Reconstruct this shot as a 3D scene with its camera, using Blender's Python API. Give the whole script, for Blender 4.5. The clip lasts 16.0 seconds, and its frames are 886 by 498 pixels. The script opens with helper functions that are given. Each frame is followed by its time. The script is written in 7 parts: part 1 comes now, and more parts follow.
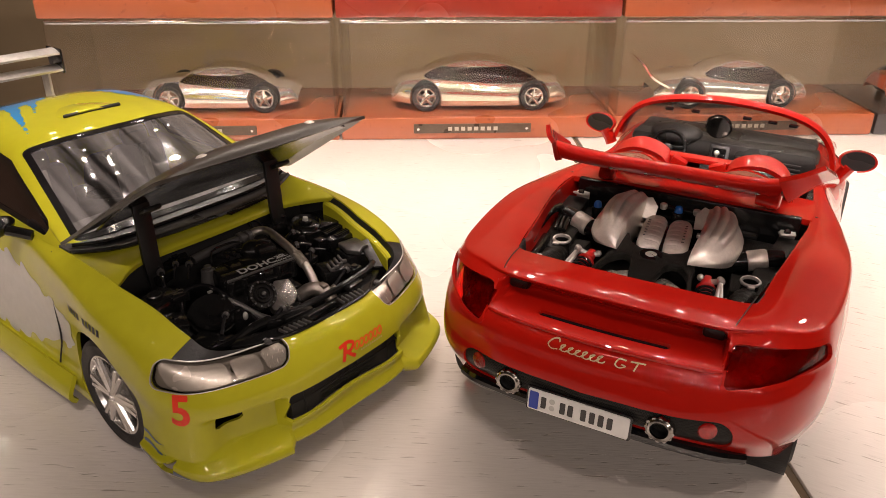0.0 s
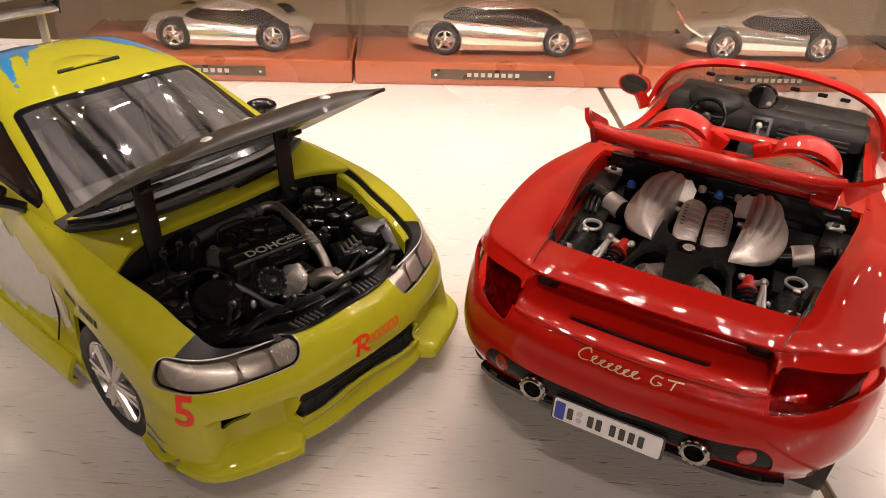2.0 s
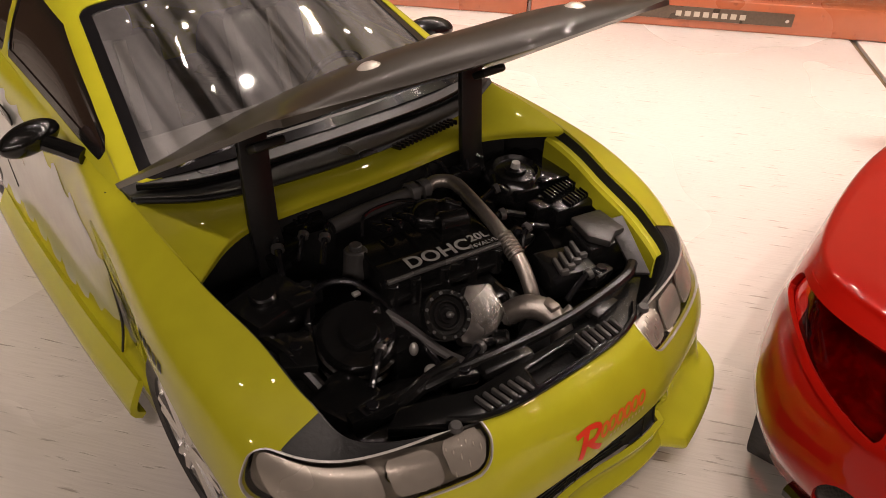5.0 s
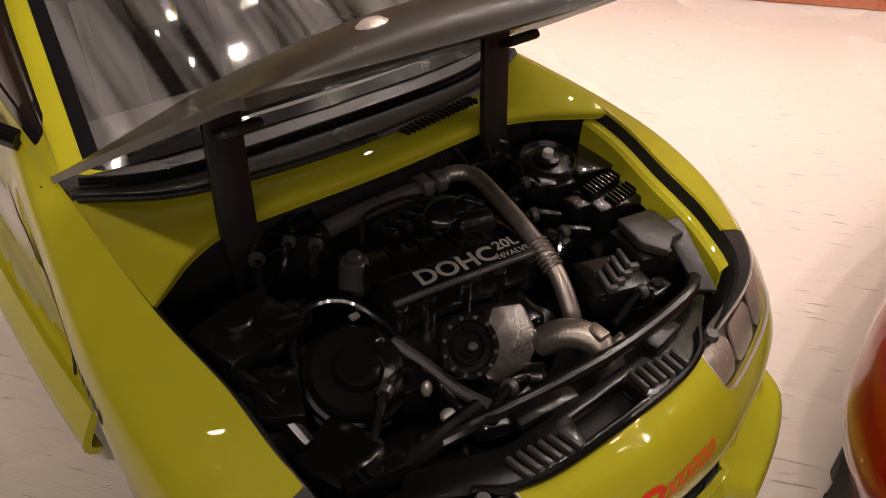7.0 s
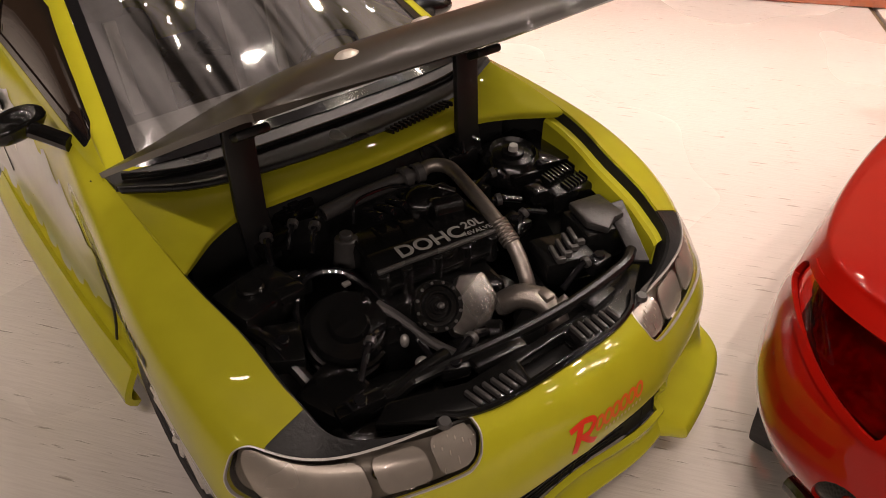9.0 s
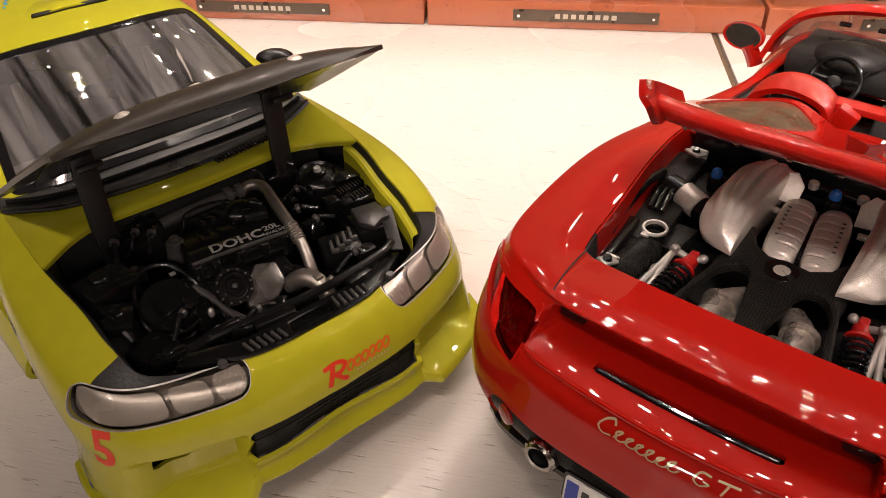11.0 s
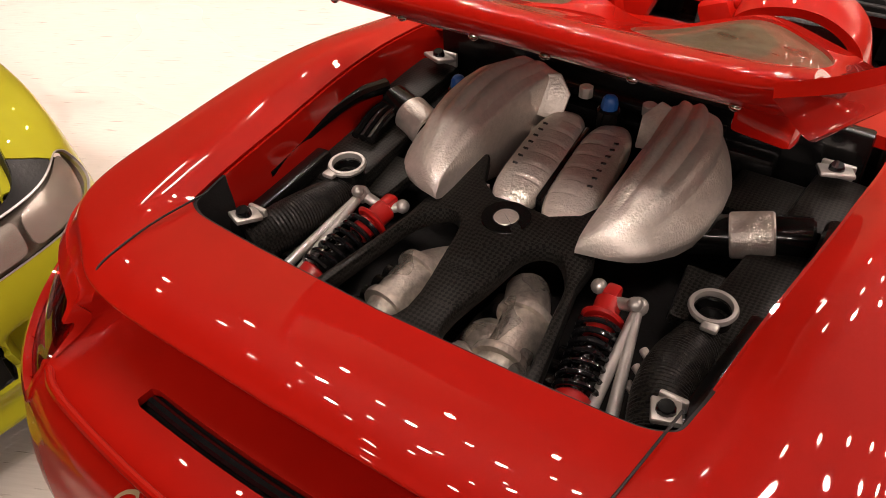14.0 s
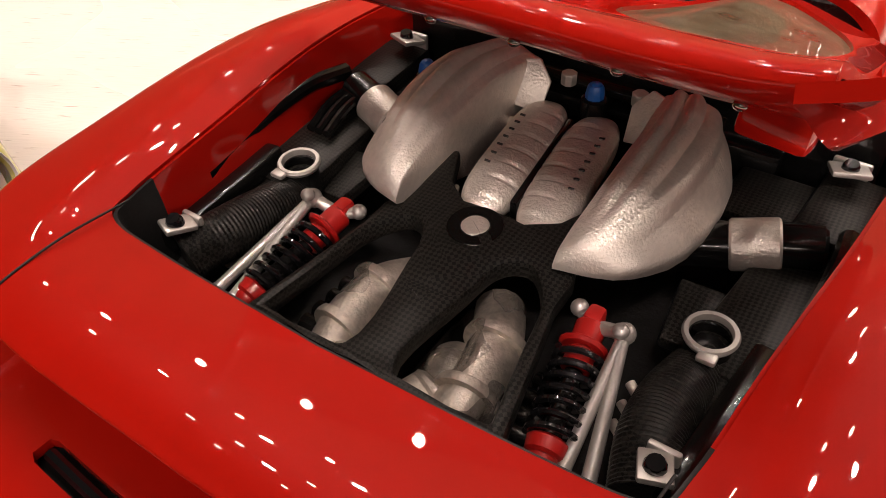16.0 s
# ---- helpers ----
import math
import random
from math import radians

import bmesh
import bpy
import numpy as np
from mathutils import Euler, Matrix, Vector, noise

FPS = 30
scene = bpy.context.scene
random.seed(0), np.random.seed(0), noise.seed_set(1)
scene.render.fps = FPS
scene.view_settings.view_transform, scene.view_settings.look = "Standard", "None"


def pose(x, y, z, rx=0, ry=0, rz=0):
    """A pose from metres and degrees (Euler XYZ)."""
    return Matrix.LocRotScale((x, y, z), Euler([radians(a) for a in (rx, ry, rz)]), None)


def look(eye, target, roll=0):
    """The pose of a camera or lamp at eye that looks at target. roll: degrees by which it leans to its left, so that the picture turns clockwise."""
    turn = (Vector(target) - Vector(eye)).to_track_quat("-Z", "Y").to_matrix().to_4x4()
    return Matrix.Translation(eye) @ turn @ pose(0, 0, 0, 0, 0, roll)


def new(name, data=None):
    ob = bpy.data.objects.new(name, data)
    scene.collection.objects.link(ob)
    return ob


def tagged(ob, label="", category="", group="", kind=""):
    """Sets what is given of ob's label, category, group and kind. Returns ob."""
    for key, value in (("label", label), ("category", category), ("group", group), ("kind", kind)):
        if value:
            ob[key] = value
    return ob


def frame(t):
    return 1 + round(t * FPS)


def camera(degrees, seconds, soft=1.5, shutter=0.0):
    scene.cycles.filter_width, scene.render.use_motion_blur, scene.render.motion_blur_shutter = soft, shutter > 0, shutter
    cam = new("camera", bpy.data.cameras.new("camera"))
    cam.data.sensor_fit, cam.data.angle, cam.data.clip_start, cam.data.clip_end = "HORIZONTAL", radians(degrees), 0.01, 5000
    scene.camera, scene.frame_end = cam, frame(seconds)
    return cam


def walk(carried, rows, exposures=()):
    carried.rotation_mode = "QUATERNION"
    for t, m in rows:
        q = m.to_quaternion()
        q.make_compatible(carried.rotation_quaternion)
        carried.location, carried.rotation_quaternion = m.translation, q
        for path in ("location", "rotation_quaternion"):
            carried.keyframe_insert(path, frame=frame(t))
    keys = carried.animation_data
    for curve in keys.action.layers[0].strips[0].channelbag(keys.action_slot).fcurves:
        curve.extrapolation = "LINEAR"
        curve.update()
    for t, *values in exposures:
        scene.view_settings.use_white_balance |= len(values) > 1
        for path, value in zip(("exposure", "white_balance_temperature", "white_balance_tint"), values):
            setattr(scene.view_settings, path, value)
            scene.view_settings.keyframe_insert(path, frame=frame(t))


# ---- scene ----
# All shapes below are written in centimetres and scaled to metres when linked.
CM = 0.01
cam = camera(59.8, 16.0, soft=0.6)
# seconds, eye (cm), yaw, pitch, roll (degrees)
ROWS = [
    (0.0, 0.00, 0.00, 16.12, 2.47, -26.69, 0.33),
    (0.5, 0.01, 0.31, 16.20, 2.16, -27.94, 0.36),
    (1.0, 0.06, 0.84, 16.64, 2.28, -29.38, 0.49),
    (1.5, -0.12, 1.46, 16.98, 2.76, -31.13, 0.85),
    (2.0, -0.64, 2.40, 17.00, 2.83, -32.48, 1.96),
    (2.5, -1.59, 3.78, 16.54, 5.76, -33.62, 2.31),
    (3.0, -2.43, 5.13, 15.95, 8.49, -34.09, 2.43),
    (3.5, -2.95, 6.20, 15.41, 10.83, -33.40, 2.56),
    (4.0, -3.27, 7.43, 14.91, 12.76, -34.33, 1.72),
    (4.5, -3.75, 9.00, 13.95, 12.74, -35.14, 1.43),
    (5.0, -4.23, 10.24, 13.08, 12.66, -36.42, 1.86),
    (7.5, -5.09, 12.70, 11.82, 12.65, -38.47, 2.22),
    (8.0, -5.06, 12.60, 11.90, 12.78, -38.88, 2.07),
    (10.5, -0.00, 7.86, 15.49, 15.40, -37.73, -1.48),
    (11.0, 1.57, 7.80, 15.70, 13.64, -37.28, -1.33),
    (11.5, 3.19, 8.26, 15.43, 12.66, -37.18, -1.54),
    (12.0, 4.30, 9.17, 14.80, 11.29, -37.46, -1.25),
    (12.5, 4.92, 10.31, 13.82, 10.10, -38.03, -1.01),
    (13.0, 5.65, 11.45, 13.08, 9.81, -38.83, -1.44),
    (13.5, 6.05, 12.56, 12.39, 9.40, -39.55, -1.27),
    (14.0, 6.33, 13.53, 11.74, 9.98, -40.21, -2.13),
    (14.5, 6.34, 14.28, 11.35, 9.94, -40.82, -2.21),
    (15.0, 6.43, 14.62, 11.35, 9.82, -41.59, -2.23),
    (15.5, 6.44, 14.79, 11.25, 9.52, -41.82, -1.97),
    (16.0, 6.54, 14.93, 11.19, 9.51, -41.98, -2.06),
]


def eye_pose(x, y, z, yaw, pitch, roll):
    return pose(x * CM, y * CM, z * CM, 90 + pitch, 0, yaw) @ pose(0, 0, 0, 0, 0, roll)


walk(cam, [(t, eye_pose(*r)) for t, *r in ROWS], exposures=[(0.0, 0.03), (3.0, -0.03), (5.0, -0.12), (7.5, -0.28), (8.2, -0.28), (10.5, -0.1), (12.5, -0.05), (14.0, -0.02), (16.0, 0.0)])

# ---- light: a warm room with rows of small ceiling spots, plus added fill ----
world = bpy.data.worlds.new("room_dusk")
scene.world = world
world.use_nodes = True
world.node_tree.nodes["Background"].inputs[0].default_value = (0.9, 0.8, 0.65, 1)
world.node_tree.nodes["Background"].inputs[1].default_value = 0.02
CEIL = 1.45
BAR_Z = 0.66
# hanging bars of small spots over the table
BARS = ((0.02, 0.02), (0.28, 0.035), (0.48, 0.26), (0.68, 0.49))
LAMP_TINT = (1.0, 0.815, 0.73)
LAMPS = [((-0.48 + 0.12 * i + 0.025 * k, y, BAR_Z), w) for k, (y, w) in enumerate(BARS) for i in range(2, 15)]
for p, watts in LAMPS:
    ld = bpy.data.lights.new("spot_light", "AREA")
    ld.shape, ld.size, ld.energy, ld.color = "DISK", 0.016, watts, LAMP_TINT
    lo = new("spot_light", ld)
    lo.matrix_world = look(p, (p[0], p[1] - 0.01, 0.0))
# long unseen bar of larger spots at the room's far end, added as fill
FILL_BAR = (-1.2, 0.76)
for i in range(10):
    p = (-0.69 + 0.22 * i, FILL_BAR[0], FILL_BAR[1])
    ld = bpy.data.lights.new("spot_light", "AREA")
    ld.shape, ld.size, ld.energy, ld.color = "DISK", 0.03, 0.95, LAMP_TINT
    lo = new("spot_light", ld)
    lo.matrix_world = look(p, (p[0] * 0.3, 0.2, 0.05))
# row of narrow ceiling spots, unseen, added to brighten the display boxes they face
CASE_FILL_SPOTS = [(-0.48 + 0.16 * i, -0.35, 1.1) for i in range(7)]
for p in CASE_FILL_SPOTS:
    ld = bpy.data.lights.new("spot_light", "AREA")
    ld.shape, ld.size, ld.energy, ld.color, ld.spread = "DISK", 0.02, 0.30, LAMP_TINT, radians(30)
    lo = new("spot_light", ld)
    lo.matrix_world = look(p, (p[0] * 0.8, 0.49, 0.06))


# ---- shape helpers ----
def catmull(p, n):
    """n points along a smooth curve through the rows of p."""
    p = np.asarray(p, float)
    q = np.vstack([2 * p[0] - p[1], p, 2 * p[-1] - p[-2]])
    u = np.linspace(0, len(p) - 1, n)
    i = np.minimum(u.astype(int), len(p) - 2)
    f = (u - i)[:, None]
    a, b, c, d = q[i], q[i + 1], q[i + 2], q[i + 3]
    return 0.5 * (2 * b + (c - a) * f + (2 * a - 5 * b + 4 * c - d) * f**2 + (3 * b - a - 3 * c + d) * f**3)


def loft(lines, nu, nv):
    """A grid of nv x nu points over smooth lines that run side by side."""
    rows = np.array([catmull(l, nu) for l in lines])
    return np.array([catmull(rows[:, k], nv) for k in range(nu)]).transpose(1, 0, 2)


def grid_faces(nv, nu, flip=False):
    f = [(j * nu + i, j * nu + i + 1, (j + 1) * nu + i + 1, (j + 1) * nu + i) for j in range(nv - 1) for i in range(nu - 1)]
    return [t[::-1] for t in f] if flip else f


class Skin:
    """Points and faces that can be trimmed by a field, mirrored and thickened."""

    def __init__(self, v, f):
        self.v, self.f = np.asarray(v, float).reshape(-1, 3), [tuple(t) for t in f]

    def trim(self, field):
        """Keeps what lies where field(x, y, z) >= 0, with a clean cut along its zero."""
        if not len(self.v):
            return self
        val = field(self.v[:, 0], self.v[:, 1], self.v[:, 2]) + 1e-9
        v, cut, out = list(self.v), {}, []
        for face in self.f:
            keep = [val[i] >= 0 for i in face]
            if all(keep):
                out.append(face)
                continue
            if not any(keep):
                continue
            poly = []
            for k, a in enumerate(face):
                b = face[(k + 1) % len(face)]
                if val[a] >= 0:
                    poly.append(a)
                if (val[a] >= 0) != (val[b] >= 0):
                    key = (min(a, b), max(a, b))
                    if key not in cut:
                        s = val[a] / (val[a] - val[b])
                        cut[key] = len(v)
                        v.append(v[a] + s * (v[b] - v[a]))
                    poly.append(cut[key])
            if len(poly) > 2:
                out.append(tuple(poly))
        used = sorted({i for t in out for i in t})
        at = {i: n for n, i in enumerate(used)}
        return Skin(np.array([v[i] for i in used]).reshape(-1, 3), [tuple(at[i] for i in t) for t in out])

    def normals(self):
        n = np.zeros_like(self.v)
        for t in self.f:
            p = self.v[list(t)]
            c = np.cross(p[1] - p[0], p[-1] - p[0]) if len(t) < 4 else np.cross(p[2] - p[0], p[3] - p[1])
            n[list(t)] += c
        return n / np.maximum(np.linalg.norm(n, axis=1), 1e-12)[:, None]

    def lifted(self, d):
        return Skin(self.v + d * self.normals(), self.f)

    def mirrored(self):
        return Skin(self.v * (-1, 1, 1), [t[::-1] for t in self.f])

    def plus(self, other):
        n = len(self.v)
        return Skin(np.vstack([self.v, other.v]), self.f + [tuple(i + n for i in t) for t in other.f])

    def facing(self, d=None):
        """Turned so that its faces look along d, or away from their own middle."""
        n, w = self.normals(), self.v - self.v.mean(0) if d is None else np.asarray(d, float)
        return self if (n * w).sum() > 0 else Skin(self.v, [t[::-1] for t in self.f])

    def both(self):
        return self.plus(self.mirrored())

    def bm(self, thick=0.0, weld=1e-4):
        b = bmesh.new()
        vs = [b.verts.new(p) for p in self.v]
        for t in self.f:
            try:
                b.faces.new([vs[i] for i in t])
            except ValueError:
                pass
        bmesh.ops.remove_doubles(b, verts=b.verts[:], dist=weld)
        if thick:
            b.normal_update()
            top = list(b.faces)
            inner = {v: b.verts.new(v.co - v.normal * thick) for v in list(b.verts)}
            edges = [e for e in b.edges if len(e.link_faces) == 1]
            for f in top:
                try:
                    b.faces.new([inner[v] for v in reversed(f.verts)])
                except ValueError:
                    pass
            for e in edges:
                a, c = e.verts
                l = e.link_loops[0]
                if l.vert is a:
                    a, c = c, a
                try:
                    b.faces.new([a, c, inner[c], inner[a]])
                except ValueError:
                    pass
        return b


def part(name, b, material, parent=None, label="", sharp=0.6):
    """Links a bmesh (cm) as one mesh object, under its thing when one is given."""
    b.normal_update()
    for f in b.faces:
        f.smooth = True
    for e in b.edges:
        if len(e.link_faces) == 2 and e.calc_face_angle(0) > sharp:
            e.smooth = False
    for v in b.verts:
        v.co *= CM
    me = bpy.data.meshes.new(name)
    b.to_mesh(me)
    b.free()
    if material is not None:
        me.materials.append(material)
    ob = new(name, me)
    if parent is not None:
        ob.parent = parent
    if label:
        ob["label"] = label
    return ob


def thing(name, label, category, m=None, group="", kind=""):
    ob = new(name)
    ob.empty_display_size = 0.02
    if m is not None:
        ob.matrix_world = m
    return tagged(ob, label, category, group, kind)


def joined(*bs):
    out = bmesh.new()
    for b in bs:
        me = bpy.data.meshes.new("tmp")
        b.to_mesh(me)
        b.free()
        out.from_mesh(me)
        bpy.data.meshes.remove(me)
    return out


def box(c, s, bevel=0.0, turn=(0, 0, 0), seg=2):
    b = bmesh.new()
    bmesh.ops.create_cube(b, size=1)
    for v in b.verts:
        v.co = Vector((v.co.x * s[0], v.co.y * s[1], v.co.z * s[2]))
    if bevel:
        bmesh.ops.bevel(b, geom=b.edges[:], offset=bevel, segments=seg, affect="EDGES", profile=0.5)
    bmesh.ops.transform(b, matrix=pose(*c, *turn), verts=b.verts)
    return b


def aim(a, d):
    """The pose at a whose z runs along d."""
    return Matrix.Translation(a) @ Vector(d).to_track_quat("Z", "Y").to_matrix().to_4x4()


def lathe(profile, a=(0, 0, 0), d=(0, 0, 1), seg=32, closed=False):
    """A turned shape: (radius, height) pairs round the axis d at a."""
    n, k = len(profile), 0
    v = [(r * math.cos(2 * math.pi * s / seg), r * math.sin(2 * math.pi * s / seg), h) for r, h in profile for s in range(seg)]
    f = []
    for j in range(n if closed else n - 1):
        j2 = (j + 1) % n
        for s in range(seg):
            f.append((j * seg + s, j * seg + (s + 1) % seg, j2 * seg + (s + 1) % seg, j2 * seg + s))
    b = Skin(v, f).bm(weld=1e-5)
    bmesh.ops.dissolve_degenerate(b, dist=1e-6, edges=b.edges[:])
    bmesh.ops.transform(b, matrix=aim(a, d), verts=b.verts)
    return b


def rod(a, c, r, r2=None, seg=16, bevel=0.0):
    a, c = Vector(a), Vector(c)
    h, r2 = (c - a).length, r if r2 is None else r2
    k = bevel or min(r, r2) * 0.15
    return lathe([(0, 0), (r - k, 0), (r, k), (r2, h - k), (r2 - k, h), (0, h)], a, c - a, seg)


def tube(points, r, seg=10, n=0, taper=None):
    """A pipe along a smooth curve."""
    p = catmull(points, n or 6 * len(points))
    t = np.gradient(p, axis=0)
    t /= np.linalg.norm(t, axis=1)[:, None]
    side = np.cross(t[0], (0.31, 0.2, 0.93))
    side /= np.linalg.norm(side)
    v = []
    for i in range(len(p)):
        side = side - t[i] * (side @ t[i])
        side /= np.linalg.norm(side)
        up = np.cross(t[i], side)
        rr = r if taper is None else r * np.interp(i / (len(p) - 1), *taper)
        v += [p[i] + rr * (math.cos(2 * math.pi * s / seg) * side + math.sin(2 * math.pi * s / seg) * up) for s in range(seg)]
    f = [(j * seg + s, j * seg + (s + 1) % seg, (j + 1) * seg + (s + 1) % seg, (j + 1) * seg + s) for j in range(len(p) - 1) for s in range(seg)]
    f += [tuple(range(seg))[::-1], tuple((len(p) - 1) * seg + s for s in range(seg))]
    return Skin(v, f).bm(weld=1e-6)


def slab(outline, z0, z1, bevel=0.0, m=None, holes=()):
    """A plate cut from a flat outline."""
    b = bmesh.new()
    vs = [b.verts.new((x, y, z0)) for x, y in outline]
    es = [b.edges.new((vs[i], vs[(i + 1) % len(vs)])) for i in range(len(vs))]
    for h in holes:
        hv = [b.verts.new((x, y, z0)) for x, y in h]
        es += [b.edges.new((hv[i], hv[(i + 1) % len(hv)])) for i in range(len(hv))]
    if holes:
        bmesh.ops.triangle_fill(b, use_beauty=True, edges=es)
    else:
        b.faces.new(vs)
    g = bmesh.ops.extrude_face_region(b, geom=b.faces[:])
    for e in g["geom"]:
        if isinstance(e, bmesh.types.BMVert):
            e.co.z = z1
    bmesh.ops.recalc_face_normals(b, faces=b.faces[:])
    if bevel:
        b.normal_update()
        ed = [e for e in b.edges if len(e.link_faces) == 2 and e.calc_face_angle(0) > 0.7]
        bmesh.ops.bevel(b, geom=ed, offset=bevel, segments=2, affect="EDGES", profile=0.5)
    if m is not None:
        bmesh.ops.transform(b, matrix=m, verts=b.verts)
    return b


def rounded(w, h, r, n=5):
    """The outline of a rectangle with round corners."""
    out = []
    for cx, cy, a in ((w / 2 - r, h / 2 - r, 0), (-w / 2 + r, h / 2 - r, 90), (-w / 2 + r, -h / 2 + r, 180), (w / 2 - r, -h / 2 + r, 270)):
        out += [(cx + r * math.cos(radians(a + 90 * k / n)), cy + r * math.sin(radians(a + 90 * k / n))) for k in range(n + 1)]
    return out


def blob(c, s, turn=(0, 0, 0), seg=16):
    b = bmesh.new()
    bmesh.ops.create_uvsphere(b, u_segments=seg, v_segments=seg // 2 + 2, radius=1)
    bmesh.ops.transform(b, matrix=pose(*c, *turn) @ Matrix.Diagonal((*s, 1)), verts=b.verts)
    return b


def letters(text, size, m, depth=0.0, bold=0.0):
    """Words in the built-in font, as a mesh in cm at the pose m."""
    cu = bpy.data.curves.new("words", "FONT")
    cu.body, cu.size, cu.extrude, cu.resolution_u = text, size, depth, 4
    cu.offset = bold
    cu.align_x, cu.align_y = "CENTER", "CENTER"
    ob = bpy.data.objects.new("words", cu)
    me = bpy.data.meshes.new_from_object(ob)
    b = bmesh.new()
    b.from_mesh(me)
    bpy.data.objects.remove(ob)
    bpy.data.curves.remove(cu)
    bpy.data.meshes.remove(me)
    bmesh.ops.transform(b, matrix=m, verts=b.verts)
    return b


def ribbon(st, w, n=8, closed=False):
    """A flat stroke of width 2 w along a smooth line, in the plane z = 0."""
    p = catmull([(x, y, 0) for x, y in st], n * len(st))
    t = np.gradient(p, axis=0)
    s = np.stack([-t[:, 1], t[:, 0], 0 * t[:, 0]], 1)
    s *= (w / np.maximum(np.linalg.norm(s, axis=1), 1e-9))[:, None]
    return Skin(np.array([p - s, p, p + s]), grid_faces(3, len(p))).bm()


# ---- materials ----
def material(name, colour, rough=0.5, metal=0.0, coat=0.0, vary=0.08, scale=300.0, bump=0.0, bump_scale=800.0, spec=0.5, stain=0.0, coat_rough=0.03):
    """A painted, plastic or metal surface with grain at two scales."""
    m = bpy.data.materials.new(name)
    m.use_nodes = True
    n, l = m.node_tree.nodes, m.node_tree.links
    p = n["Principled BSDF"]
    p.inputs["Roughness"].default_value, p.inputs["Metallic"].default_value = rough, metal
    p.inputs["Coat Weight"].default_value, p.inputs["Coat Roughness"].default_value = coat, coat_rough
    p.inputs["Specular IOR Level"].default_value = spec
    co = n.new("ShaderNodeTexCoord")
    a, c = n.new("ShaderNodeTexNoise"), n.new("ShaderNodeTexNoise")
    a.inputs["Scale"].default_value, c.inputs["Scale"].default_value = scale, scale * 0.12
    a.inputs["Detail"].default_value = 4
    l.new(co.outputs["Object"], a.inputs["Vector"])
    l.new(co.outputs["Object"], c.inputs["Vector"])
    mid = n.new("ShaderNodeMath")
    mid.operation = "ADD"
    l.new(a.outputs["Fac"], mid.inputs[0])
    l.new(c.outputs["Fac"], mid.inputs[1])
    r = n.new("ShaderNodeMapRange")
    r.inputs["From Min"].default_value, r.inputs["From Max"].default_value = 0.7, 1.3
    r.inputs["To Min"].default_value, r.inputs["To Max"].default_value = 1 - vary, 1 + vary
    l.new(mid.outputs[0], r.inputs["Value"])
    mix = n.new("ShaderNodeVectorMath")
    mix.operation = "SCALE"
    mix.inputs[0].default_value = colour
    l.new(r.outputs[0], mix.inputs["Scale"])
    l.new(mix.outputs[0], p.inputs["Base Color"])
    rr = n.new("ShaderNodeMapRange")
    rr.inputs["From Min"].default_value, rr.inputs["From Max"].default_value = 0.3, 0.7
    rr.inputs["To Min"].default_value, rr.inputs["To Max"].default_value = max(rough * (1 - 2 * vary), 0.01), min(rough * (1 + 2 * vary), 1)
    l.new(c.outputs["Fac"], rr.inputs["Value"])
    l.new(rr.outputs[0], p.inputs["Roughness"])
    if bump:
        bn, bt = n.new("ShaderNodeBump"), n.new("ShaderNodeTexNoise")
        bt.inputs["Scale"].default_value, bt.inputs["Detail"].default_value = bump_scale, 3
        bn.inputs["Strength"].default_value, bn.inputs["Distance"].default_value = bump, 0.0004
        l.new(co.outputs["Object"], bt.inputs["Vector"])
        l.new(bt.outputs["Fac"], bn.inputs["Height"])
        l.new(bn.outputs[0], p.inputs["Normal"])
    return m


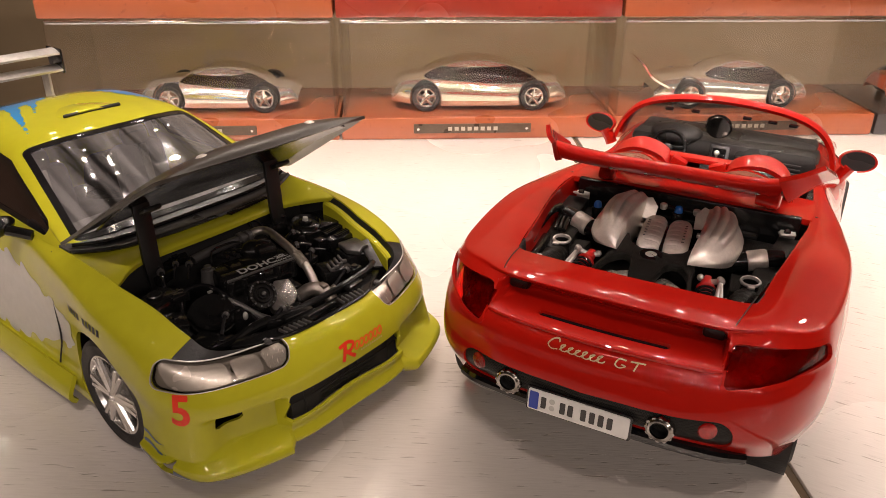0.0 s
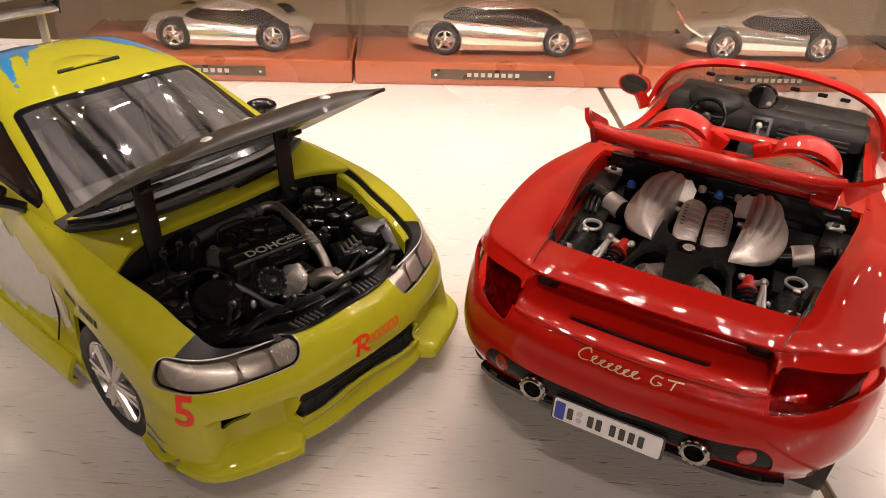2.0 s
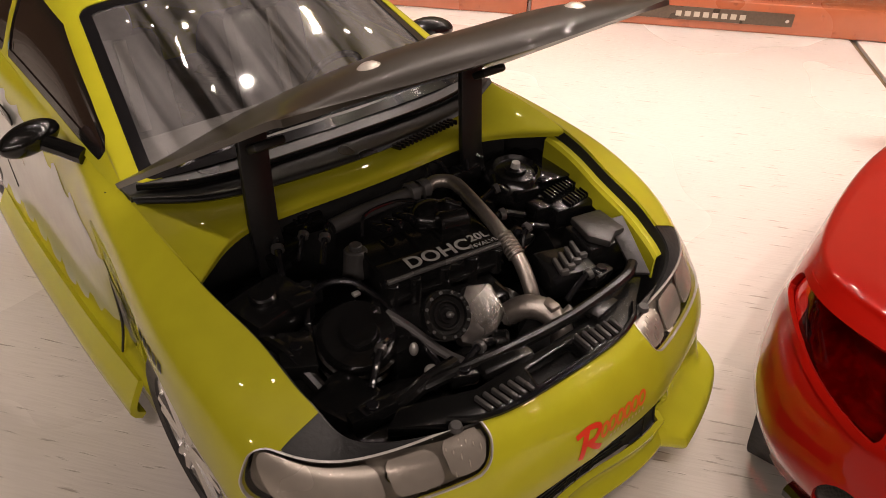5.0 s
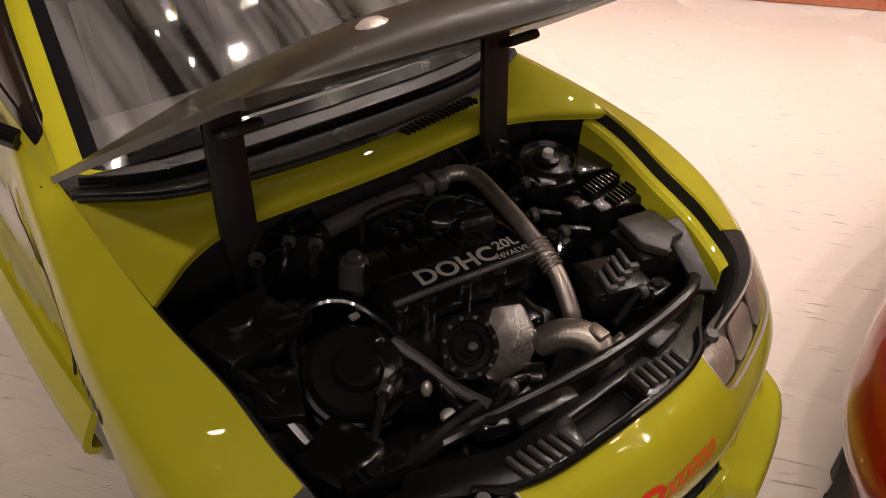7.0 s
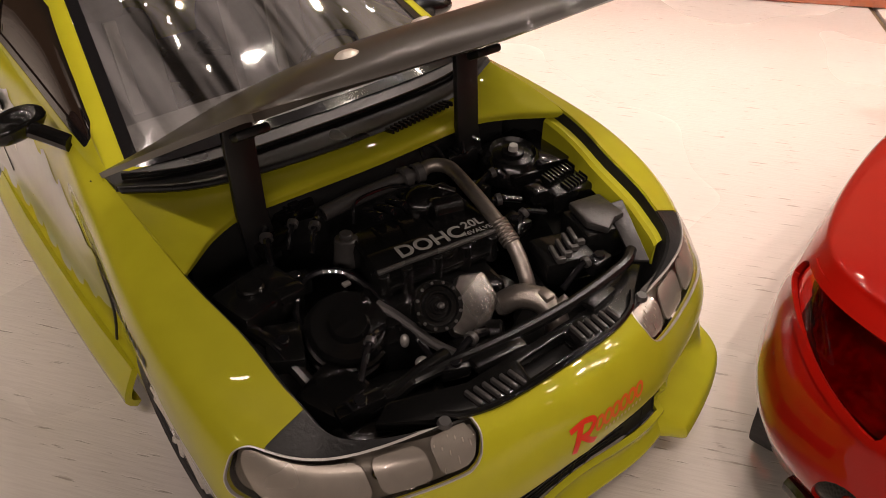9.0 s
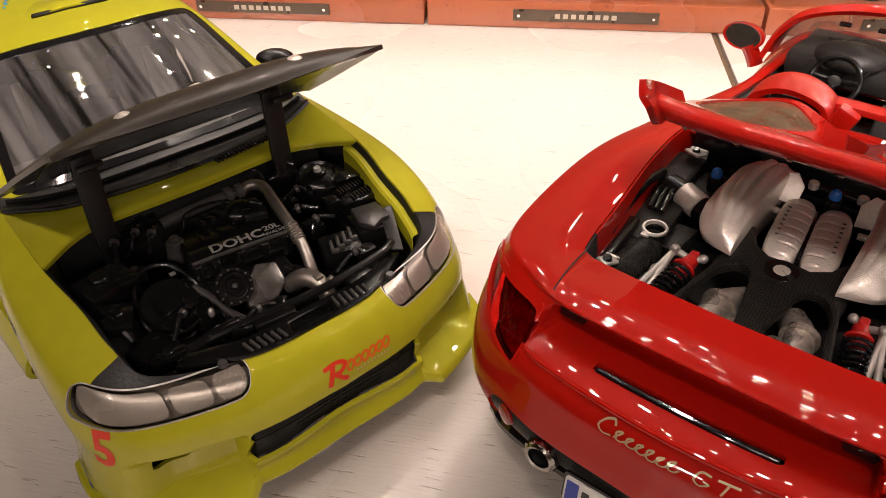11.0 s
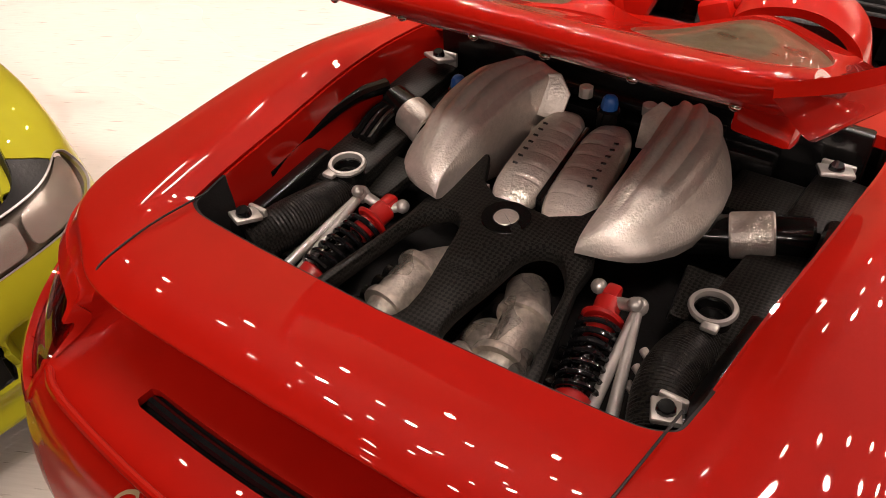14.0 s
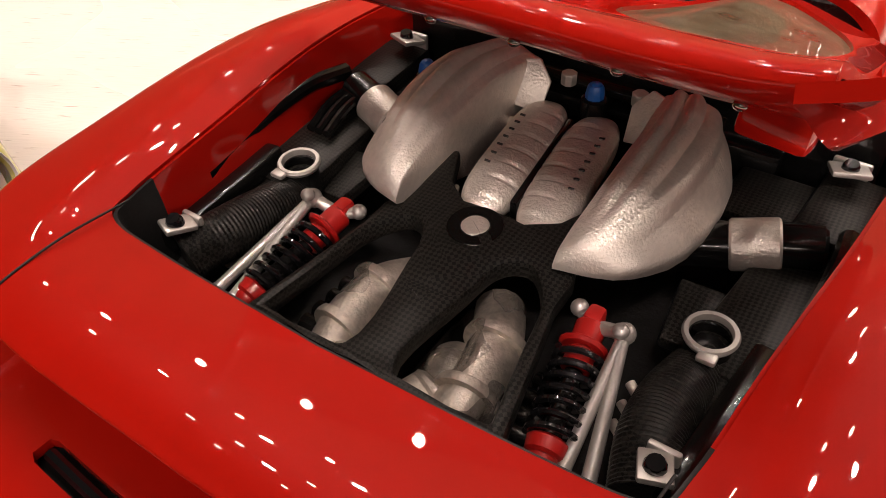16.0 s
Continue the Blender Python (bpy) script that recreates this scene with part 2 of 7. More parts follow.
def glass(name, colour, rough=0.02, mix=0.85, haze=0.0):
    """Thin clear plastic: it lets light straight through and mirrors at a slant; haze paints in pale streaks of
    reflected room light.
    """
    m = bpy.data.materials.new(name)
    m.use_nodes = True
    n, l = m.node_tree.nodes, m.node_tree.links
    n.remove(n["Principled BSDF"])
    t, g, fr, mx = n.new("ShaderNodeBsdfTransparent"), n.new("ShaderNodeBsdfGlossy"), n.new("ShaderNodeLayerWeight"), n.new("ShaderNodeMixShader")
    t.inputs[0].default_value = (*colour, 1)
    g.inputs["Roughness"].default_value = rough
    fr.inputs["Blend"].default_value = 0.5
    pw, add = n.new("ShaderNodeMath"), n.new("ShaderNodeMath")
    pw.operation, add.operation = "POWER", "MULTIPLY_ADD"
    pw.inputs[1].default_value = 4.5
    l.new(fr.outputs["Facing"], pw.inputs[0])
    add.inputs[1].default_value, add.inputs[2].default_value = 0.75, 1 - mix
    l.new(pw.outputs[0], add.inputs[0])
    l.new(add.outputs[0], mx.inputs[0])
    l.new(t.outputs[0], mx.inputs[1])
    l.new(g.outputs[0], mx.inputs[2])
    l.new(mx.outputs[0], n["Material Output"].inputs[0])
    # streaked diffuse white stands in for the room's pale reflection
    if haze:
        co, mp, no, fine = n.new("ShaderNodeTexCoord"), n.new("ShaderNodeMapping"), n.new("ShaderNodeTexNoise"), n.new("ShaderNodeMapRange")
        mp.inputs["Scale"].default_value = (260, 14, 14)
        no.inputs["Scale"].default_value, no.inputs["Detail"].default_value = 1.0, 5
        fine.inputs["From Min"].default_value, fine.inputs["From Max"].default_value = 0.35, 0.75
        fine.inputs["To Min"].default_value, fine.inputs["To Max"].default_value = 0.05 * haze, 2.0 * haze
        room_sheen, m2 = n.new("ShaderNodeBsdfDiffuse"), n.new("ShaderNodeMixShader")
        room_sheen.inputs[0].default_value = (0.62, 0.60, 0.60, 1)
        l.new(co.outputs["Object"], mp.inputs["Vector"])
        l.new(mp.outputs[0], no.inputs["Vector"])
        l.new(no.outputs["Fac"], fine.inputs["Value"])
        l.new(fine.outputs[0], m2.inputs[0])
        l.new(mx.outputs[0], m2.inputs[1])
        l.new(room_sheen.outputs[0], m2.inputs[2])
        l.new(m2.outputs[0], n["Material Output"].inputs[0])
    return m


def grained(name, pale, dark, turn, scale=1.0, rough=0.3, tick=0.5, coat=0.0):
    """Painted or stained wood: long grain with short dark pores."""
    m = bpy.data.materials.new(name)
    m.use_nodes = True
    n, l = m.node_tree.nodes, m.node_tree.links
    p = n["Principled BSDF"]
    co, mp, mq = n.new("ShaderNodeTexCoord"), n.new("ShaderNodeMapping"), n.new("ShaderNodeMapping")
    for q, sc in ((mp, (95 * scale, 950 * scale, 90 * scale)), (mq, (120 * scale, 1500 * scale, 120 * scale))):
        q.vector_type = "POINT"
        rt = n.new("ShaderNodeVectorRotate")
        rt.rotation_type = "Z_AXIS"
        rt.inputs["Angle"].default_value = -turn
        l.new(co.outputs["Object"], rt.inputs["Vector"])
        q.inputs["Scale"].default_value = sc
        l.new(rt.outputs[0], q.inputs["Vector"])
    a, b, big = n.new("ShaderNodeTexNoise"), n.new("ShaderNodeTexNoise"), n.new("ShaderNodeTexNoise")
    l.new(mp.outputs[0], a.inputs["Vector"])
    l.new(mq.outputs[0], b.inputs["Vector"])
    l.new(co.outputs["Object"], big.inputs["Vector"])
    for t in (a, b):
        t.inputs["Scale"].default_value, t.inputs["Detail"].default_value = 1.0, 3
    big.inputs["Scale"].default_value = 9.0
    ramp = n.new("ShaderNodeValToRGB")
    ramp.color_ramp.elements[0].position, ramp.color_ramp.elements[1].position = 0.29, 0.37
    l.new(a.outputs["Fac"], ramp.inputs[0])
    fine = n.new("ShaderNodeMapRange")
    fine.inputs["From Min"].default_value, fine.inputs["From Max"].default_value = 0.3, 0.6
    l.new(b.outputs["Fac"], fine.inputs["Value"])
    patch = n.new("ShaderNodeMapRange")
    patch.inputs["From Min"].default_value, patch.inputs["From Max"].default_value = 0.35, 0.6
    l.new(big.outputs["Fac"], patch.inputs["Value"])
    h = n.new("ShaderNodeMath")
    h.operation = "MULTIPLY_ADD"
    h.inputs[1].default_value, h.inputs[2].default_value = 0.15, 0.85
    l.new(fine.outputs[0], h.inputs[0])
    w = n.new("ShaderNodeMath")
    w.operation = "MINIMUM"
    l.new(ramp.outputs[0], w.inputs[0])
    l.new(h.outputs[0], w.inputs[1])
    soft = n.new("ShaderNodeMapRange")
    soft.inputs["To Min"].default_value = 1 - tick
    l.new(w.outputs[0], soft.inputs["Value"])
    mx = n.new("ShaderNodeMix")
    mx.data_type = "RGBA"
    mx.inputs[6].default_value, mx.inputs[7].default_value = (*dark, 1), (*pale, 1)
    l.new(soft.outputs[0], mx.inputs[0])
    l.new(mx.outputs[2], p.inputs["Base Color"])
    rr = n.new("ShaderNodeMapRange")
    rr.inputs["To Min"].default_value, rr.inputs["To Max"].default_value = rough * 1.25, rough * 0.85
    l.new(patch.outputs[0], rr.inputs["Value"])
    l.new(rr.outputs[0], p.inputs["Roughness"])
    p.inputs["Coat Weight"].default_value, p.inputs["Coat Roughness"].default_value = coat, 0.12
    bn = n.new("ShaderNodeBump")
    bn.inputs["Strength"].default_value, bn.inputs["Distance"].default_value = 0.5, 0.0003
    l.new(w.outputs[0], bn.inputs["Height"])
    l.new(bn.outputs[0], p.inputs["Normal"])
    return m


def carbon(name):
    """Black woven fibre: a fine twill of two shades under a satin resin."""
    m = material(name, (0.035, 0.033, 0.03), 0.4, 0.0, 0.0, 0.1, spec=0.2)
    n, l = m.node_tree.nodes, m.node_tree.links
    p, co, ch = n["Principled BSDF"], n.new("ShaderNodeTexCoord"), n.new("ShaderNodeTexChecker")
    ch.inputs["Scale"].default_value = 2100.0
    ch.inputs["Color1"].default_value, ch.inputs["Color2"].default_value = (0.022, 0.021, 0.018, 1), (0.003, 0.003, 0.003, 1)
    rt = n.new("ShaderNodeVectorRotate")
    rt.rotation_type = "Z_AXIS"
    rt.inputs["Angle"].default_value = 0.78
    l.new(co.outputs["Object"], rt.inputs["Vector"])
    l.new(rt.outputs[0], ch.inputs["Vector"])
    l.new(ch.outputs["Color"], p.inputs["Base Color"])
    bn = n.new("ShaderNodeBump")
    bn.inputs["Strength"].default_value, bn.inputs["Distance"].default_value = 0.9, 0.0003
    l.new(ch.outputs["Fac"], bn.inputs["Height"])
    l.new(bn.outputs[0], p.inputs["Normal"])
    return m


RED = material("red_lacquer", (0.38, 0.007, 0.003), 0.4, 0, 1.0, 0.05, 200, spec=0.05, coat_rough=0.018)
DARKRED = material("red_lamp_plastic", (0.34, 0.006, 0.005), 0.12, 0.2, 1.0, 0.45, 700, 0.9, 900)
LAMPRED = material("lit_red_facet", (0.62, 0.02, 0.015), 0.1, 0.5, 1.0, 0.2, 900, 0.4, 2500)
GREEN = material("lime_lacquer", (0.40, 0.385, 0.018), 0.4, 0, 1.0, 0.05, 200, spec=0.05, coat_rough=0.018)
WHEELSILVER = material("bright_wheel_metal", (0.74, 0.72, 0.69), 0.2, 0.85, 0, 0.06)
WORDGREY = material("cast_lettering", (0.26, 0.255, 0.24), 0.4, 0.2, 0.2, 0.08)
BLACK = material("black_plastic", (0.005, 0.005, 0.005), 0.18, 0, 0, 0.25, 500, 0.06, 900)
GLOSSBLACK = material("gloss_black", (0.007, 0.007, 0.008), 0.1, 0, 0.6, 0.2)
MATTBLACK = material("matt_black", (0.004, 0.004, 0.004), 0.6, 0, 0, 0.3, 400, 0.3, 1200)
BROWNBLACK = material("dark_bonnet_film", (0.022, 0.018, 0.013), 0.36, 0.0, 0.2, 0.15, 300)
RUBBER = material("tyre_rubber", (0.014, 0.013, 0.013), 0.62, 0, 0, 0.2, 500, 0.3, 1500)
DARKCHROME = material("dark_chrome", (0.42, 0.40, 0.38), 0.14, 1.0, 0, 0.1)
CHROME = material("chrome", (0.82, 0.80, 0.77), 0.07, 1.0, 0, 0.05)
CASTDARK = material("dull_cast_metal", (0.30, 0.27, 0.24), 0.32, 0.85, 0, 0.2, 500, 0.22, 2600)
ROUGHCAST = material("rough_cast_metal", (0.52, 0.47, 0.41), 0.34, 0.72, 0, 0.35, 900, 0.3, 2200)
ALU = material("cast_aluminium", (0.80, 0.74, 0.67), 0.36, 0.62, 0, 0.10, 900, 0.35, 2600)
SILVER = material("silver_paint", (0.55, 0.53, 0.50), 0.38, 0.7, 0, 0.12, 500, 0.2, 1500)
CARBON = carbon("woven_carbon")
REDPLASTIC = material("red_plastic", (0.42, 0.010, 0.008), 0.35, 0, 0.3, 0.1)
BLUEPLASTIC = material("blue_plastic", (0.01, 0.10, 0.38), 0.4, 0, 0.2, 0.1)
BLUEFILM = material("blue_film", (0.012, 0.22, 0.52), 0.35, 0, 1.0, 0.08)
NAVYFILM = material("dark_blue_film", (0.02, 0.06, 0.14), 0.35, 0, 1.0, 0.1)
SILVERFILM = material("pale_silver_film", (0.42, 0.42, 0.38), 0.32, 0.3, 1.0, 0.08)
REDFILM = material("red_film", (0.72, 0.035, 0.010), 0.4, 0, 0.2, 0.08)
GREYFILM = material("grey_film", (0.45, 0.45, 0.42), 0.4, 0.2, 0.3, 0.08)
WHITEPAINT = material("white_paint", (0.72, 0.71, 0.68), 0.4, 0, 0.3, 0.04)
BLUEBAR = material("blue_band", (0.02, 0.05, 0.35), 0.4, 0, 0.3, 0.05)
GOLDFILM = material("pale_gold_script", (0.55, 0.42, 0.24), 0.35, 0.3, 0.5, 0.06)
SATINBLACK = material("satin_black", (0.007, 0.007, 0.007), 0.38, 0, 0, 0.2, 400, 0.05)
CABINGREY = material("pale_cabin_trim", (0.26, 0.255, 0.26), 0.5, 0, 0, 0.12, 500, 0.2)
GREYTRIM = material("grey_trim", (0.045, 0.043, 0.042), 0.3, 0, 0, 0.15, 500, 0.2)
LEATHER = material("dark_trim", (0.022, 0.021, 0.020), 0.34, 0, 0, 0.2, 600, 0.4, 1800)
CLEAR = glass("clear_acrylic", (0.97, 0.96, 0.94), 0.03, 0.965)
SCREEN = glass("car_window", (0.66, 0.66, 0.64), 0.04, 0.86, 0.15)
LENS = glass("lamp_lens", (0.96, 0.94, 0.91), 0.04, 0.98)
DARKGLASS = material("dark_mirror_glass", (0.02, 0.018, 0.018), 0.28, 0.0, 0, 0.1, 300, 0.1)
MIRRORFACE = material("mirror_face", (0.5, 0.48, 0.47), 0.12, 1.0, 0, 0.05)
TABLE_A = grained("white_stained_oak", (0.79, 0.735, 0.675), (0.32, 0.26, 0.20), 0.0, 1.0, 0.25, 0.6, 0.4)
TABLE_B = grained("white_stained_oak_slanted", (0.79, 0.735, 0.675), (0.32, 0.26, 0.20), radians(-27), 1.0, 0.25, 0.6, 0.4)
BASEWOOD = grained("red_brown_wood", (0.30, 0.082, 0.032), (0.15, 0.034, 0.014), 0.0, 1.5, 0.3, 0.6, 0.5)
WALLPAINT = material("warm_wall_paint", (0.31, 0.235, 0.14), 0.8, 0, 0, 0.06, 20, 0.2, 300)
CEILPAINT = material("brown_ceiling_paint", (0.16, 0.13, 0.10), 0.85, 0, 0, 0.04, 20)
FLOORWOOD = grained("brown_floor_wood", (0.30, 0.19, 0.10), (0.16, 0.09, 0.05), 0.0, 0.2, 0.4, 0.6)
GAPFILL = material("brown_joint", (0.10, 0.065, 0.03), 0.7, 0, 0, 0.2)

# ---- the room and the table ----
FLOOR_Z = -75.0


def room():
    w = thing("wall_north", "warm beige painted wall behind the display boxes", "wall", kind="structure")
    part("wall_face", box((0, 104, 35), (472, 12, 220)), WALLPAINT, w)
    for name, c, s in (("wall_south", (0, -236, 35), (472, 12, 220)), ("wall_west", (-236, -66, 35), (12, 352, 220)), ("wall_east", (236, -66, 35), (12, 352, 220))):
        w = thing(name, "warm beige painted plaster wall of the room", "wall", kind="structure")
        part("wall_face", box(c, s), WALLPAINT, w)
    f = thing("floor", "brown wooden floor under the table", "floor", kind="structure")
    part("floor_boards", box((0, -66, FLOOR_Z - 5), (484, 352, 10)), FLOORWOOD, f)
    c = thing("ceiling", "plain warm brown ceiling above the table", "ceiling", kind="structure")
    part("ceiling_face", box((0, -66, CEIL * 100 + 5), (484, 352, 10)), CEILPAINT, c)
    for k, (y, _) in enumerate(BARS):
        x = 48 + 2.5 * k
        s = thing("light_bar", "slim dark hanging bar with thirteen small warm spots", "lamp", pose(x * CM, y, BAR_Z), group="hanging light bars")
        part("housing", box((0, 0, 1.6), (152, 1.8, 1.4), 0.2), BLACK, s)
        for sx in (-64, 64):
            part("cord", rod((sx, 0, 2.2), (sx, 0, (CEIL - BAR_Z) * 100 + 0.5), 0.12), BLACK, s)
        for i in range(13):
            part("spot_ring", lathe([(0.9, -0.1), (1.05, -0.1), (1.1, 0.1), (1.1, 1.0), (0.9, 1.0), (0.9, -0.1)], (-72 + 12 * i, 0, 0), seg=20), SILVER, s)


# made-up fixture round the added fill spots, never in view
fb = thing("light_bar", "added unseen hanging bar with ten larger warm fill spots", "lamp", pose(0.3, FILL_BAR[0], FILL_BAR[1]), group="hanging light bars")
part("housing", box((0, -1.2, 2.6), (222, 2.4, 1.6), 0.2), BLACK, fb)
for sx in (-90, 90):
    part("cord", rod((sx, -1.2, 3.2), (sx, -1.2, (CEIL - FILL_BAR[1]) * 100 + 0.5), 0.14), BLACK, fb)
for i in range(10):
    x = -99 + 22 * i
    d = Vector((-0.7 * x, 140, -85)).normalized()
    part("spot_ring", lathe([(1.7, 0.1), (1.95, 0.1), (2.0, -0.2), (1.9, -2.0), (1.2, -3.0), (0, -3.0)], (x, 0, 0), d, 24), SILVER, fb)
# rails of small spots high on the wall and ceiling behind the display boxes
BULB = bpy.data.materials.new("glowing_spot_lens")
BULB.use_nodes = True
BULB.node_tree.nodes["Principled BSDF"].inputs["Base Color"].default_value = (0.8, 0.75, 0.65, 1)
BULB.node_tree.nodes["Principled BSDF"].inputs["Emission Color"].default_value = (1.0, 0.84, 0.68, 1)
BULB.node_tree.nodes["Principled BSDF"].inputs["Emission Strength"].default_value = 110.0
for y, z in ((94, 66), (94, 86), (82, 118), (62, 128)):
    rail_lamp = thing("light_rail", "slim dark rail with fourteen small warm spots", "lamp", pose(0.44, y * CM, z * CM), group="rails of small spots")
    part("housing", box((0, 0.9, 0.9), (224, 1.4, 1.4), 0.2), BLACK, rail_lamp)
    for sx in (-96, 96):
        part("bracket", rod((sx, 1.0, 1.2), (sx, 4.5, 1.2) if z < 100 else (sx, 1.0, CEIL * 100 - z + 0.5), 0.3), BLACK, rail_lamp)
    for i in range(14):
        x = -104 + 16 * i
        d = Vector((-0.5 * (x + 44), 20 - y, 5 - z)).normalized()
        o = part("spot_can", lathe([(0.85, 0.1), (1.0, 0.1), (1.05, 0.0), (1.0, -1.0), (0, -1.1)], (x, 0, 0), d, 16), SILVER, rail_lamp)
        part("spot_lens", lathe([(0, 0.06), (0.5, 0.04), (0.84, -0.02)], (x, 0, 0), d, 12), BULB, o, "glowing round lens")
# made-up housings for the unseen spots that brighten the boxes
for p in CASE_FILL_SPOTS:
    s = thing("case_fill_spot", "added unseen silver fill spot on a thin ceiling rod", "lamp", pose(p[0], p[1], p[2]), group="ceiling spots")
    part("rod", rod((0, -1.5, 1.5), (0, -1.5, (CEIL - p[2]) * 100 + 0.5), 0.25), BLACK, s)
    d = Vector((-p[0] * 0.2, 0.82, -1.07)).normalized()
    part("can", lathe([(1.15, 0.15), (1.3, 0.15), (1.35, 0), (1.35, -3.2), (1.1, -3.6), (0, -3.7)], (0, 0, 0), d, 24), SILVER, s)


def gap_x(y):
    return 9.62 - 0.1 * (y - 17.7)


def table():
    t = thing("table", "white stained wooden table with visible grain and a joint", "table")
    y0, z = -35, -2.4

    def far(x):
        return 55.6 + 0.0945 * x

    y1 = far(5.9)
    g = 0.17
    part("tabletop", slab([(-85, y0), (gap_x(y0) - g, y0), (gap_x(y1) - g, y1), (-85, far(-85))], z, 0, 0.06), TABLE_A, t)
    part("tabletop", slab([(gap_x(y0) + g, y0), (95, y0), (95, far(95)), (gap_x(y1) + g, y1)], z, -0.02, 0.06), TABLE_B, t)
    part("joint", slab([(gap_x(y0) - g, y0 + 1), (gap_x(y0) + g, y0 + 1), (gap_x(y1) + g, y1 - 1), (gap_x(y1) - g, y1 - 1)], z + 0.3, -0.12), GAPFILL, t)
    for x in (-78, 88):
        for y in (y0 + 8, far(x) - 8):
            part("leg", box((x, y, (FLOOR_Z + z) / 2), (7, 7, z - FLOOR_Z), 0.4), TABLE_A, t)


room()
table()

# ---- the row of display boxes behind the cars ----
CASE_W, CASE_D, CASE_H, BASE_H = 17.45, 7.6, 7.55, 1.45
CASE_M = pose(-8.68 * CM, 47.28 * CM, 0, 0, 0, 5.4)
PLATED = material("plated_silver", (0.92, 0.90, 0.87), 0.09, 0.85, 0, 0.06)
PLATEDGOLD = material("plated_pale_gold", (0.90, 0.82, 0.70), 0.09, 0.85, 0, 0.06)
PLATEDGREY = material("plated_grey", (0.86, 0.83, 0.78), 0.09, 0.85, 0, 0.06)
EDGEGLOSS = glass("acrylic_edge", (0.85, 0.83, 0.80), 0.10, 0.55)
SMOKED = material("smoked_glazing", (0.02, 0.012, 0.01), 0.08, 0, 0.5, 0.1)
PLAQUE = material("bronze_plaque", (0.10, 0.075, 0.055), 0.4, 0.6, 0, 0.2, 900)
ENGRAVED = material("engraved_pale", (0.45, 0.40, 0.33), 0.4, 0.5, 0, 0.1)
MAHOGANY = grained("dark_red_wood", (0.24, 0.028, 0.016), (0.12, 0.012, 0.008), 0.0, 1.5, 0.25, 0.5, 0.6)


def display_case(i, row, wood):
    z0 = row * (CASE_H + 0.12)
    label = ("lower clear acrylic display box on a red-brown wooden base", "upper acrylic display box stacked on the row below")[row]
    c = thing("display_case", label, "display case", CASE_M @ pose((i * 17.6 + 0.08) * CM, 0, z0 * CM), group="stacked display boxes")
    w, d, h, b = CASE_W, CASE_D, CASE_H, BASE_H
    part("base", slab([(0, 0), (w, 0), (w, d), (0, d)], 0, b, 0.12), wood, c, "varnished wooden base")
    t = 0.16
    part("front_pane", box((w / 2, 0.25 + t / 2, (b + h) / 2), (w - 0.3, t, h - b), 0.04), CLEAR, c)
    part("back_pane", box((w / 2, d - 0.25, (b + h) / 2), (w - 0.3, t, h - b), 0.04), CLEAR, c)
    part("top_pane", box((w / 2, d / 2, h - t / 2), (w - 0.3, d - 0.85, t), 0.04), CLEAR, c)
    part("cover_edge", rod((0.3, 0.3, h - 0.13), (w - 0.3, 0.3, h - 0.13), 0.13, 0.13, 14), EDGEGLOSS, c, "polished rounded acrylic edge")
    for x in (0.15 + t / 2, w - 0.15 - t / 2):
        part("side_pane", box((x, d / 2, (b + h) / 2 - 0.1), (t, d - 0.85, h - b - 0.25), 0.04), CLEAR, c)
    if row == 0:
        p = part("plaque", box((w / 2 - 0.3, -0.05, 0.74), (7.6, 0.12, 0.62), 0.05), PLAQUE, c, "bronze name plaque with two pins")
        for x in (w / 2 - 3.8, w / 2 + 3.2):
            part("pin", rod((x, -0.09, 0.74), (x, -0.2, 0.74), 0.09), CHROME, p)
        bars = [box((w / 2 - 0.3 + k * 0.42 - 1.45, -0.125, 0.74), (0.26, 0.04, 0.24)) for k in range(8)]
        part("lettering", joined(*bars), ENGRAVED, p)
    return c


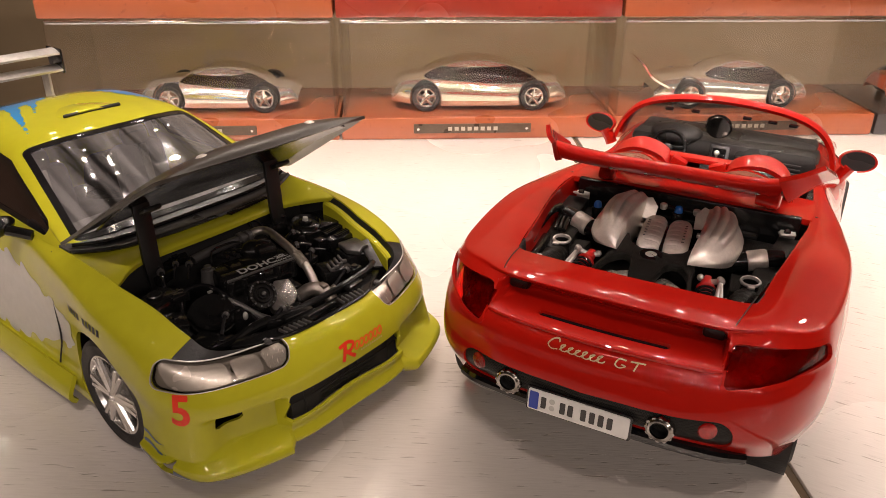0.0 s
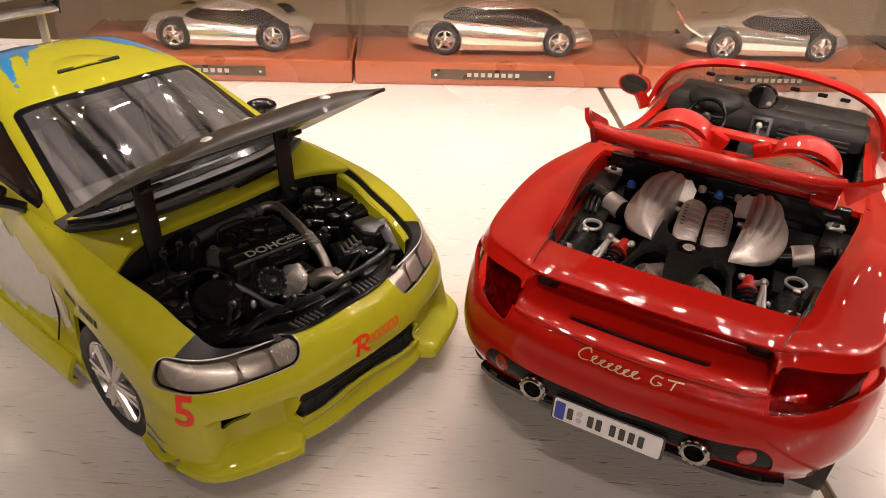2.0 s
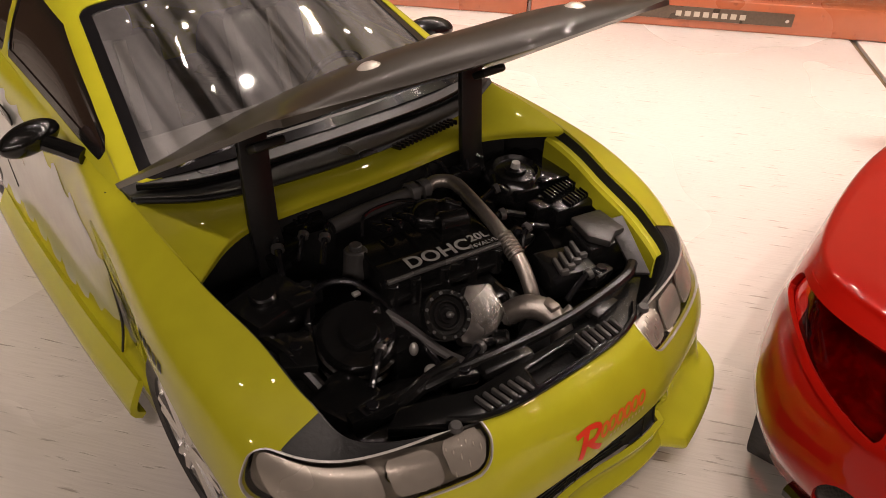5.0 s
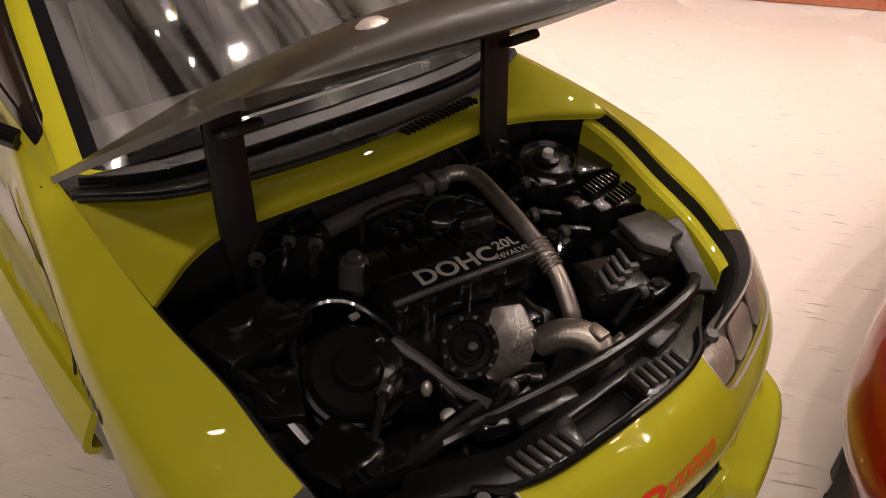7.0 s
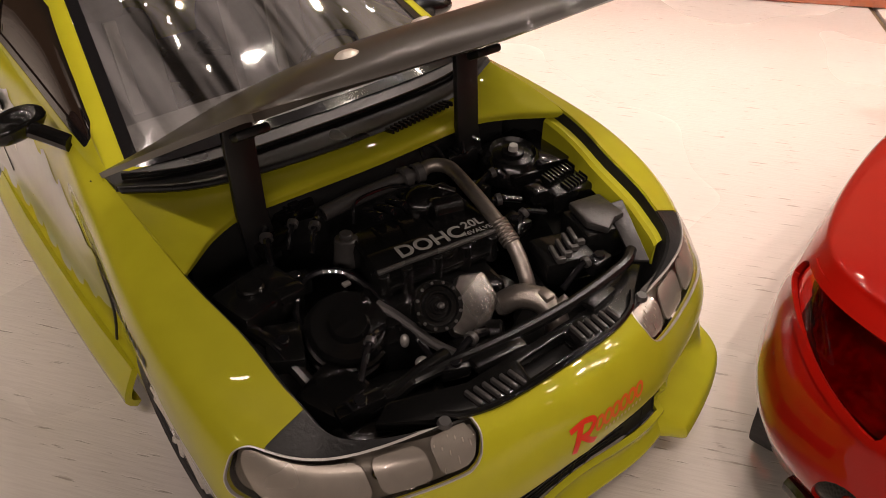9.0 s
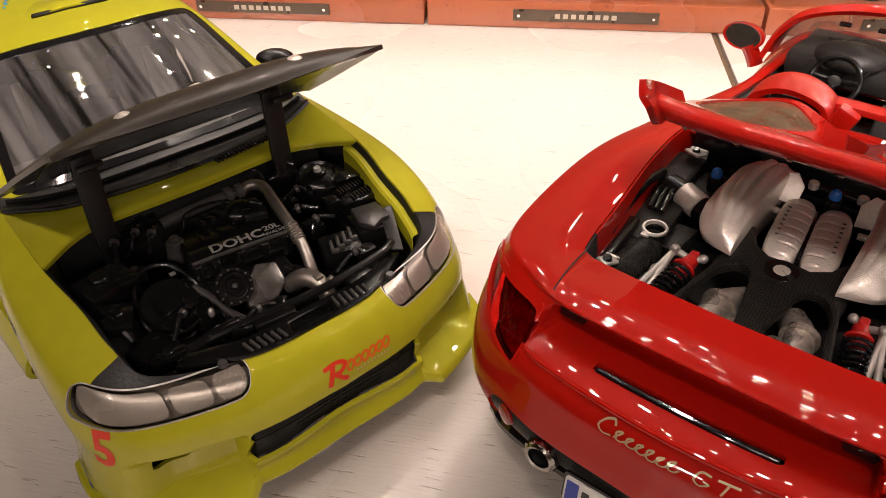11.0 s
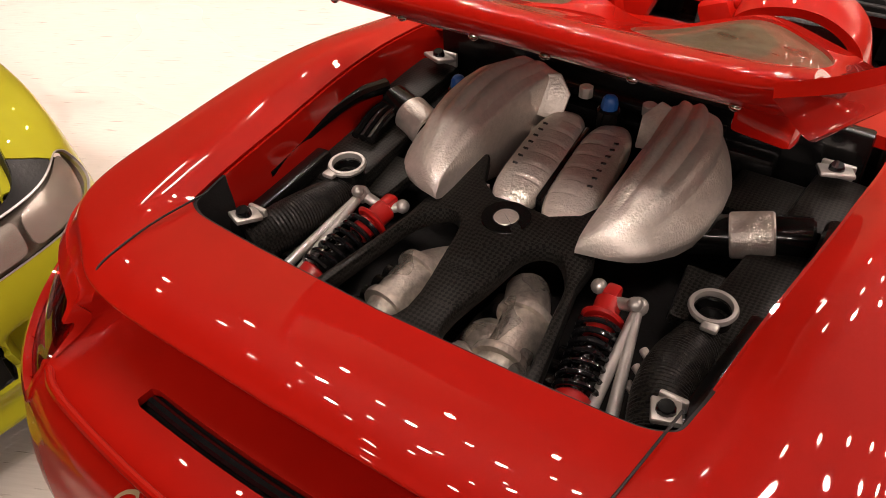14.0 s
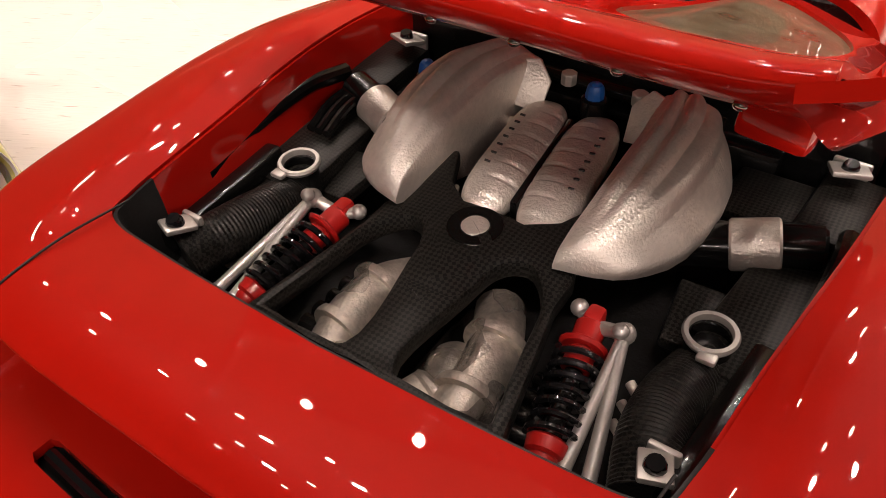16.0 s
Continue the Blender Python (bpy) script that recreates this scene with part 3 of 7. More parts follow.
def model_car(i, slot, x0, length, height, wb, w1, hump, metal, long_nose=False):
    """A small plated car in a box: body, cabin glazing, wheels."""
    c = thing("model_car", ("plated silver low sports coupe model on a wooden base", "plated pale gold supercar model on a wooden base", "plated grey classic coupe model with its nose raised", "plated copper red model car on a dark base")[i], "toy car",
              CASE_M @ pose((slot * 17.6 + 0.08 + x0) * CM, 3.55 * CM, BASE_H * CM), group="plated model cars")
    L, H, hw = length, height, 2.3
    xs = np.linspace(-L / 2, L / 2, 41)
    u = (xs + L / 2) / L
    belt = H * (0.50 + 0.12 * np.sin(np.pi * np.clip(u, 0, 1)) + 0.06 * np.cos(2 * np.pi * (u - w1)))
    belt *= np.clip(np.minimum(u, 1 - u) * 9 + 0.62, 0, 1)
    plan = hw * np.clip(1 - (np.abs(2 * u - 1)) ** 5 * 0.42, 0, 1)
    low = 0.42 + 0.15 * np.abs(2 * u - 1) ** 3
    prof = []
    for s, (fy, fz) in enumerate(((0.96, 0.0), (1.0, 0.3), (0.985, 0.62), (0.90, 0.9), (0.68, 1.0), (0.35, 1.05), (0.0, 1.06))):
        prof.append(np.stack([xs, plan * fy, low + (belt - low) * fz], 1))
    g = np.array([catmull(np.array(prof)[:, k], 25) for k in range(41)]).transpose(1, 0, 2)
    sk = Skin(g, grid_faces(25, 41))
    wx = (-wb / 2, wb / 2)
    r = 0.92
    for x in wx:
        sk = sk.trim(lambda X, Y, Z, x=x: np.where(Y > 1.2, np.hypot(X - x, Z - 0.9) - 1.04, 1.0))
    body = Skin(sk.v * (1, -1, 1), [t[::-1] for t in sk.f]).plus(sk)
    part("body", body.bm(0.08), metal, c, "polished plated body")
    # cabin
    ca, cb = hump
    uu = np.linspace(0, 1, 25)
    roof = np.sin(np.pi * uu**0.9) ** 0.72
    base = np.interp(ca + (cb - ca) * uu, u, belt) - 0.1
    rows = []
    for fy, fz in ((0.86, 0.0), (0.80, 0.45), (0.66, 0.85), (0.4, 0.98), (0.0, 1.0)):
        rows.append(np.stack([-L / 2 + L * (ca + (cb - ca) * uu), hw * fy * (0.75 + 0.25 * roof), base + (H - base) * fz * roof], 1))
    g = np.array([catmull(np.array(rows)[:, k], 17) for k in range(25)]).transpose(1, 0, 2)
    sk = Skin(g, grid_faces(17, 25))
    glz = sk.trim(lambda X, Y, Z: np.minimum(np.minimum(Y - hw * 0.45, H - 0.38 - Z), 1))
    rest = sk.trim(lambda X, Y, Z: -np.minimum(np.minimum(Y - hw * 0.45, H - 0.38 - Z), 1))
    for nm, s, m in (("roof", rest, metal), ("side_window", glz, SMOKED)):
        part(nm, Skin(s.v * (1, -1, 1), [t[::-1] for t in s.f]).plus(s).bm(), m, c)
    for x in wx:
        for sy in (-1, 1):
            wheel = part("wheel", lathe([(0.05, 0.02), (0.3, 0.05), (0.3, -0.1), (0.05, -0.1)], (x, sy * 2.1, 0.92), (0, sy, 0), 16), CHROME, c)
            part("tyre", lathe([(0.60, 0.06), (0.66, 0.14), (0.86, 0.14), (0.92, 0.05), (0.92, -0.7), (0.6, -0.7)], (x, sy * 2.1, 0.92), (0, sy, 0), 28), RUBBER, wheel)
            sp = [lathe([(0.52, 0.02), (0.62, 0.1), (0.66, 0.06), (0.6, -0.5)], (x, sy * 2.1, 0.92), (0, sy, 0), 28)]
            for k in range(5):
                a = 2 * math.pi * k / 5 + 0.3
                sp.append(rod((x, sy * 2.1, 0.92), (x + 0.58 * math.cos(a), sy * 2.14, 0.92 + 0.58 * math.sin(a)), 0.13, 0.09, 6))
            part("rim", joined(*sp), PLATED, wheel, "five-spoke plated rim")
    # lamps and vents
    for sx in (-1, 1):
        for sy in (-1, 1):
            part("lamp", blob((sx * L * 0.47, sy * 1.3, 0.95), (0.14, 0.35, 0.12)), CHROME, c)
    part("side_vent", box((L * 0.12, -2.28, 0.95), (1.5, 0.1, 0.22), 0.04), SMOKED, c)
    part("door_seam", joined(box((-L * 0.1, -2.3, 0.95), (0.04, 0.06, 0.8)), box((L * 0.08, -2.3, 0.95), (0.04, 0.06, 0.7))), SMOKED, c)
    if long_nose:
        flap = loft([[(-L / 2 + 0.7, -1.9, 1.3), (-L / 2 - 0.5, -1.9, 2.0), (-L / 2 - 1.2, -1.8, 2.9)], [(-L / 2 + 0.7, 0, 1.5), (-L / 2 - 0.6, 0, 2.3), (-L / 2 - 1.4, 0, 3.1)], [(-L / 2 + 0.7, 1.9, 1.3), (-L / 2 - 0.5, 1.9, 2.0), (-L / 2 - 1.2, 1.8, 2.9)]], 12, 12)
        part("raised_nose", Skin(flap, grid_faces(12, 12)).bm(0.12), PLATEDGOLD, c, "raised front bonnet")
    return c


DARKBASE = material("dark_base", (0.03, 0.026, 0.024), 0.35, 0, 0.4, 0.15)
PLATEDRED = material("plated_copper_red", (0.72, 0.16, 0.08), 0.22, 0.6, 0, 0.06)
for i in range(-1, 3):
    display_case(i, 0, BASEWOOD if i < 2 else DARKBASE)
db = thing("storage_box", "dark glossy carton standing beside the display boxes", "box", CASE_M @ pose(-36.2 * CM, 2.5 * CM, 0))
part("carton", slab([(-9.5, 0), (9.1, 0), (9.1, 9), (-9.5, 9)], 0, 10.4, 0.15), DARKBASE, db)
part("carton_lid", slab([(-9.6, -0.1), (9.2, -0.1), (9.2, 9.1), (-9.6, 9.1)], 10.4, 13.6, 0.15), GLOSSBLACK, db)
part("carton_label", box((2.0, -0.02, 8.3), (9, 0.06, 0.5), 0.02), GREYTRIM, db)
for i, wood in ((-1, BASEWOOD), (0, MAHOGANY), (1, BASEWOOD), (2, MAHOGANY)):
    display_case(i, 1, wood)

model_car(0, -1, 9.6, 10.1, 2.75, 6.0, 0.2, (0.24, 0.86), PLATED)
model_car(1, 0, 9.0, 11.4, 3.15, 7.06, 0.15, (0.16, 0.86), PLATEDGOLD)
model_car(2, 1, 8.4, 10.3, 3.0, 6.15, 0.2, (0.30, 0.88), PLATEDGREY, True)
model_car(3, 2, 6.5, 9.8, 2.7, 6.1, 0.2, (0.26, 0.86), PLATEDRED)

# ---- the red roadster ----
RED_M = pose(2.81 * CM, 16.27 * CM, 0, 0, 0, -26)
red = thing("red_roadster", "glossy red die-cast roadster with its engine lid raised on the table", "model car", RED_M, group="model cars on the table")


def red_skin():
    # from the rear centre round the side to the front centre, from the sill upwards
    low = [(0, 1.1, 2.45), (2.6, 1.25, 2.4), (4.25, 1.9, 2.1), (5.1, 3.5, 1.4), (5.45, 5.3, 0.8), (5.5, 8.2, 0.8), (5.3, 11, 0.75), (5.1, 15.5, 0.75), (5.1, 18.3, 0.75), (5.1, 20.6, 0.8), (4.3, 24.2, 0.8), (2.5, 25.9, 0.8), (0, 26.4, 0.8)]
    waist = [(0, 0.3, 3.2), (2.7, 0.55, 3.2), (4.6, 1.55, 3.05), (5.6, 3.4, 2.8), (5.75, 5.4, 2.6), (5.75, 8.2, 2.5), (5.35, 11, 2.1), (5.15, 15.5, 2.1), (5.25, 18.3, 2.1), (5.25, 20.6, 2.1), (4.45, 24.3, 1.9), (2.6, 26, 1.8), (0, 26.6, 1.8)]
    mid = [(0, 0.42, 4.15), (2.7, 0.7, 4.15), (4.65, 1.68, 4.05), (5.65, 3.5, 3.9), (5.8, 5.4, 3.8), (5.82, 8.2, 3.8), (5.4, 11, 3.4), (5.05, 15.5, 3.2), (5.1, 18.3, 3.2), (5.1, 20.6, 3.4), (4.3, 24.2, 2.8), (2.6, 25.8, 2.6), (0, 26.3, 2.5)]
    ridge = [(0, 0.85, 4.84), (2.7, 1.12, 4.8), (4.5, 2.0, 4.62), (5.55, 3.6, 4.45), (5.75, 5.4, 4.3), (5.8, 8.2, 4.35), (5.4, 11, 3.95), (4.95, 15.5, 3.75), (5.0, 18.3, 3.75), (5.0, 20.6, 3.95), (4.2, 24.1, 3.2), (2.6, 25.6, 2.95), (0, 26.1, 2.85)]
    under = [(0, 2.6, 4.9), (2.7, 2.66, 4.94), (4.3, 2.5, 5.08), (5.3, 3.7, 4.98), (5.6, 5.35, 4.8), (5.68, 8.2, 4.85), (5.3, 11, 4.5), (4.75, 15.5, 4.25), (4.8, 18.3, 4.2), (4.8, 20.6, 4.35), (4.1, 24, 3.5), (2.6, 25.3, 3.2), (0, 25.8, 3.1)]
    lip = [(0, 2.05, 5.5), (2.7, 2.12, 5.5), (3.95, 2.55, 5.45), (5.1, 3.45, 5.35), (5.6, 5.2, 5.22), (5.66, 8.1, 5.3), (5.3, 11, 5.0), (4.5, 15.5, 4.75), (4.4, 18.3, 4.8), (4.3, 20.6, 4.85), (3.8, 23.5, 4.0), (2.5, 24.7, 3.55), (0, 25.2, 3.4)]
    brim = [(0, 2.12, 5.62), (2.7, 2.2, 5.62), (3.9, 2.68, 5.56), (4.92, 3.65, 5.46), (5.33, 5.3, 5.43), (5.38, 8.2, 5.53), (5.12, 11, 5.28), (4.35, 15.5, 4.92), (4.2, 18.3, 4.98), (4.0, 20.6, 5.0), (3.5, 23.1, 4.25), (2.2, 24.2, 3.75), (0, 24.7, 3.6)]
    crest = [(0, 2.6, 5.68), (2.6, 2.75, 5.66), (3.65, 3.15, 5.6), (4.1, 4.05, 5.58), (4.4, 5.6, 5.62), (4.65, 8.3, 5.70), (4.55, 11, 5.42), (4.2, 15.5, 5.02), (4.0, 18.3, 5.08), (3.6, 20.6, 5.08), (3.1, 22.8, 4.5), (2.0, 23.9, 4.0), (0, 24.3, 3.8)]
    edge = [(0, 3.75, 5.5), (2.4, 3.84, 5.48), (3.38, 3.98, 5.46), (3.6, 4.45, 5.48), (3.78, 6.0, 5.55), (4.1, 8.5, 5.58), (4.25, 11, 5.36), (3.95, 15.5, 5.0), (3.75, 17.9, 5.1), (3.0, 20.3, 4.85), (2.4, 22.0, 4.5), (1.5, 23.1, 4.1), (0, 23.6, 3.95)]
    g = loft([low, waist, mid, ridge, under, lip, brim, crest, edge], 217, 89)
    # the recess under the tail lip ends at the lamps, which stand flush between shoulder and lip
    a, b = 33, 55
    for k in range(g.shape[1]):
        x, y = g[44, k, 0], g[44, k, 1]
        w = min(max((x - 2.98) / 0.26, 0), 1) * (1 if y < 5 else max(0, 1 - (y - 5) / 2))
        w = w * w * (3 - 2 * w)
        for j in range(a, b + 1):
            u = (j - a) / (b - a)
            bulge = 0.10 * math.sin(math.pi * u)
            flush = g[a, k] * (1 - u) + g[b, k] * u + np.array((0.5, -0.8, 0.2)) * bulge
            g[j, k] = g[j, k] * (1 - w) + flush * w
    return g, edge



g, red_edge = red_skin()
half = Skin(g, grid_faces(89, 217, True)).facing((1, 0, 0.3))
R_REAR, R_FRONT = (5.35, 1.95, 2.2), (20.5, 1.85, 2.08)


def arch(y0, z0, r):
    return lambda x, y, z: np.where(np.abs(x) > 3.6, np.hypot(y - y0, z - z0) - r, 1.0)


def lamp_field(x, y, z):
    a = np.minimum(x - 3.28 + 0.1 * (z - 4.4), 3.75 - y)
    b = np.minimum(z - 4.42 - 0.06 * (x - 3.3), 5.36 - 0.14 * np.clip(x - 3.6, 0, 3) - z)
    k = 0.2
    c = np.minimum(a, b)
    return np.where((a < k) & (b < k), k - np.hypot(k - a, k - b), c)


def panel_field(x, y, z):
    a, b = np.minimum(3.8 - np.abs(x), 2.6 - y), np.minimum(z - 2.6, 3.68 - z)
    k = 0.5
    return np.where((a < k) & (b < k), k - np.hypot(k - a, k - b), np.minimum(a, b))


def slot_field(x, y, z):
    a, b = np.minimum(1.85 - np.abs(x), z - 4.7), 0.14 - np.abs(y - 1.62 - 0.02 * x * x)
    b = np.where(y > 2.3, -1.0, b)
    return np.minimum(a, b)


def hole_field(x, y, z):
    return 0.2 - np.hypot(np.abs(x) - 2.72, (z - 5.2)) + np.where((y < 4) & (y > 2.0), 0, -9)


shell = half.trim(arch(*R_REAR)).trim(arch(*R_FRONT))
for f in (lamp_field, panel_field, slot_field, hole_field):
    shell = shell.trim(lambda x, y, z, f=f: -f(x, y, z))
part("body", shell.both().bm(0.12), RED, red, "glossy red lacquered body")
lampskin = half.trim(lamp_field)
tail_lens = glass("tail_lens", (0.85, 0.10, 0.08), 0.02, 0.93)
for s in (1, -1):
    sk = lampskin if s > 0 else lampskin.mirrored()
    o = part("tail_light", sk.lifted(-0.34).bm(), DARKRED, red, "dark red faceted tail lamp under a glossy lens")
    part("lens", sk.trim(lambda x, y, z: lamp_field(np.abs(x), y, z) - 0.05).lifted(-0.07).bm(0.04), tail_lens, o)
    rim = (half if s > 0 else half.mirrored()).trim(lambda x, y, z: 0.055 - np.abs(lamp_field(np.abs(x), y, z)))
    part("lamp_rim", rim.lifted(0.035).bm(0.1), RED, o, "raised red bezel round the lamp")
    for x, y, z in ((3.75, 2.55, 4.85), (4.35, 2.95, 4.8)):
        part("lamp_bowl", lathe([(0, -0.1), (0.12, -0.08), (0.22, 0.0), (0.25, 0.06)], (s * x, y, z), (s * 0.5, -0.8, 0.2), 24), LAMPRED, o)
part("tail_ridge", tube([(-3.2, 1.34, 4.78), (-2.7, 1.13, 4.84), (-1.4, 0.94, 4.87), (0, 0.86, 4.88), (1.4, 0.94, 4.87), (2.7, 1.13, 4.84), (3.2, 1.34, 4.78)], 0.06, 10, 60), RED, red, "raised red edge below the tail slot")
rear_panel = part("rear_panel", half.trim(panel_field).both().lifted(-0.06).bm(0.05), CARBON, red, "dark carbon panel round the exhausts")
part("slot_liner", box((0, 1.66, 4.52), (4.0, 0.6, 0.3), 0.1), MATTBLACK, red)
part("slot_bar", tube([(-1.75, 1.7, 4.78), (-0.9, 1.64, 4.8), (0, 1.62, 4.8), (0.9, 1.64, 4.8), (1.75, 1.7, 4.78)], 0.07, 8, 30), GLOSSBLACK, red, "glossy dark bar in the tail slot")
for s in (-1, 1):
    part("vent_liner", box((s * 2.75, 2.5, 5.25), (0.6, 0.4, 0.4), 0.1), MATTBLACK, red)
part("rear_lip", tube([(-4.1, 1.75, 2.1), (-3.3, 1.25, 2.3), (-1.5, 0.98, 2.4), (1.5, 0.98, 2.4), (3.3, 1.25, 2.3), (4.1, 1.75, 2.1)], 0.19, 10, 40), GLOSSBLACK, red)
part("diffuser", Skin(loft([[(-4.0, 1.7, 2.2), (-2, 1.15, 2.3), (2, 1.15, 2.3), (4.0, 1.7, 2.2)], [(-4.2, 3.0, 1.5), (-2, 2.8, 1.5), (2, 2.8, 1.5), (4.2, 3.0, 1.5)], [(-4.2, 5.0, 1.0), (-2, 5.0, 1.0), (2, 5.0, 1.0), (4.2, 5.0, 1.0)]], 20, 10), grid_faces(10, 20)).facing((0, 0, -1)).bm(0.1), MATTBLACK, red)
part("underbody", slab([(-4.2, 4.6), (4.2, 4.6), (4.9, 6), (4.9, 21), (4.0, 25), (-4.0, 25), (-4.9, 21), (-4.9, 6)], 0.75, 1.3, 0.1), MATTBLACK, red)


def wheel(parent, c, r, w, side, spokes, rim_mat, heavy=1.0):
    x, y, z = c
    d = (side, 0, 0)
    wh = part("wheel", lathe([(0, 0.02), (0.22, 0.02), (0.26, -0.05), (0.26, -0.4), (0, -0.4)], c, d, 16), rim_mat, parent)
    t = 0.30 * r
    part("tyre", lathe([(r - t, -0.05), (r - t + 0.06, 0.03), (r - 0.16, 0.05), (r - 0.04, -0.03), (r, -0.16), (r, -w + 0.16), (r - 0.16, -w), (r - t, -w)], c, d, 48), RUBBER, wh)
    bits = [lathe([(r - t - 0.12, -0.12), (r - t - 0.05, -0.01), (r - t + 0.03, -0.01), (r - t + 0.03, -0.1), (r - t - 0.14, -0.9)], c, d, 48)]
    for k in range(spokes):
        a = 2 * math.pi * k / spokes
        for o in (-0.13, 0.13):
            bits.append(rod((x - side * 0.05, y + 0.15 * math.cos(a), z + 0.15 * math.sin(a)), (x - side * 0.05, y + (r - t - 0.04) * math.cos(a + o), z + (r - t - 0.04) * math.sin(a + o)), 0.085 * heavy, 0.06 * heavy, 8))
    part("rim", joined(*bits), rim_mat, wh)
    part("brake_disc", lathe([(0, -0.45), (r * 0.5, -0.45), (r * 0.5, -0.55), (0, -0.55)], c, d, 24), SILVER, wh)
    return wh


for s in (-1, 1):
    wheel(red, (s * 5.25, 5.35, 1.93), 1.93, 1.7, s, 5, SILVER)
    wheel(red, (s * 5.2, 20.5, 1.8), 1.8, 1.5, s, 5, SILVER)
    part("arch_liner", lathe([(2.3, 0), (2.3, -1.9), (0.1, -1.95)], (s * 5.2, 5.35, 2.0), (s, 0, 0), 32), MATTBLACK, red)
    part("arch_liner", lathe([(2.15, 0), (2.15, -1.9), (0.1, -1.95)], (s * 4.9, 20.5, 1.9), (s, 0, 0), 32), MATTBLACK, red)

# ---- engine bay of the roadster ----
bay = part("bay_floor", box((0, 7.4, 3.1), (7.2, 7.6, 0.2), 0.05), MATTBLACK, red)
ew = catmull(red_edge, 97)[:54]
wall = Skin(np.array([ew - (0, 0, 0.05), ew * (0.985, 1, 1) + (0, 0.03, -0.5), ew * (0.965, 1, 1) + (0, 0.06, -2.3)]), grid_faces(3, 54, True))
wl = wall.trim(lambda x, y, z: 11.3 - y)
side_wall = wl.trim(lambda x, y, z: y - 4.75)
for sk in (side_wall, side_wall.mirrored()):
    part("bay_wall", sk.bm(0.05), RED, red)
part("bay_rear_wall", wl.trim(lambda x, y, z: 4.75 - y).both().bm(0.05), MATTBLACK, red)
part("bulkhead", joined(box((0, 10.9, 4.3), (7.9, 0.3, 2.2), 0.08), box((0, 10.5, 5.0), (3.6, 0.25, 0.22), 0.06), rod((-1.9, 10.35, 5.05), (1.9, 10.35, 5.05), 0.1), box((0, 10.55, 4.5), (5.5, 0.4, 0.5), 0.1)), BLACK, red)
for x in (-0.55, 0.62):
    part("bulkhead_bolt", rod((x, 10.25, 5.02), (x, 10.25, 5.22), 0.13, seg=8), ALU, red)


def airbox(s):
    """A curved silver box: flat inner face, three ribs along its back, pointed lower corner."""
    n, k = 44, 121
    ys = 6.55 + 3.6 * np.linspace(0, 1, n) ** 1.35
    inner = np.interp(ys, [6.55, 7.5, 8.8, 9.6, 10.4], [1.15, 1.17, 1.16, 1.08, 0.98])
    outer = np.interp(ys, [6.55, 6.62, 6.75, 6.95, 7.2, 7.6, 8.2, 8.8, 9.3, 9.8, 10.15, 10.4], [1.24, 1.62, 1.9, 2.08, 2.2, 2.34, 2.45, 2.47, 2.42, 2.25, 2.0, 1.65])
    low = np.interp(ys, [6.55, 7.0, 7.6, 8.4, 10.4], [4.88, 4.70, 4.45, 4.2, 4.2])
    crease = np.interp(ys, [6.55, 6.7, 7.0, 7.6, 8.4, 9.2, 9.9, 10.25, 10.4], [4.95, 5.12, 5.24, 5.36, 5.46, 5.50, 5.42, 5.24, 5.0])
    rise = np.interp(ys, [6.55, 6.8, 7.4, 8.6, 9.8, 10.4], [0.02, 0.10, 0.18, 0.22, 0.18, 0.05])
    u = np.linspace(0, 1, k)
    ribs = 0.09 * np.abs(np.sin((u - 0.40) * np.pi * 9)) * ((u > 0.40) & (u < 0.7333))
    v = []
    for y, x0, x1, z0, zc, dz in zip(ys, inner, outer, low, crease, rise):
        w, h = x1 - x0, zc - z0
        sec = catmull([(0, z0, 0), (0, z0 + 0.5 * h, 0), (0, zc - 0.06 * h, 0), (0.08 * w, zc + 0.35 * dz, 0), (0.30 * w, zc + dz, 0), (0.55 * w, zc + 0.9 * dz, 0), (0.82 * w, zc - 0.12 * h, 0), (w, zc - 0.5 * h, 0), (0.9 * w, z0 + 0.1 * h, 0)], k)
        rib = ribs * np.interp(y, [7.0, 7.9, 9.8, 10.15], [0, 1, 1, 0])
        d = np.gradient(sec, axis=0)
        d /= np.linalg.norm(d, axis=1)[:, None] + 1e-9
        sec = sec + np.stack([-d[:, 1], d[:, 0], 0 * u], 1) * rib[:, None]
        v += [(s * (x0 + q[0]), y - 0.25 * (q[0] - 0.5 * w) * (y - 8.0) / 2.4, q[1]) for q in sec]
    b = Skin(v, grid_faces(n, k, s > 0) + [tuple(range(k)) if s > 0 else tuple(range(k))[::-1], tuple((n - 1) * k + j for j in range(k))[::-1 if s > 0 else 1]]).bm()
    bmesh.ops.recalc_face_normals(b, faces=b.faces[:])
    o = part("air_box", b, ALU, red, "cast silver air box with long ribs", sharp=0.75)
    part("flange", slab([(-0.3, -0.3), (0.22, -0.42), (0.32, 0.1), (0.1, 0.42), (-0.3, 0.36)], -0.04, 0.04, 0.02, Matrix.Translation((s * 0.96, 9.75, 5.12)) @ Matrix.Diagonal((-s, 1, 1, 1)) @ pose(0, 0, 0, 62, 0, 14)), ALU, o, "turned-down end flange")


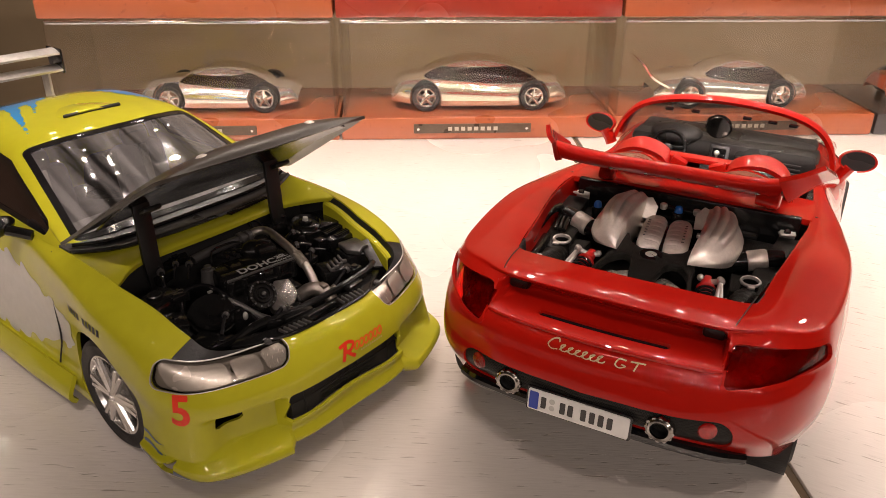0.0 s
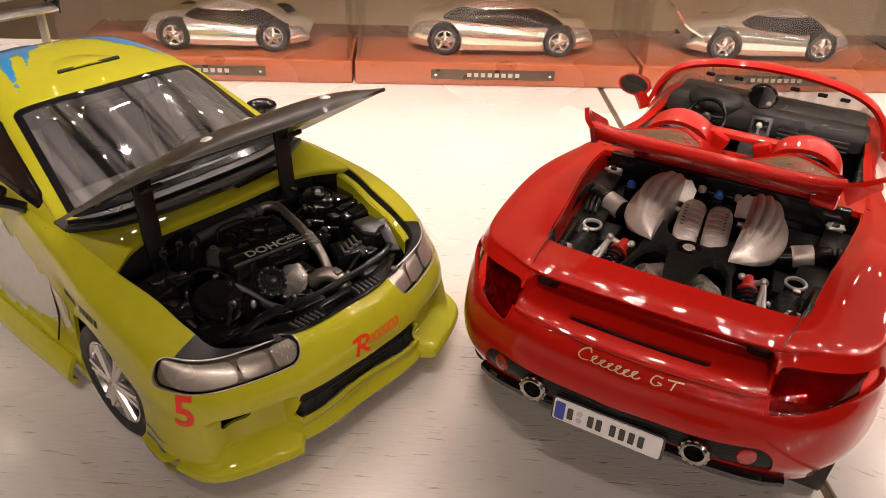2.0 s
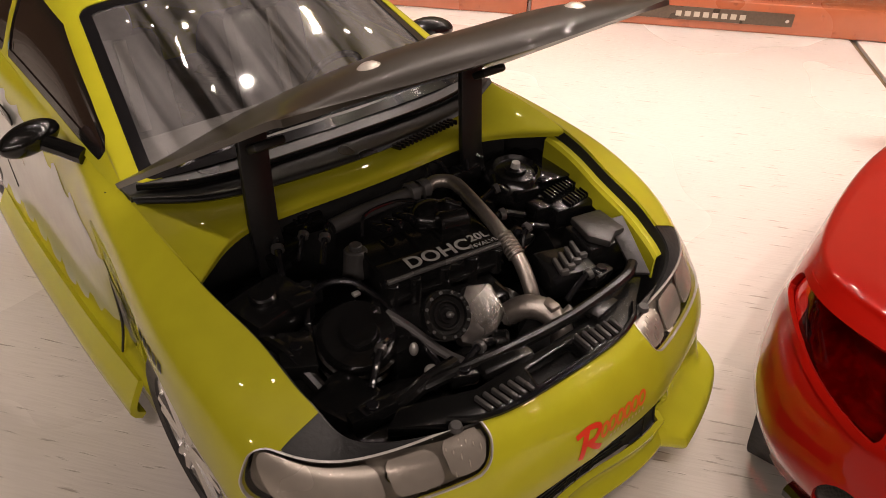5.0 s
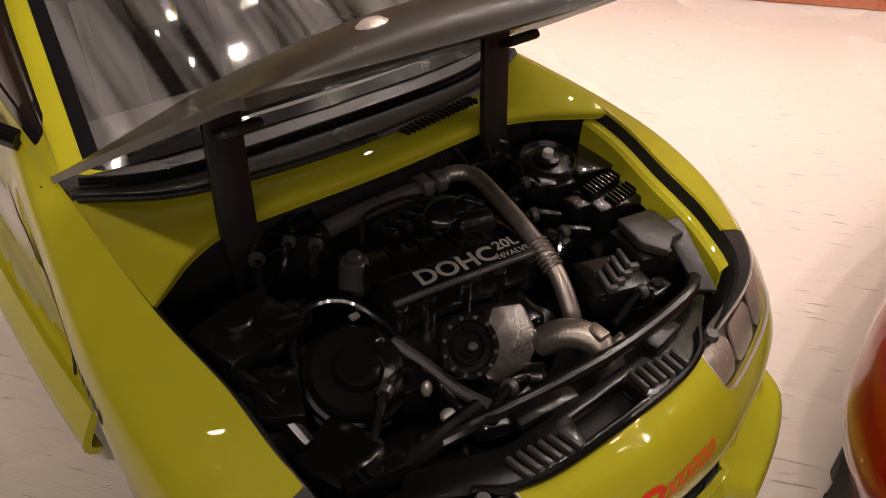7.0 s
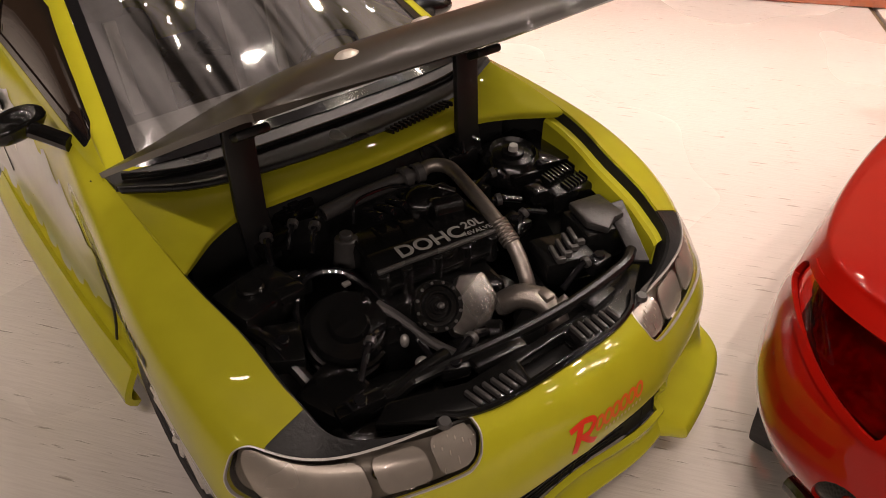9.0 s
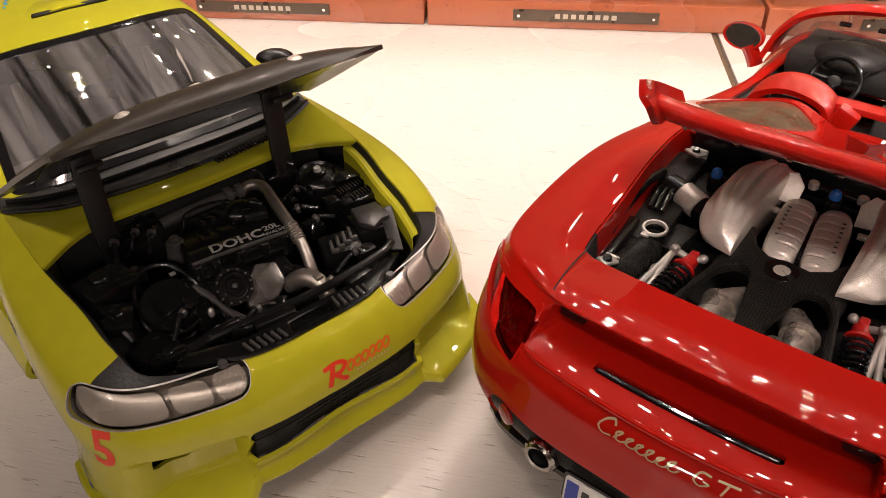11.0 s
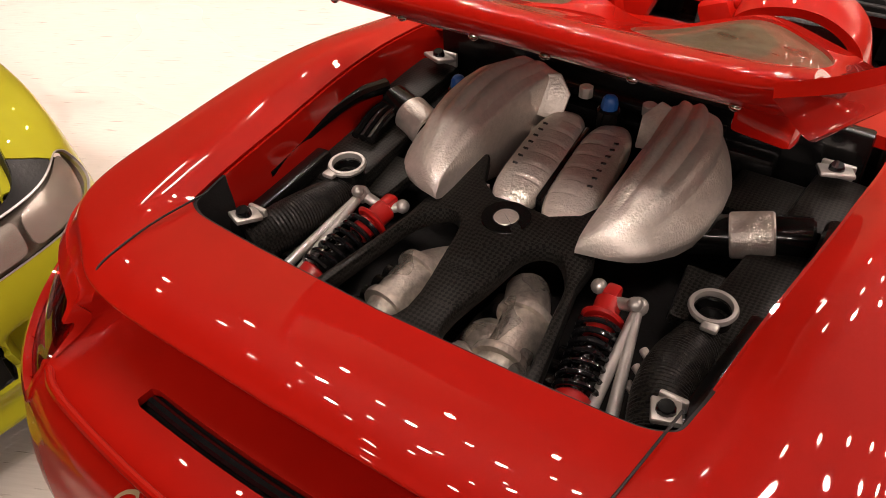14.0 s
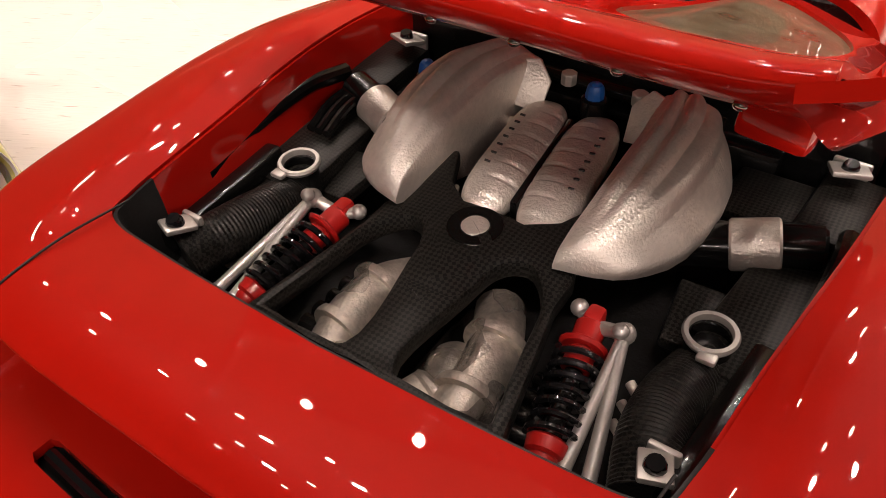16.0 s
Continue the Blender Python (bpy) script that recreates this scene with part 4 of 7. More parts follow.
def plenum(s):
    """One of the two oval silver covers, with raised bands and plain lettering bars."""
    n, k = 96, 32
    t = np.linspace(-1, 1, n)
    v = []
    for i in range(n):
        r = max(1 - abs(t[i]) ** 4, 0) ** 0.5
        block = 1.0 if abs(t[i]) < 0.84 and (t[i] + 0.84) % 0.24 > 0.045 else 0.0
        for j in range(k):
            a = 2 * math.pi * j / k
            x, z = math.cos(a), math.sin(a)
            inner = 1.0 if z > 0.2 and -s * x > -0.15 else 0.0
            v.append((0.42 * r * np.sign(x) * abs(x) ** 0.8, 1.42 * t[i], (0.25 * r + 0.035 * block * inner * r) * np.sign(z) * abs(z) ** 0.75))
    b = Skin(v, [(i * k + j, i * k + (j + 1) % k, (i + 1) * k + (j + 1) % k, (i + 1) * k + j) for i in range(n - 1) for j in range(k)]).bm(weld=1e-3)
    m = pose(s * 0.43 - 0.02, 8.5, 4.72, 3, s * -4, 6)
    bmesh.ops.transform(b, matrix=m, verts=b.verts)
    bmesh.ops.recalc_face_normals(b, faces=b.faces[:])
    o = part("plenum_cover", b, ALU, red, "oval cast silver cover with raised bands", sharp=0.9)
    bars = []
    for q in range(7):
        c = box((s * 0.22, -0.55 + 0.2 * q, 0.262 - 0.05 * abs(-0.55 + 0.2 * q) ** 2), (0.08, 0.03, 0.02))
        bmesh.ops.transform(c, matrix=m, verts=c.verts)
        bars.append(c)
    part("lettering", joined(*bars), GREYTRIM, o)


for s in (-1, 1):
    airbox(s)
    plenum(s)
part("plenum_seam", box((-0.02, 8.5, 4.72), (0.12, 2.1, 0.3), 0.04, (3, 0, 6)), BLACK, red)
for c, d in (((-0.85, 7.55, 4.55), (-1, -0.25, 0.1)), ((0.72, 7.45, 4.45), (1, -0.2, 0.1)), ((-0.95, 9.4, 4.6), (-1, 0.2, 0)), ((0.85, 9.5, 4.6), (1, 0.1, 0))):
    e = Vector(c) + Vector(d).normalized() * 0.3
    part("plenum_knob", joined(rod(c, e, 0.09), rod(e, e + Vector(d).normalized() * 0.14, 0.14)), ALU, red)
for x, y, z in ((0.05, 9.9, 5.2), (-2.75, 9.55, 4.95)):
    part("filler_cap", joined(lathe([(0, 0.16), (0.1, 0.16), (0.13, 0.11), (0.15, 0), (0.12, -0.3)], (x, y, z), seg=10), blob((x, y, z + 0.12), (0.1, 0.1, 0.07))), BLUEPLASTIC, red, "small blue filler cap")
    part("filler_neck", rod((x, y, z - 0.9), (x, y, z - 0.05), 0.2), BLACK, red)


def brace():
    out = [(-1.80, 4.3), (-1.42, 6.15), (-1.42, 6.62), (-1.30, 6.95), (-1.28, 7.95), (-1.12, 8.05), (-0.82, 7.4), (-0.45, 7.12), (0.45, 7.12), (0.82, 7.4), (1.12, 8.05), (1.28, 7.95), (1.30, 6.95), (1.42, 6.62), (1.42, 6.15), (1.80, 4.3), (1.42, 4.3), (-1.42, 4.3)]
    hole = [(-1.58, 4.45), (-1.4, 5.4), (-1.26, 6.1), (-0.92, 6.5), (-0.6, 6.35), (-0.46, 5.8), (-0.36, 4.45)]
    hole = [(x, y) for x, y, _ in catmull([(x, y, 0) for x, y in hole + hole[:1]], 36)[:-1]]
    holes = [hole, [(-x, y) for x, y in hole]]
    b = slab(out, 0, 0.3, 0.07, None, holes)
    bmesh.ops.subdivide_edges(b, edges=[e for e in b.edges if e.calc_length() > 0.7], cuts=3, use_grid_fill=False)
    for v in b.verts:
        x, y = v.co.x, v.co.y
        hub = math.exp(-(x * x + (y - 6.75) ** 2) / 0.5) + 1.2 * max(0.32 - abs(x), 0) * (1 if y < 6.3 else 0)
        v.co.z += 4.36 + 0.16 * min(max((y - 4.3) / 2.2, 0), 1) + 0.10 * hub + 0.1 * max(y - 7.1, 0) - 0.10 * max(abs(x) - 0.9, 0)
    part("brace", b, CARBON, red, "black woven carbon cross brace")
    part("brace_hub", lathe([(0.2, 0.14), (0.36, 0.14), (0.4, 0.09), (0.42, -0.1)], (-0.03, 6.72, 4.76), (0, -0.05, 1), 32), BLACK, red)
    part("brace_cap", lathe([(0, 0.15), (0.17, 0.15), (0.2, 0.12), (0.2, 0)], (-0.03, 6.72, 4.76), (0, -0.05, 1), 32), ALU, red, "round silver cap")


brace()


def damper(s):
    """A coil spring damper with its push rods and joints."""
    a, c = Vector((s * 1.86, 6.2, 4.62)), Vector((s * 2.12, 4.62, 4.22))
    d = (c - a).normalized()
    body = part("damper", joined(rod(a + d * 0.1, c, 0.11), rod(a + d * 0.75, c, 0.12, 0.12)), BLACK, red)
    part("spring_seat", joined(rod(a - d * 0.02, a + d * 0.3, 0.18, 0.18), rod(a + d * 0.26, a + d * 0.33, 0.29), rod(a + d * 0.33, a + d * 0.62, 0.17), box(a - d * 0.02 + Vector((0, 0.06, 0.04)), (0.22, 0.26, 0.26), 0.06)), REDPLASTIC, body, "bright red spring seat")
    part("spring_foot", joined(rod(c - d * 0.2, c, 0.24, 0.22), blob(c, (0.17, 0.17, 0.17))), REDPLASTIC, body)
    e1 = Vector((d.y, -d.x, 0)).normalized()
    e2 = d.cross(e1)
    turns, n = 7, 126
    pts = [a + d * (0.36 + 1.08 * k / n) + 0.265 * (math.cos(2 * math.pi * turns * k / n) * e1 + math.sin(2 * math.pi * turns * k / n) * e2) for k in range(n + 1)]
    part("coil_spring", tube(pts, 0.042, 7, 3 * n), GLOSSBLACK, body, "black coil spring")
    p = Vector((s * 2.27, 6.15, 4.78))
    q = a + Vector((-s * 0.22, 0.14, 0.05))
    part("joint", joined(blob(q, (0.11, 0.11, 0.11)), rod(q, a, 0.08), rod(a, p, 0.085), blob(p, (0.13, 0.13, 0.13)), rod(p + Vector((0, -0.06, 0.14)), p + Vector((0, 0.02, -0.14)), 0.07), blob(p + Vector((-s * 0.02, -0.1, 0.12)), (0.1, 0.1, 0.09))), SILVER, body)
    for e in ((s * 2.66, 4.55, 4.15), (s * 2.36, 4.55, 4.15)):
        part("push_rod", joined(rod(p, e, 0.07, 0.085, 12), blob(e, (0.1, 0.1, 0.1))), SILVER, body, "pale metal push rod")
    return body


for s in (-1, 1):
    damper(s)
    # bracket ring, pipe stub, corner brackets, trays
    rc = Vector((s * 3.05, 6.72, 4.72))
    part("bracket_ring", joined(lathe([(0.24, -0.05), (0.30, -0.05), (0.32, 0.0), (0.30, 0.04), (0.25, 0.04), (0.24, 0.0)], rc, (0, -0.06, 1), 36, True), box(rc + Vector((s * 0.08, -0.34, -0.03)), (0.22, 0.16, 0.08), 0.03)), SILVER, red, "flat pale metal ring")
    part("ring_post", lathe([(0.22, -0.05), (0.27, -0.2), (0.27, -1.2), (0, -1.2), (0, -0.25), (0.2, -0.22)], rc, (0, 0, 1), 24), BLACK, red)
    part("intake_stub", joined(rod((s * 1.9, 8.3, 4.35), (s * 2.75, 8.55, 4.52), 0.3, 0.31, 20), rod((s * 3.2, 8.7, 4.62), (s * 3.75, 8.85, 4.7), 0.3, 0.3, 20)), BLACK, red)
    part("intake_sleeve", rod((s * 2.68, 8.53, 4.5), (s * 3.26, 8.72, 4.63), 0.345, 0.345, 28, 0.03), ALU, red, "short silver pipe sleeve")
    for c, w in (((s * 3.22, 4.66, 4.93), 0.34), ((s * 3.62, 10.2, 5.0), 0.5)):
        part("corner_bracket", joined(box(c, (w, 0.42, 0.08), 0.03, (-12, 0, s * 20)), box((c[0], c[1] + 0.24, c[2] - 0.12), (w, 0.08, 0.28), 0.03)), SILVER, red)
        part("bracket_screw", lathe([(0, 0.12), (0.09, 0.12), (0.11, 0.08), (0.12, 0.0)], (c[0], c[1] - 0.02, c[2] + 0.03), (0, -0.2, 1), 12), GLOSSBLACK, red)
    ripple = (np.linspace(0, 1, 160), 1 + 0.018 * np.sin(np.linspace(0, 240, 160)))
    part("ribbed_duct", tube([(s * 3.2, 4.6, 4.42), (s * 3.02, 5.2, 4.5), (s * 2.98, 5.8, 4.42), (s * 3.05, 6.5, 4.2)], 0.36, 18, 160, ripple), CARBON, red, "ribbed black duct")
    part("side_rail", box((s * 3.52, 5.7, 4.62), (0.28, 2.3, 0.3), 0.06, (0, 0, s * -6)), BLACK, red)
    for b in (box((s * 3.45, 7.7, 4.25), (1.0, 2.6, 0.5), 0.08, (0, s * -4, s * -6)), box((s * 3.55, 6.3, 4.2), (0.9, 1.3, 0.5), 0.08, (0, 0, s * -4)), box((s * 2.75, 7.4, 4.12), (0.7, 1.0, 0.22), 0.05, (8, s * 6, s * 8)), box((s * 3.75, 9.7, 4.5), (0.9, 1.6, 0.55), 0.1, (0, 0, s * -4)), box((s * 2.9, 9.8, 4.3), (1.3, 1.2, 0.4), 0.1)):
        part("side_tray", b, CARBON, red)
    part("hose", tube([(s * 3.75, 5.6, 4.95), (s * 3.9, 6.8, 5.05), (s * 3.98, 8.0, 5.05), (s * 3.95, 8.9, 4.9)], 0.14, 10, 30), BLACK, red)
    for k in range(3 if s < 0 else 0):
        part("hose", tube([(s * (3.3 + 0.16 * k), 7.6, 4.62), (s * (3.42 + 0.16 * k), 8.3, 4.72), (s * (3.45 + 0.15 * k), 9.2, 4.66)], 0.075, 8, 18), BLACK, red)
    part("manifold", joined(tube([(s * 0.55, 6.4, 3.95), (s * 0.85, 5.8, 4.1), (s * 0.95, 5.2, 4.0), (s * 0.85, 4.4, 3.75)], 0.33, 14, 30), rod((s * 0.5, 5.0, 3.85), (s * 0.3, 4.4, 3.7), 0.3), rod((s * 0.62, 4.75, 4.0), (s * 0.5, 4.5, 3.95), 0.36), blob((s * 0.5, 5.35, 3.8), (0.35, 0.4, 0.3))), ROUGHCAST, red, "rough cast metal manifold pipe")
    for q, (yy, zz) in enumerate(((5.75, 4.1), (5.0, 3.95))):
        part("manifold_flange", lathe([(0.3, -0.06), (0.42, -0.06), (0.43, 0.0), (0.42, 0.06), (0.3, 0.06)], (s * (0.88 + 0.06 * q), yy, zz), (s * -0.1, 1, 0.1), 20), ROUGHCAST, red)
    part("gear_case", joined(box((s * 0.35, 5.6, 3.5), (0.7, 1.8, 0.4), 0.1), *[rod((s * 1.35, 5.1 + 0.28 * q, 3.55), (s * 1.75, 5.1 + 0.28 * q, 3.6), 0.13) for q in range(4)]), BLACK, red)
    part("link_rod", joined(*[rod((s * 2.5, 5.9 - 0.2 * q, 4.35 - 0.12 * q), (s * 3.1, 5.5 - 0.2 * q, 4.2 - 0.12 * q), 0.06) for q in range(3)]), ALU, red)

# ---- raised lid, roll hoops, cockpit and tail of the roadster ----
def lid_line(y, z, w, sag=0.0, tip=0.0):
    xs = np.array([-1, -0.8, -0.5, -0.2, 0, 0.2, 0.5, 0.8, 1])
    return [(w * x, y - sag * (1 - x * x), z + tip * max(abs(x) - 0.7, 0) / 0.3) for x in xs]


def dome(line, h):
    return [(x, y, z + h * math.exp(-(((abs(x) - 2.0) / 1.15) ** 2))) for x, y, z in line]


lid_lines = [lid_line(6.66, 7.5, 3.3, -0.1, 0.1), lid_line(6.44, 7.68, 3.38, -0.1, 0.15), lid_line(6.36, 7.92, 3.42, -0.1, 0.2), lid_line(6.72, 8.0, 3.42, -0.05, 0.15), dome(lid_line(7.8, 7.52, 3.5), 0.12), dome(lid_line(9.2, 6.94, 3.55, 0.05), 0.3), dome(lid_line(10.5, 6.42, 3.55, 0.1), 0.48), dome(lid_line(11.75, 5.9, 3.55, 0.1), 0.62)]
lg = loft(lid_lines, 97, 71)
lid_skin = Skin(lg, grid_faces(71, 97)).facing((0, 0, 1))


def pane_field(x, y, z):
    a = np.abs(x) - 2.0
    return 1 - (a / 1.22) ** 2 - ((y - 9.5 + 0.12 * np.abs(a)) / np.where(y < 9.5, 2.6, 1.7)) ** 2


lid = part("engine_lid", lid_skin.trim(lambda x, y, z: -pane_field(x, y, z)).bm(0.14), RED, red, "raised glossy red engine lid with a spoiler edge")
part("lid_tab", box((3.05, 6.9, 7.36), (0.7, 0.3, 0.42), 0.08, (-12, 0, -8)), RED, lid)
MESHPANE = material("lid_mesh", (0.14, 0.11, 0.062), 0.4, 0.5, 0.4, 0.2, 1500, 0.5, 3000)
for s in (-1, 1):
    part("lid_pane", lid_skin.trim(pane_field).trim(lambda x, y, z: s * x).lifted(-0.05).bm(0.06), MESHPANE, lid, "oval bronze mesh pane")
    o, lean = 0.25 + 0.15 * s, 0.2 + 0.2 * s
    fin = [[(3.32, 7.9, 7.42), (3.3, 7.0, 7.52), (3.2, 6.2, 7.66), (2.95, 5.05, 8.6)], [(3.42, 7.9, 7.62), (3.46, 7.0, 7.98), (3.36, 6.2, 8.22), (3.08, 4.95, 8.86)], [(3.46, 7.9, 7.7), (3.55, 7.0, 8.2), (3.48, 6.2, 8.6), (3.2, 5.12, 9.12)]]
    part("lid_fin", Skin(loft([[(s * (x + o + lean * k), y, z) for x, y, z in r] for k, r in enumerate(fin)], 24, 12), grid_faces(12, 24, s > 0)).bm(0.13), RED, lid, "upturned red spoiler end")
    part("lid_hinge", box((s * 2.9, 10.9, 5.75), (0.5, 0.9, 0.5), 0.12, (-20, 0, 0)), RED, lid)
    for x in (0.5, 1.6, 2.75):
        part("lid_clip", joined(blob((s * x, 6.58, 7.6), (0.07, 0.05, 0.05)), box((s * x, 6.64, 7.68), (0.16, 0.1, 0.1), 0.03)), DARKCHROME, lid)

# roll hoops and the deck between bay and cockpit
for s in (-1, 1):
    hoop = loft([[(s * 3.5, 12.3, 5.3), (s * 3.2, 12.3, 6.0), (s * 2.6, 12.3, 6.38), (s * 1.9, 12.3, 6.42), (s * 1.2, 12.3, 6.15), (s * 0.95, 12.3, 5.5)], [(s * 3.45, 12.9, 5.35), (s * 3.15, 12.95, 6.2), (s * 2.55, 13.0, 6.6), (s * 1.85, 13.0, 6.62), (s * 1.15, 12.95, 6.3), (s * 0.9, 12.9, 5.5)], [(s * 3.35, 13.3, 5.3), (s * 3.05, 13.4, 6.05), (s * 2.5, 13.45, 6.42), (s * 1.85, 13.45, 6.42), (s * 1.25, 13.4, 6.1), (s * 1.05, 13.3, 5.4)]], 36, 14)
    part("roll_hoop", Skin(hoop, grid_faces(14, 36, s > 0)).bm(0.18), RED, red, "rounded red roll hoop")
    part("seat", joined(box((s * 2.05, 13.9, 4.6), (2.0, 0.6, 2.6), 0.28, (12, 0, 0)), box((s * 2.05, 15.2, 3.5), (2.0, 2.4, 0.6), 0.25)), LEATHER, red, "dark bucket seat")
    part("door_trim", box((s * 4.0, 15.0, 4.3), (0.35, 4.4, 1.1), 0.12), LEATHER, red)
part("hoop_bridge", joined(box((0, 13.0, 6.12), (2.7, 0.55, 0.22), 0.09), box((-0.78, 12.75, 5.8), (0.62, 0.4, 0.8), 0.12, (8, 22, 0)), box((0.78, 12.75, 5.8), (0.62, 0.4, 0.8), 0.12, (8, -22, 0)), tube([(-1.1, 12.6, 5.4), (0, 12.6, 5.45), (1.1, 12.6, 5.4)], 0.2, 10, 24)), RED, red, "flat red bar between the roll hoops")
part("rear_deck", Skin(loft([[(-4.3, 10.9, 5.35), (-2, 10.9, 5.5), (0, 10.9, 5.5), (2, 10.9, 5.5), (4.3, 10.9, 5.35)], [(-4.25, 12.0, 5.3), (-2, 12.0, 5.45), (0, 12.0, 5.4), (2, 12.0, 5.45), (4.25, 12.0, 5.3)], [(-4.2, 13.2, 5.2), (-2, 13.2, 5.3), (0, 13.1, 5.2), (2, 13.2, 5.3), (4.2, 13.2, 5.2)]], 30, 10), grid_faces(10, 30)).bm(0.2), RED, red)
part("cockpit_tub", joined(box((0, 15.8, 2.9), (8.2, 6.4, 0.3), 0.1), box((0, 13.2, 4.1), (8.2, 0.25, 2.2), 0.1), box((-4.15, 15.8, 3.9), (0.2, 6.2, 2.0)), box((4.15, 15.8, 3.9), (0.2, 6.2, 2.0))), LEATHER, red)
dash = part("dashboard", joined(box((0, 18.3, 4.95), (7.8, 1.8, 1.0), 0.35, (-4, 0, 0)), box((0, 19.0, 5.28), (7.4, 1.7, 0.42), 0.18, (3, 0, 0)), blob((-1.95, 17.9, 5.45), (1.15, 0.85, 0.48)), box((1.9, 17.6, 5.05), (2.9, 0.35, 0.5), 0.14, (-20, 0, 0))), LEATHER, red, "dark moulded dashboard")
for k in range(3):
    part("vent_slat", box((2.0, 17.36 - 0.03 * k, 4.98 - 0.17 * k), (2.6, 0.1, 0.07), 0.02), GREYTRIM, dash)
part("instruments", joined(*[lathe([(0, 0.0), (0.2, 0.0), (0.23, 0.05), (0.25, 0)], (-2.45 + 0.5 * k, 17.32, 5.4), (0, -1, 0.35), 20) for k in range(3)]), GREYTRIM, dash)
part("centre_console", joined(box((0.05, 16.4, 4.4), (0.9, 2.6, 1.1), 0.2, (-20, 0, 0)), box((0.05, 17.25, 5.0), (0.8, 0.12, 0.75), 0.05, (-24, 0, 0))), GREYTRIM, red)
part("console_screen", box((0.05, 17.17, 5.05), (0.55, 0.1, 0.45), 0.04, (-24, 0, 0)), GLOSSBLACK, red)
part("gear_lever", joined(rod((0.05, 16.6, 4.8), (0.05, 16.5, 5.25), 0.05), blob((0.05, 16.5, 5.3), (0.12, 0.12, 0.12))), ALU, red)
sw = part("steering_wheel", joined(lathe([(0.72 + 0.085 * math.cos(a), 0.085 * math.sin(a)) for a in np.linspace(0, 2 * math.pi, 9)[:-1]], (-1.95, 16.35, 5.25), (0, -1, 0.55), 36, True), *[rod((-1.95, 16.4, 5.25), (-1.95 + 0.68 * math.cos(a), 16.35 + 0.33 * math.sin(a), 5.25 + 0.6 * math.sin(a)), 0.08) for a in (0.1, 3.04, 4.71)], rod((-1.95, 16.4, 5.25), (-1.95, 17.4, 4.9), 0.14)), BLACK, red, "black steering wheel")
part("horn_pad", blob((-1.95, 16.33, 5.26), (0.2, 0.1, 0.18)), GREYTRIM, sw)
part("inner_mirror", lathe([(0, 0.02), (0.5, 0.02), (0.56, -0.03), (0.5, -0.14), (0, -0.16)], (-0.15, 17.2, 6.2), (0, -1, -0.2), 28), GLOSSBLACK, red)
part("inner_mirror_glass", lathe([(0, 0.05), (0.47, 0.05), (0.48, 0.02)], (-0.15, 17.19, 6.2), (0, -1, -0.2), 28), MIRRORFACE, red, "oval mirror glass")
arch_pts = [(-4.55, 17.0, 5.15), (-4.25, 17.2, 5.95), (-3.55, 17.3, 6.65), (-2.2, 17.45, 7.05), (0, 17.55, 7.2), (2.2, 17.45, 7.05), (3.55, 17.3, 6.65), (4.25, 17.2, 5.95), (4.55, 17.0, 5.15)]
fr = loft([arch_pts, [(x * 1.0, y + 0.32, z + 0.14) for x, y, z in arch_pts], [(x * 0.98, y + 0.95, z - 0.06) for x, y, z in arch_pts]], 60, 10)
part("windscreen_frame", Skin(fr, grid_faces(10, 60)).bm(0.16), RED, red, "red windscreen frame")
ws = loft([[(x * 0.96, y + 0.5, z - 0.1) for x, y, z in arch_pts], [(x * 0.93, y + 1.6, 5.0 + 0.45 * (z - 5.15)) for x, y, z in arch_pts], [(x * 0.88, y + 2.9 - 0.06 * x * x, 4.95) for x, y, z in arch_pts]], 40, 12)
part("windscreen", Skin(ws, grid_faces(12, 40)).bm(), SCREEN, red)
part("sun_visor_clips", joined(*[box((x, 17.35, 6.72 - 0.03 * abs(x)), (0.35, 0.2, 0.12), 0.04) for x in (-2.3, -1.2, 0.9, 1.9, 2.7)]), GLOSSBLACK, red)
bonnet = loft([[(x, 17.9 + 0.0 * x, 5.1) for x in (-3.75, -2, 0, 2, 3.75)], [(-3.0, 20.3, 4.86), (-1.6, 20.5, 4.8), (0, 20.5, 4.82), (1.6, 20.5, 4.8), (3.0, 20.3, 4.86)], [(-2.4, 22.0, 4.5), (-1.3, 22.3, 4.45), (0, 22.4, 4.4), (1.3, 22.3, 4.45), (2.4, 22.0, 4.5)], [(-1.5, 23.1, 4.1), (-0.8, 23.5, 4.0), (0, 23.6, 3.97), (0.8, 23.5, 4.0), (1.5, 23.1, 4.1)]], 30, 20)
part("front_lid", Skin(bonnet, grid_faces(20, 30)).bm(0.1), RED, red)
for s in (-1, 1):
    part("headlight", blob((s * 3.85, 22.4, 4.45), (0.5, 1.0, 0.4), (-18, s * 20, s * 12)), LENS, red)
    mir = part("door_mirror", joined(lathe([(0.62, 0.02), (0.70, 0.05), (0.72, -0.1), (0.6, -0.45), (0.3, -0.7), (0, -0.78)], (0, 0, 0), (0, 0, 1), 32)), RED, red, "red door mirror")
    mir.matrix_local = pose(s * 5.28 * CM, 17.3 * CM, 5.6 * CM, 82, 0, s * 8) @ Matrix.Diagonal((1.0, 0.62, 1.0, 1))
    part("mirror_glass", lathe([(0, 0.0), (0.62, 0.0), (0.62, -0.05)], (0, 0, 0), (0, 0, 1), 32), DARKGLASS, mir)
    part("mirror_foot", tube([(s * 5.05, 17.35, 5.35), (s * 4.85, 17.4, 5.0), (s * 4.7, 17.4, 4.7)], 0.26, 10, 14), RED, red)

